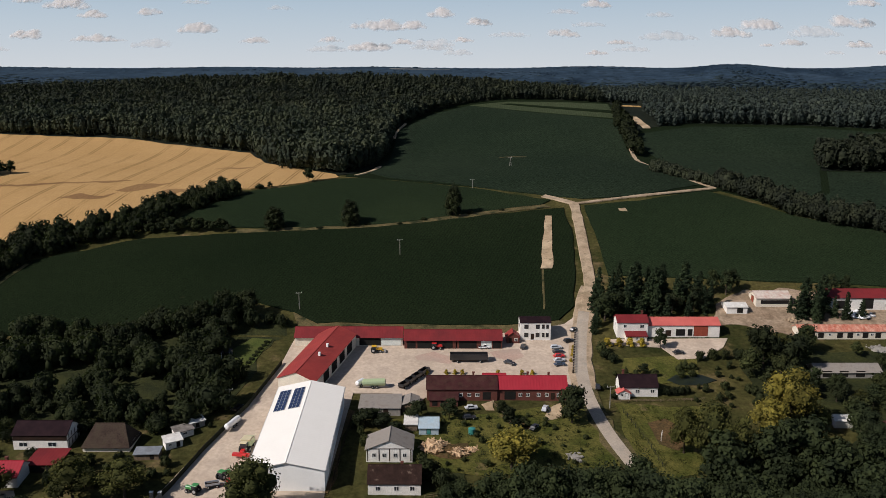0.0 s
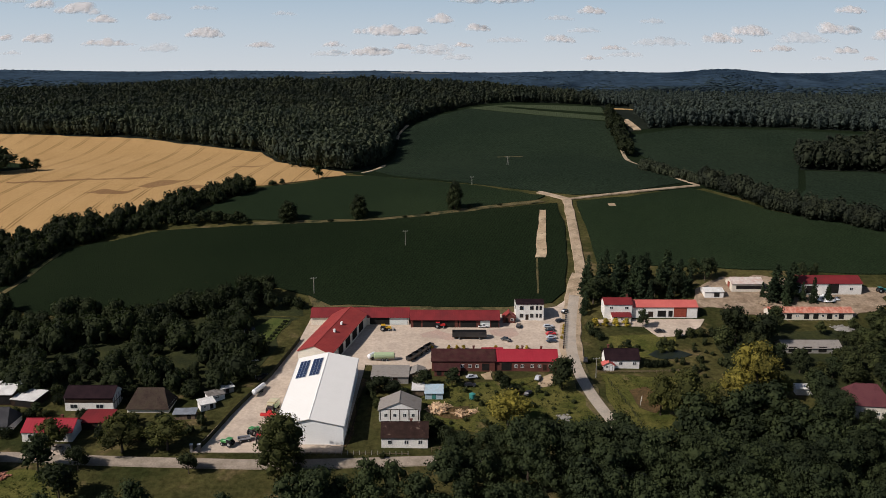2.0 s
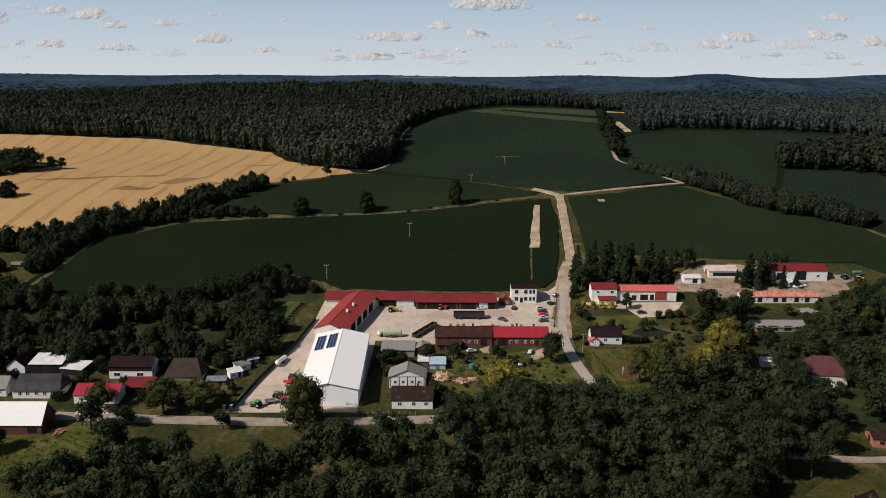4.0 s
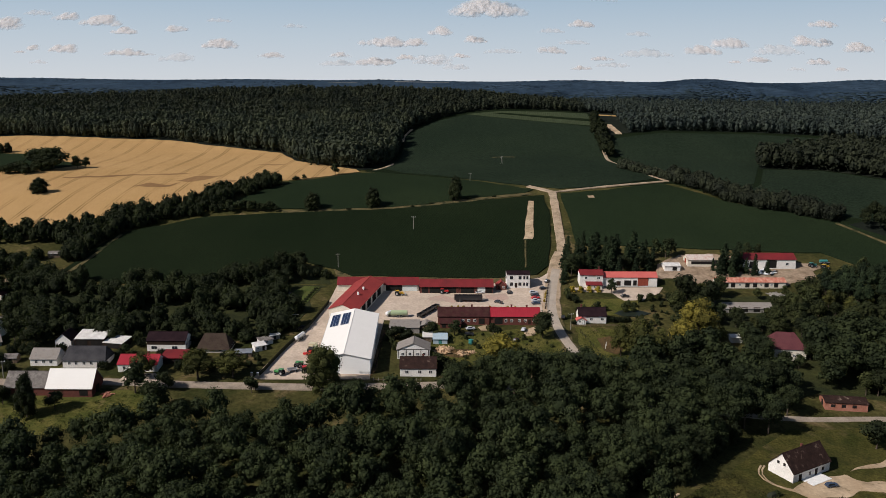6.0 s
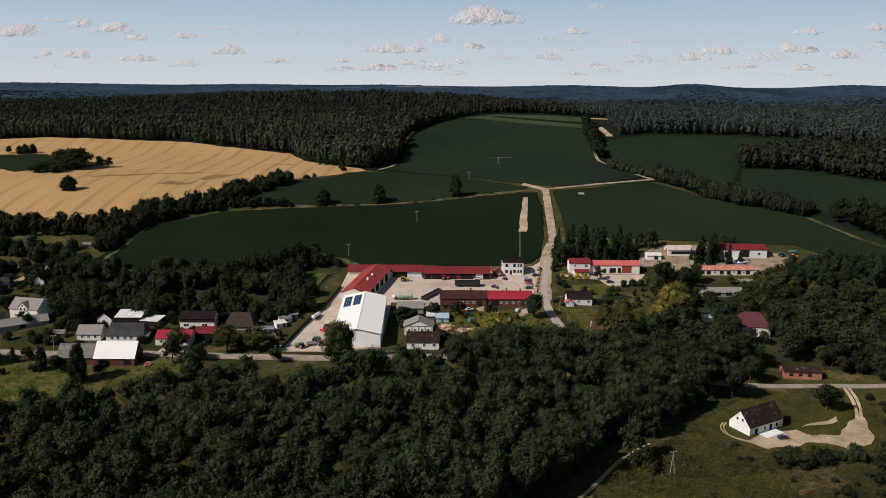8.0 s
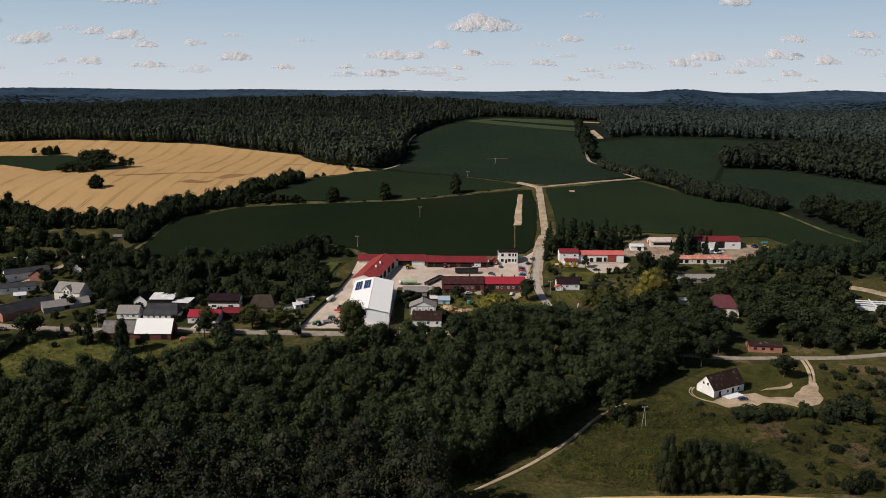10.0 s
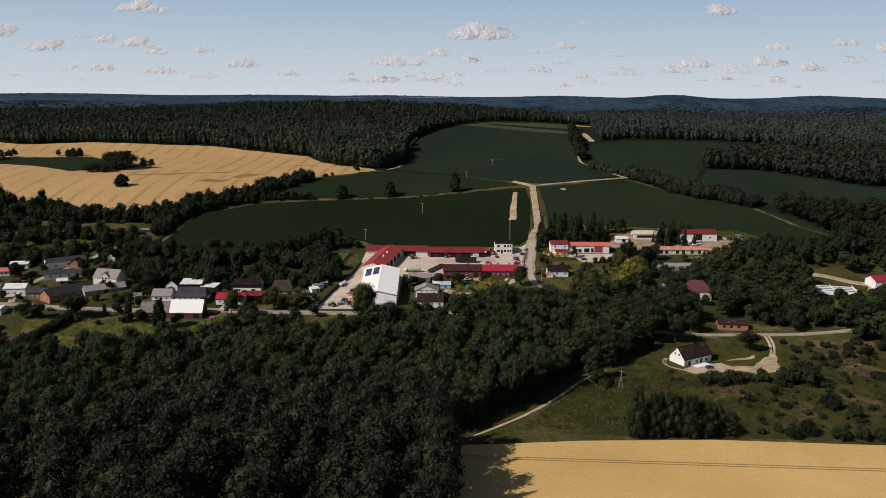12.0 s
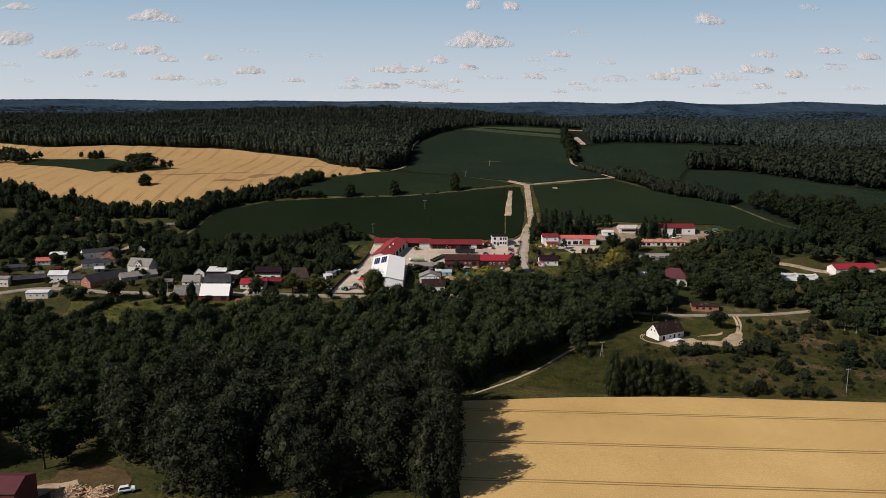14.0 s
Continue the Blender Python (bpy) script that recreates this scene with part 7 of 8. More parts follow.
fence = thing("fence", Matrix(), "dark board fence along the yard drive", "fence")
line = [(-78.2, 200), (-76.8, 204), (-72.5, 222.5), (-65.0, 249.2), (-59.5, 279)]
for (x0, y0), (x1, y1) in zip(line, line[1:]):
    k = max(1, round(math.hypot(x1 - x0, y1 - y0) / 2.6))
    for i in range(k):
        a, b = i / k, (i + 1) / k
        p, q = Vector((x0 + (x1 - x0) * a, y0 + (y1 - y0) * a, 0)), Vector((x0 + (x1 - x0) * b, y0 + (y1 - y0) * b, 0))
        p.z, q.z = float(land(p.x, p.y)), float(land(q.x, q.y))
        bm = bmesh.new()
        u = (q - p).normalized().cross(Vector((0, 0, 1))) * 0.04
        vs = [bm.verts.new(c) for c in (p + u + Vector((0, 0, 0.1)), q + u + Vector((0, 0, 0.1)), q + u + Vector((0, 0, 2.0)), p + u + Vector((0, 0, 2.0)))]
        ws = [bm.verts.new(v.co - 2 * u) for v in vs]
        bm.faces.new(vs)
        bm.faces.new(ws[::-1])
        for j in range(4):
            bm.faces.new((vs[j], ws[j], ws[(j + 1) % 4], vs[(j + 1) % 4]))
        part("board", bm, M["fence"], fence)
        ps = tube(bmesh.new(), p, p + Vector((0, 0, 2.2)), 0.09, 0.08)
        part("post", ps, M["timber"], fence)


# ---- vehicles ----
def wheels(ob, spots, r, wide):
    for x, y in spots:
        ty = part("wheel", tube(bmesh.new(), (x, y - wide / 2, r), (x, y + wide / 2, r), r, r, 12), M["rubber"], ob)
        part("rim", tube(bmesh.new(), (x, y - wide / 2 - 0.02, r), (x, y + wide / 2 + 0.02, r), r * 0.55, r * 0.55, 8), M["metal"], ty)


def car(x, y, turn, paint, label, kind="saloon"):
    """A car facing along its own x axis."""
    ob = thing("car", pose(x, y, float(land(x, y)) + 0.35, 0, 0, turn), label, "car")
    bm = boxed(-2.15, 2.15, -0.88, 0.88, 0.35, 0.85, 0.12)
    box(bm, 0.7, 2.05, -0.82, 0.82, 0.84, 0.98, 0.0, (0.92, 0.92))
    part("body", bm, M[paint], ob)
    if kind == "pickup":
        part("cab", boxed(-0.5, 0.95, -0.8, 0.8, 0.84, 1.6, 0.0, (0.68, 0.86)), M[paint], ob)
        part("glazing", boxed(-0.42, 0.85, -0.82, 0.82, 1.0, 1.5, 0.0, (0.7, 0.9)), M["glass"], ob)
        part("bed", boxed(-2.1, -0.6, -0.78, 0.78, 0.86, 1.0), M["rubber"], ob)
    else:
        back = -2.0 if kind == "estate" else -1.5
        part("roof", boxed(back, 0.85, -0.8, 0.8, 0.84, 1.48, 0.06, (0.72, 0.84)), M[paint], ob)
        part("glazing", boxed(back + 0.06, 0.8, -0.81, 0.81, 0.95, 1.4, 0.0, (0.74, 0.87)), M["glass"], ob)
    wheels(ob, [(sx, sy) for sx in (-1.3, 1.35) for sy in (-0.8, 0.8)], 0.34, 0.22)
    for s in (-0.6, 0.6):
        part("headlight", boxed(2.1, 2.18, s - 0.2, s + 0.2, 0.6, 0.76), M["trim"], ob)
    return ob


for x, y, turn, paint, label, kind in (
        (15.7, 290.5, 5, "p_white", "white pickup truck on the yard", "pickup"), (24.5, 279, -35, "p_black", "black car on the yard", "saloon"), (30.8, 291, 75, "p_black", "black car by the kiosk", "estate"),
        (43.3, 290.5, 8, "p_silver", "silver car parked on the yard", "estate"), (43.6, 287.2, 8, "p_black", "black car parked on the yard", "saloon"), (43.5, 284, 8, "p_red", "red car parked on the yard", "saloon"), (43.3, 281, 8, "p_silver", "silver car parked on the yard", "saloon"),
        (43.0, 278, 8, "p_blue", "dark blue car parked on the yard", "saloon"), (49, 295.6, 20, "p_black", "black car parked on the yard", "estate"), (52, 304, 60, "p_black", "dark van parked by the lane", "estate"),
        (9.4, 247.6, 12, "p_silver", "silver car on the grass", "saloon"), (8.5, 241.5, 5, "p_black", "dark car on the grass", "estate"), (33.9, 247.5, 70, "p_silver", "silver car in the garden", "saloon"),
        (29.1, 236, 60, "p_black", "dark car in the garden", "saloon"), (89.3, 287, 5, "p_black", "black car before the workshop", "saloon"), (124.5, 136.8, 15, "p_blue", "dark blue car beside the white house", "estate"),
        (-119.7, -33.2, 20, "p_white", "white delivery van on the grass", "estate"), (54.2, 262, 80, "p_black", "dark car on the lane", "saloon"), (-226, 196, 0, "p_black", "dark car on the street", "saloon")):
    c = car(x, y, turn, paint, label, kind)
    if "van on" in label:
        c.scale = (1.3, 1.3, 1.5)


cover = thing("covered_car", pose(102.5, 130.2, float(land(102.5, 130.2)), 0, 0, 25), "car under a dark tarpaulin in the grass", "covered car")
part("tarpaulin", boxed(-2.3, 2.3, -1.1, 1.1, 0.0, 1.5, 0.25, (0.62, 0.7)), M["fence"], cover)


def tractor(x, y, turn, paint, label):
    ob = thing("tractor", pose(x, y, float(land(x, y)) + 0.35, 0, 0, turn), label, "tractor")
    part("hood", boxed(0.3, 2.6, -0.5, 0.5, 0.9, 1.8, 0.1), M[paint], ob)
    part("cab", boxed(-1.3, 0.3, -0.8, 0.8, 1.1, 2.3, 0.08), M["glass"], ob)
    part("cab_roof", boxed(-1.45, 0.4, -0.9, 0.9, 2.3, 2.55, 0.06), M[paint], ob)
    part("frame", boxed(-1.4, 2.4, -0.4, 0.4, 0.6, 0.95), M["rubber"], ob)
    wheels(ob, [(-0.9, -0.95), (-0.9, 0.95)], 0.9, 0.5)
    wheels(ob, [(1.8, -0.85), (1.8, 0.85)], 0.55, 0.36)
    return ob


def loader(x, y, turn, paint, label):
    ob = tractor(x, y, turn, paint, label)
    ob.name = "loader"
    for s in (-0.7, 0.7):
        part("arm", tube(bmesh.new(), (0.2, s, 1.6), (3.2, s, 0.7), 0.12, 0.1), M[paint], ob)
    part("bucket", boxed(3.1, 3.9, -1.1, 1.1, 0.15, 0.9, 0.05, (0.7, 1)), M["metal"], ob)
    return ob


loader(-25.6, 287.5, 5, "p_yellow", "yellow wheel loader before the sheds")
tractor(-2.8, 290, 0, "p_red", "dark red tractor by the machine shed")
tractor(-63, 209, 60, "p_green", "green tractor at the drive's end")
tractor(-60, 205, 100, "p_red", "red farm machine at the drive's end")
tractor(-69.5, 202.5, 160, "p_green", "small green tractor by the gate")
harv = thing("combine_harvester", pose(-59.5, 223, float(land(-59.5, 223)) + 0.35, 0, 0, 262), "pale green combine harvester with red rims beside the hall", "harvester")
part("body", boxed(-3.4, 1.2, -1.4, 1.4, 1.1, 3.3, 0.15), M["p_mint"], harv)
part("grain_tank", boxed(-1.8, 1.0, -1.3, 1.3, 3.3, 3.8, 0.0, (1.1, 1.1)), M["p_cream"], harv)
cab = part("cab", boxed(1.25, 2.7, -0.95, 0.95, 1.7, 3.3, 0.1), M["glass"], harv)
part("cab_roof", boxed(1.15, 2.85, -1.05, 1.05, 3.3, 3.55, 0.06), M["p_cream"], cab)
part("feeder", boxed(2.4, 4.1, -0.6, 0.6, 0.7, 1.6, 0.05), M["p_red"], harv)
part("header", boxed(4.1, 5.2, -2.6, 2.6, 0.35, 1.2, 0.05), M["p_red"], harv)
part("straw_hood", boxed(-4.5, -3.4, -1.1, 1.1, 1.2, 2.6, 0.1, (0.7, 0.9)), M["p_mint"], harv)
part("unloading_pipe", tube(bmesh.new(), (0.6, 1.45, 3.4), (-3.8, 1.6, 3.5), 0.18, 0.18, 8), M["p_cream"], harv)
wheels(harv, [(1.4, -1.35), (1.4, 1.35)], 0.95, 0.6)
wheels(harv, [(-2.6, -1.2), (-2.6, 1.2)], 0.6, 0.4)
tractor(200, 322, 10, "p_teal", "teal tractor on the sandy yard")
tractor(206, 320, 10, "p_yellow", "yellow excavator on the sandy yard")


def tank_trailer(x, y, turn, paint, label, length=6.0, r=1.2):
    ob = thing("tank_trailer", pose(x, y, float(land(x, y)) + 0.35, 0, 0, turn), label, "trailer")
    bm = tube(bmesh.new(), (-length / 2, 0, r + 0.7), (length / 2, 0, r + 0.7), r, r, 12)
    tube(bm, (-length / 2 - 0.3, 0, r + 0.7), (-length / 2, 0, r + 0.7), r * 0.6, r, 12)
    tube(bm, (length / 2, 0, r + 0.7), (length / 2 + 0.3, 0, r + 0.7), r, r * 0.6, 12)
    part("tank", bm, M[paint], ob)
    part("chassis", boxed(-length / 2, length / 2 + 1.2, -0.5, 0.5, 0.5, 0.75), M["metal"], ob)
    wheels(ob, [(-0.6, -0.9), (-0.6, 0.9), (0.9, -0.9), (0.9, 0.9)], 0.5, 0.3)
    return ob


tank_trailer(-24, 261.5, 4, "p_mint", "pale green slurry tanker on the yard", 7.5, 1.3)
tank_trailer(-29, 262.5, 60, "p_white", "white sprayer tank on the yard", 3.5, 0.9)
tank_trailer(-67, 236, 74, "p_white", "long white tank beside the fence", 7.0, 0.9)
tank_trailer(208, 326, 0, "p_teal", "teal tank on the sandy yard", 4, 0.8)


def trailer(x, y, turn, w, l, h, paint, label):
    ob = thing("trailer", pose(x, y, float(land(x, y)) + 0.35, 0, 0, turn), label, "trailer")
    for x0, x1, y0, y1 in ((-l / 2, l / 2, -w / 2, -w / 2 + 0.08), (-l / 2, l / 2, w / 2 - 0.08, w / 2), (-l / 2, -l / 2 + 0.08, -w / 2 + 0.08, w / 2 - 0.08), (l / 2 - 0.08, l / 2, -w / 2 + 0.08, w / 2 - 0.08)):
        part("side_board", boxed(x0, x1, y0, y1, 0.9, 0.9 + h), M[paint], ob)
    part("deck", boxed(-l / 2, l / 2, -w / 2, w / 2, 0.75, 0.9), M["timber"], ob)
    part("drawbar", boxed(l / 2, l / 2 + 1.6, -0.1, 0.1, 0.7, 0.85), M["metal"], ob)
    wheels(ob, [(sx, sy) for sx in (-l * 0.3, l * 0.3) for sy in (-w / 2, w / 2)], 0.45, 0.3)
    return ob


trailer(9.6, 281, 0, 3.0, 14.0, 2.2, "p_black", "long black trailer on the yard")
for k in range(4):
    trailer(-13.5 + 2.2 * k, 262 + 3.2 * k, 58, 2.2, 4.6, 1.0, "p_black", "dark farm trailer in a row by the terrace")
trailer(-68, 246, 70, 2.0, 4.0, 0.6, "p_black", "dark flat trailer beside the fence")
trailer(-65, 205, 20, 2.0, 4.0, 0.6, "p_silver", "grey machine trailer by the gate")


# ---- clutter ----
def heap(x, y, wide, tall, n, mat, label, category, seed, stick=False):
    """A heap of logs or rubble, lying in one pile."""
    rng = np.random.default_rng(seed)
    ob = thing("pile", pose(x, y, float(land(x, y))), label, category)
    core = bmesh.new()
    tube(core, (0, 0, -0.4), (0, 0, tall * 0.6), wide * 0.46, wide * 0.18, 9)
    part("mound", core, M[mat], ob)
    for k in range(n):
        r, a = wide * 0.5 * math.sqrt(rng.uniform(0, 1)), rng.uniform(0, 6.28)
        z = tall * 0.75 * max(0, 1 - r / (wide * 0.5)) + 0.15
        if stick:
            d = Vector((rng.normal(), rng.normal(), rng.normal() * 0.25)).normalized() * rng.uniform(0.7, 1.5)
            bm = tube(bmesh.new(), -d, d, 0.2, 0.16, 5)
        else:
            s = rng.uniform(0.25, 0.6)
            bm = boxed(-s, s, -s * 0.7, s * 0.7, -s * 0.5, s * 0.5)
        p = part("log" if stick else "rubble", bm, M[mat], ob)
        p.location, p.rotation_euler = (r * math.cos(a), r * math.sin(a), z), (0, 0, rng.uniform(0, 6.28))
    return ob


heap(-3, 226, 9, 2.6, 60, "logs", "heap of split firewood in a garden", "wood pile", 1, True)
heap(4.5, 222.5, 6, 1.6, 30, "logs", "low heap of firewood in a garden", "wood pile", 2, True)
heap(9, 224, 4, 1.2, 16, "logs", "small heap of firewood in a garden", "wood pile", 8, True)
heap(-128.5, -34, 11, 2.6, 80, "logs", "large heap of cut logs on the grass", "wood pile", 3, True)
heap(-139, -34.5, 13, 2.8, 110, "logs", "broad heap of cut logs beside the drive", "wood pile", 13, True)
heap(-147, 239, 10, 2.0, 40, "logs", "heap of yellow firewood behind the barns", "wood pile", 4, True)
heap(-133.5, 187.5, 5, 1.2, 20, "brick_b", "heap of old bricks beside the barn", "rubble", 5)
heap(172, 317.5, 12, 1.6, 40, "plastic_white", "white wrapped bales before the barn", "bales", 6)
heap(168, 292, 10, 0.8, 30, "concrete", "pale scrap and sheeting on the ground", "scrap", 7)
heap(143, 313, 7, 0.9, 24, "dirt", "low heap of earth and scrap", "rubble", 9)
heap(40, 222, 6, 0.8, 20, "concrete", "pale heap of stones in the grass", "rubble", 10)

goal = thing("goal", pose(69, 233, float(land(69, 233)) + 0.2, 0, 0, 70), "small white football goal on the lawn", "goal")
for sx in (-1.5, 1.5):
    part("post", boxed(sx - 0.06, sx + 0.06, -0.06, 0.06, -0.2, 2.0), M["trim"], goal)
part("crossbar", boxed(-1.56, 1.56, -0.06, 0.06, 2.0, 2.12), M["trim"], goal)

tanks = thing("garden_tank", pose(9.1, 233, float(land(9.1, 233))), "round turquoise garden tank", "water tank")
part("tank", tube(bmesh.new(), (0, 0, 0), (0, 0, 2.0), 1.1, 1.1, 14), M["p_teal"], tanks)
part("lid", tube(bmesh.new(), (0, 0, 2.0), (0, 0, 2.3), 1.15, 0.4, 14), M["p_teal"], tanks)

terrace = thing("terrace", pose(121.8, 141.6, float(land(121.8, 141.6)) + 0.25, 0, 0, 30), "pale concrete terrace before the white cottage", "terrace")
for k in range(4):
    part("slab", boxed(-5 + 2.5 * k, -2.55 + 2.5 * k, -2.4, 2.4, -0.6, 0.12), M["trim"], terrace)

# basins of the treatment works
basin = thing("basin", pose(234, 240, float(land(234, 240)), 0, 0, -14), "concrete settling basins with pale walls", "basin")
for k in range(6):
    part("wall", boxed(-13, 13, -12 + 4.6 * k, -11.6 + 4.6 * k, -1.5, 0.9), M["trim"], basin)
for s in (-13.6, 0.2, 13):
    for k in range(5):
        part("cross_wall", boxed(s, s + 0.5, -11.6 + 4.6 * k, -7.4 + 4.6 * k, -1.5, 0.9), M["trim"], basin)
for k in range(5):
    part("water", boxed(-12.9, 12.9, -11.5 + 4.6 * k, -7.45 + 4.6 * k, -1.0, 0.35), M["pond"], basin)

# concrete planters and gate by the street
for k in range(5):
    pl = thing("planter", pose(-129 + 1.9 * k, 199.8, float(land(-129, 199.8)) + 0.55), "small pale concrete planter by the forecourt", "planter", "planters")
    part("pot", boxed(-0.6, 0.6, -0.6, 0.6, 0, 1.0, 0.06, (1.1, 1.1)), M["concrete"], pl)
    part("soil", boxed(-0.5, 0.5, -0.5, 0.5, 0.98, 1.05), M["timber"], pl)
gate = thing("gate", pose(-79, 199.4, float(land(-79, 199.4))), "pale brick gateposts at the yard entrance", "gate")
for s in (-1.2, 1.2):
    gp = part("gatepost", boxed(s - 0.4, s + 0.4, -0.4, 0.4, -0.3, 2.6), M["concrete"], gate)
    part("cap", boxed(s - 0.5, s + 0.5, -0.5, 0.5, 2.6, 2.75), M["trim"], gp)
hedge = thing("fence", Matrix(), "low concrete-post fence along the street", "fence")
for k in range(24):
    x = -56 + 1.9 * k
    z = float(land(x, 198.5))
    part("post", boxed(x - 0.09, x + 0.09, 198.4, 198.6, z - 0.3, z + 1.3), M["concrete"], hedge)
    if k < 23:
        part("rail", boxed(x + 0.09, x + 1.81, 198.46, 198.54, z + 0.5, z + 0.62), M["wood"], hedge)

for k in range(17):
    x, y = 52.6 - 0.34 * k, 303 - 1.9 * k
    bol = thing("bollard", pose(x, y, float(land(x, y)) + 0.3), "short dark post in a row beside the yard", "bollard", "row of posts")
    part("post", boxed(-0.28, 0.28, -0.28, 0.28, -0.3, 1.5, 0.05, (0.8, 0.8)), M["timber"], bol)
    part("cap", boxed(-0.3, 0.3, -0.3, 0.3, 1.5, 1.6), M["concrete"], bol)
for x, y in ((50, 291), (49.2, 288), (48.6, 285), (47.6, 281)):
    plant("gold", x, y, 1.8, 1.0, "golden shrubs beside the yard")
wood("bushes", [(70, 66), (230, 60), (262, 112), (214, 164), (178, 168), (168, 126), (110, 120), (78, 116)], 7.6, 2.4, 0.6, 16, 0.3, "leaf_dark", 71, "small dark bushes strewn over the meadow", shrub_lobes, 6, category="bushes", width=1.1,
     clear=([(70, 66), (120, 60), (116, 100), (96, 116), (78, 116)],))
wood("bushes", [(-12, 240), (46, 246), (48, 230), (50, 213), (12, 212), (-4, 214)], 6.2, 2.2, 0.5, 16, 0.3, "leaf_mid", 72, "bushes and fruit shrubs in the rough gardens", shrub_lobes, 6, category="bushes", width=1.0,
     clear=([(13, 209), (27, 209), (27, 221), (13, 221)], [(-8, 219), (12, 219), (12, 231), (-8, 231)]))
wood("bushes", [(84, 250), (110, 252), (112, 280), (88, 278), (62, 272), (60, 268), (84, 266)], 5.6, 3.0, 0.5, 16, 0.3, "leaf_mid", 73, "bushes in the gardens by the lane", shrub_lobes, 6, category="bushes", width=0.9, clear=([(78, 264), (99, 264), (99, 274), (78, 274)],))
wood("bushes", [(-112, 204), (-80, 205), (-72, 236), (-76, 240), (-112, 236)], 5.2, 3.2, 0.5, 16, 0.3, "leaf_mid", 74, "bushes in the cottage gardens", shrub_lobes, 6, category="bushes", width=0.95,
     clear=([(-111, 219), (-92, 219), (-92, 234), (-111, 234)], [(-93, 216), (-73, 216), (-73, 234), (-93, 234)]))


def rail_fence(pts, label, gap=2.4, h=1.2, mat="wood"):
    """Posts with two rails along a line."""
    ob = thing("fence", Matrix(), label, "fence")
    for (x0, y0), (x1, y1) in zip(pts, pts[1:]):
        k = max(1, round(math.hypot(x1 - x0, y1 - y0) / gap))
        for i in range(k):
            p = Vector((x0 + (x1 - x0) * i / k, y0 + (y1 - y0) * i / k, 0))
            q = Vector((x0 + (x1 - x0) * (i + 1) / k, y0 + (y1 - y0) * (i + 1) / k, 0))
            p.z, q.z = float(land(p.x, p.y)) + 0.15, float(land(q.x, q.y)) + 0.15
            part("post", tube(bmesh.new(), p - Vector((0, 0, 0.4)), p + Vector((0, 0, h)), 0.1, 0.09, 5), M[mat], ob)
            for z in (0.45, 0.9):
                part("rail", tube(bmesh.new(), p + Vector((0, 0, h * z)), q + Vector((0, 0, h * z)), 0.05, 0.05, 4), M[mat], ob)
    return ob


rail_fence([(16.6, 252), (19, 246), (22, 238), (24, 232)], "weathered garden fence behind the terrace")
rail_fence([(60, 247), (64, 230), (66, 216)], "green wire fence beside the lane", 3.0, 1.6, "fence")
rail_fence([(-31.5, 204), (-30.5, 225), (-29.5, 243)], "dark fence between hall and gardens", 2.2, 1.8, "timber")
rail_fence([(-5, 200.5), (10, 204), (30, 203), (46, 206)], "garden fence along the street", 2.6, 1.2)
rail_fence([(57.5, 254), (66, 254), (80, 255), (90, 256)], "low weathered garden fence before the bungalow", 2.6, 0.9, "wood")

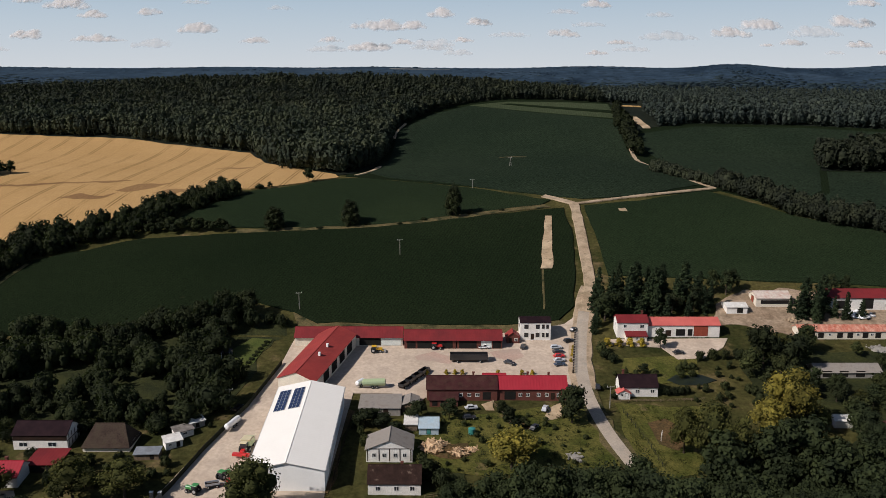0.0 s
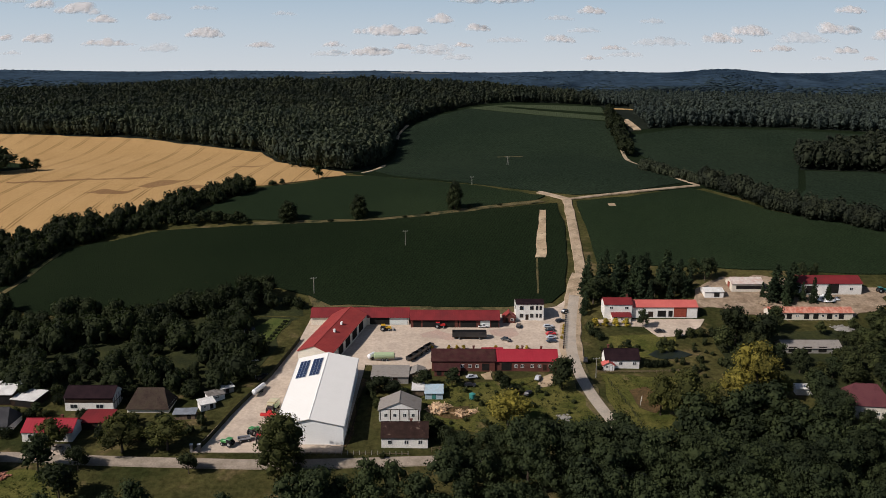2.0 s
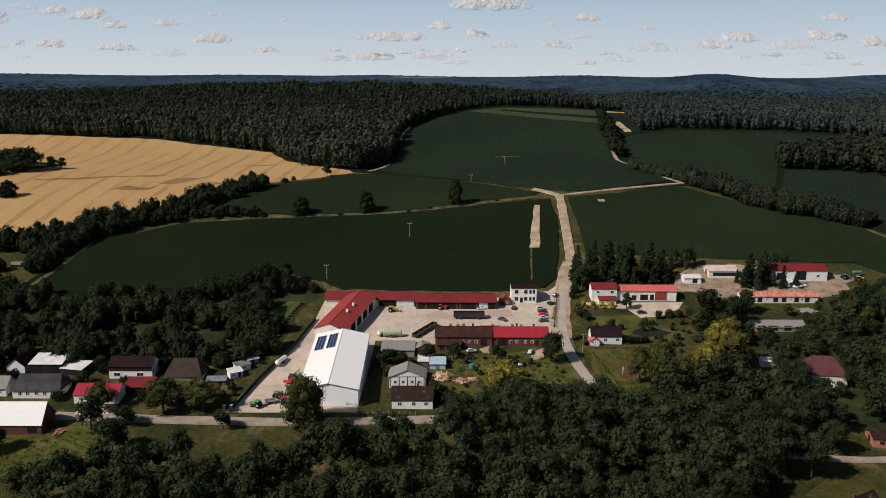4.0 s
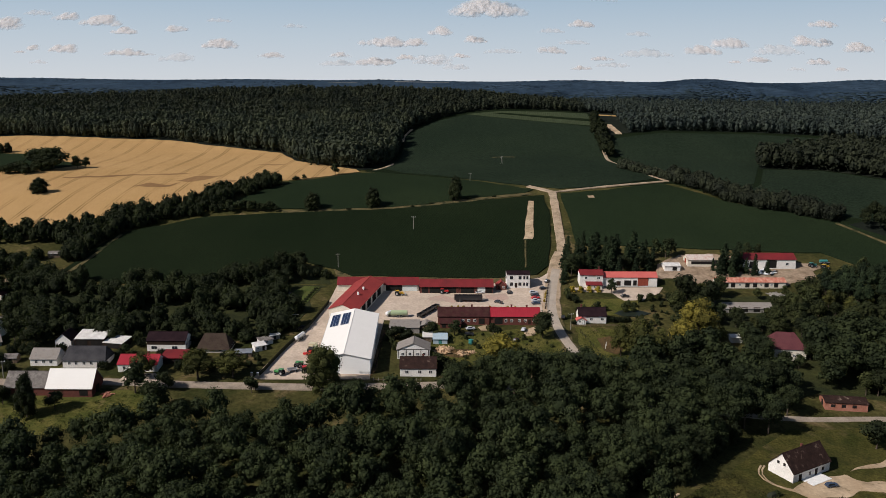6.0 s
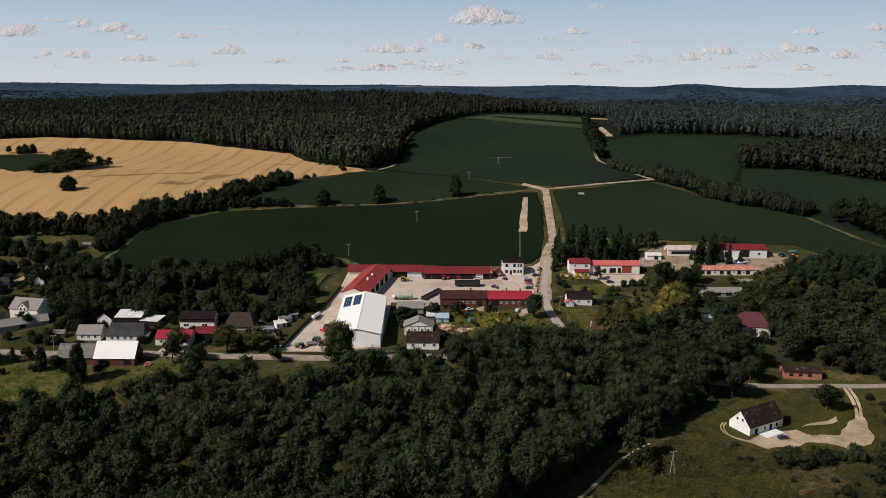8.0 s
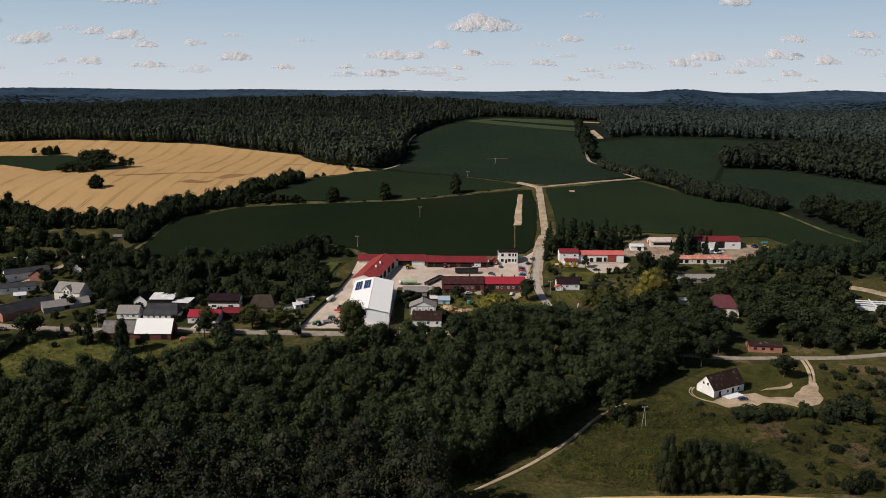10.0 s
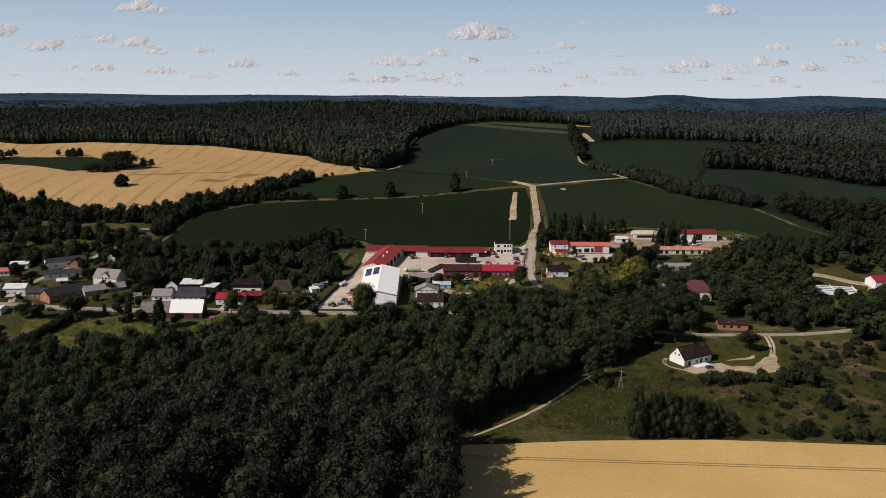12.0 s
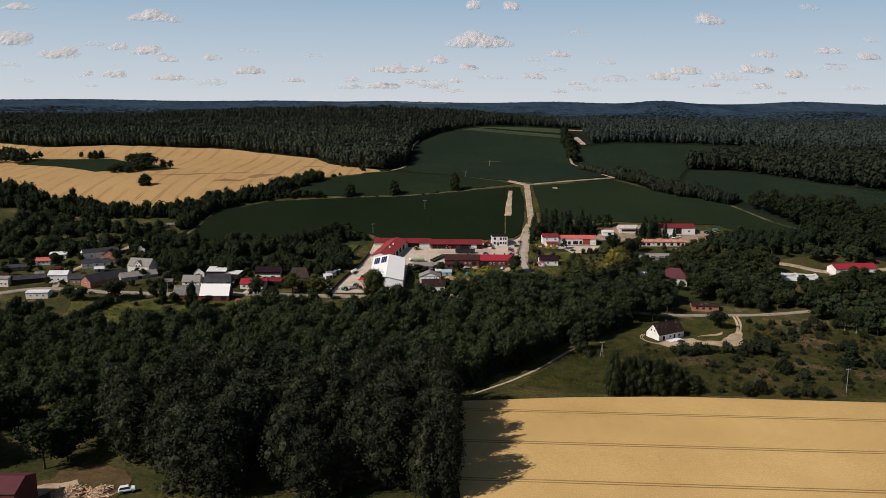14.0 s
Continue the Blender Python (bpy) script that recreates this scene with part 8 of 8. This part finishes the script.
# ---- clouds ----
def cloud(x, z, wide, tall, seed, mat="cloud"):
    """A fair-weather cloud: heaped billows over a flat base, thinning out to the rim."""
    rng = np.random.default_rng(seed)
    step = 1.1
    gx, gz = np.meshgrid(np.arange(-wide * 0.75, wide * 0.75 + step, step), np.arange(-tall * 0.55, tall * 1.0 + step, step))
    puff = np.zeros(gx.shape)
    count = max(4, int(2.2 * wide / tall) + 3)
    for k in range(count):
        u = (k + rng.uniform(0.1, 0.9)) / count - 0.5
        r = tall * (0.22 + 0.34 * (1 - (2 * abs(u)) ** 2) * rng.uniform(0.4, 1.15))
        cx, cz = u * wide * 0.95, r * rng.uniform(0.5, 0.9)
        q = ((gx - cx) / (r * 1.3)) ** 2 + ((gz - cz) / r * np.where(gz < cz, 1.5, 1.0)) ** 2
        puff = np.maximum(puff, r / tall * 2 * np.sqrt(np.maximum(0, 1 - q)) + 0.25 * np.exp(-q))
    fine = np.array([noise.fractal((a * 0.16 + seed, b * 0.2, seed * 1.7), 0.8, 2.1, 5) for a, b in zip(gx.ravel(), gz.ravel())]).reshape(gx.shape)
    thick = np.clip((puff - 0.18 + 0.28 * fine) / 1.05, 0, 1)
    rim = np.minimum(1, np.minimum(0.75 - np.abs(gx) / wide, np.minimum(gz / tall + 0.55, 1.0 - gz / tall)) / 0.1).clip(0, 1)
    thick = thick * thick * (3 - 2 * thick) * rim
    out = tall * (0.26 * puff + 0.05 * fine)
    v = np.stack([gx + x, 1060 - out + 1.3 * gz + 0.25 * gx, gz + z - tall * 0.42], -1).reshape(-1, 3)
    ids = np.arange(gx.size).reshape(gx.shape)
    f = np.stack([ids[:-1, :-1], ids[:-1, 1:], ids[1:, 1:], ids[1:, :-1]], -1).reshape(-1, 4)
    f = f[thick.ravel()[f].max(1) > 0.01]
    used = np.unique(f)
    back = np.zeros(gx.size, int)
    back[used] = np.arange(len(used))
    ob = link_mesh("cloud", v[used].tolist(), back[f].tolist(), M[mat], smooth=True)
    ob.data.attributes.new("thickness", "FLOAT", "POINT").data.foreach_set("value", thick.ravel()[used].astype(np.float32))
    return tagged(ob, "small white fair-weather cloud over the horizon" if mat == "cloud" else "faint thin shred of cloud over the horizon", "cloud", "clouds", "stuff")


CLOUDS = ((-702, 213, 57, 29), (-684, 262, 47, 16), (-627, 189, 59, 24), (-530, 200, 29, 18), (-481, 193, 57, 18), (-448, 180, 35, 11), (-465, 248, 81, 24), (-537, 155, 35, 14), (-374, 184, 26, 14), (-579, 156, 15, 8), (-315, 163, 50, 16), (-242, 148, 37, 10), (-147, 150, 19, 10), (-83, 167, 73, 17), (-37, 167, 32, 14), (-3, 182, 33, 15), (65, 215, 115, 33), (53, 270, 17, 22), (118, 269, 22, 22), (196, 193, 39, 13))
CLOUDS_B = ((47, 171, 32, 12), (155, 158, 41, 16), (443, 252, 50, 25), (538, 195, 49, 14), (645, 202, 56, 16), (712, 193, 51, 16), (408, 168, 60, 19), (371, 158, 60, 16), (526, 171, 69, 21), (592, 162, 51, 16))
SHREDS = ((-566, 204, 37, 10), (-314, 195, 37, 7), (-208, 188, 33, 8), (154, 183, 41, 8), (227, 227, 41, 10), (85, 155, 56, 9), (276, 180, 37, 10), (479, 158, 84, 17), (657, 175, 75, 13), (606, 271, 37, 14), (714, 219, 34, 10), (291, 153, 84, 14), (-711, 169, 46, 8), (187, 168, 47, 10))
for k, (x, z, w, h) in enumerate(CLOUDS + CLOUDS_B):
    cloud(x, z, w, h, k)
for k, (x, z, w, h) in enumerate(SHREDS):
    cloud(x, z, w, h, 50 + k, "cloud_thin")
rc = random.Random(12)
for k in range(24):
    w = rc.uniform(16, 60)
    cloud(rc.uniform(-680, 700), rc.uniform(131, 152), w, w * rc.uniform(0.16, 0.28), 100 + k, rc.choice(("cloud", "cloud_thin", "cloud_thin")))
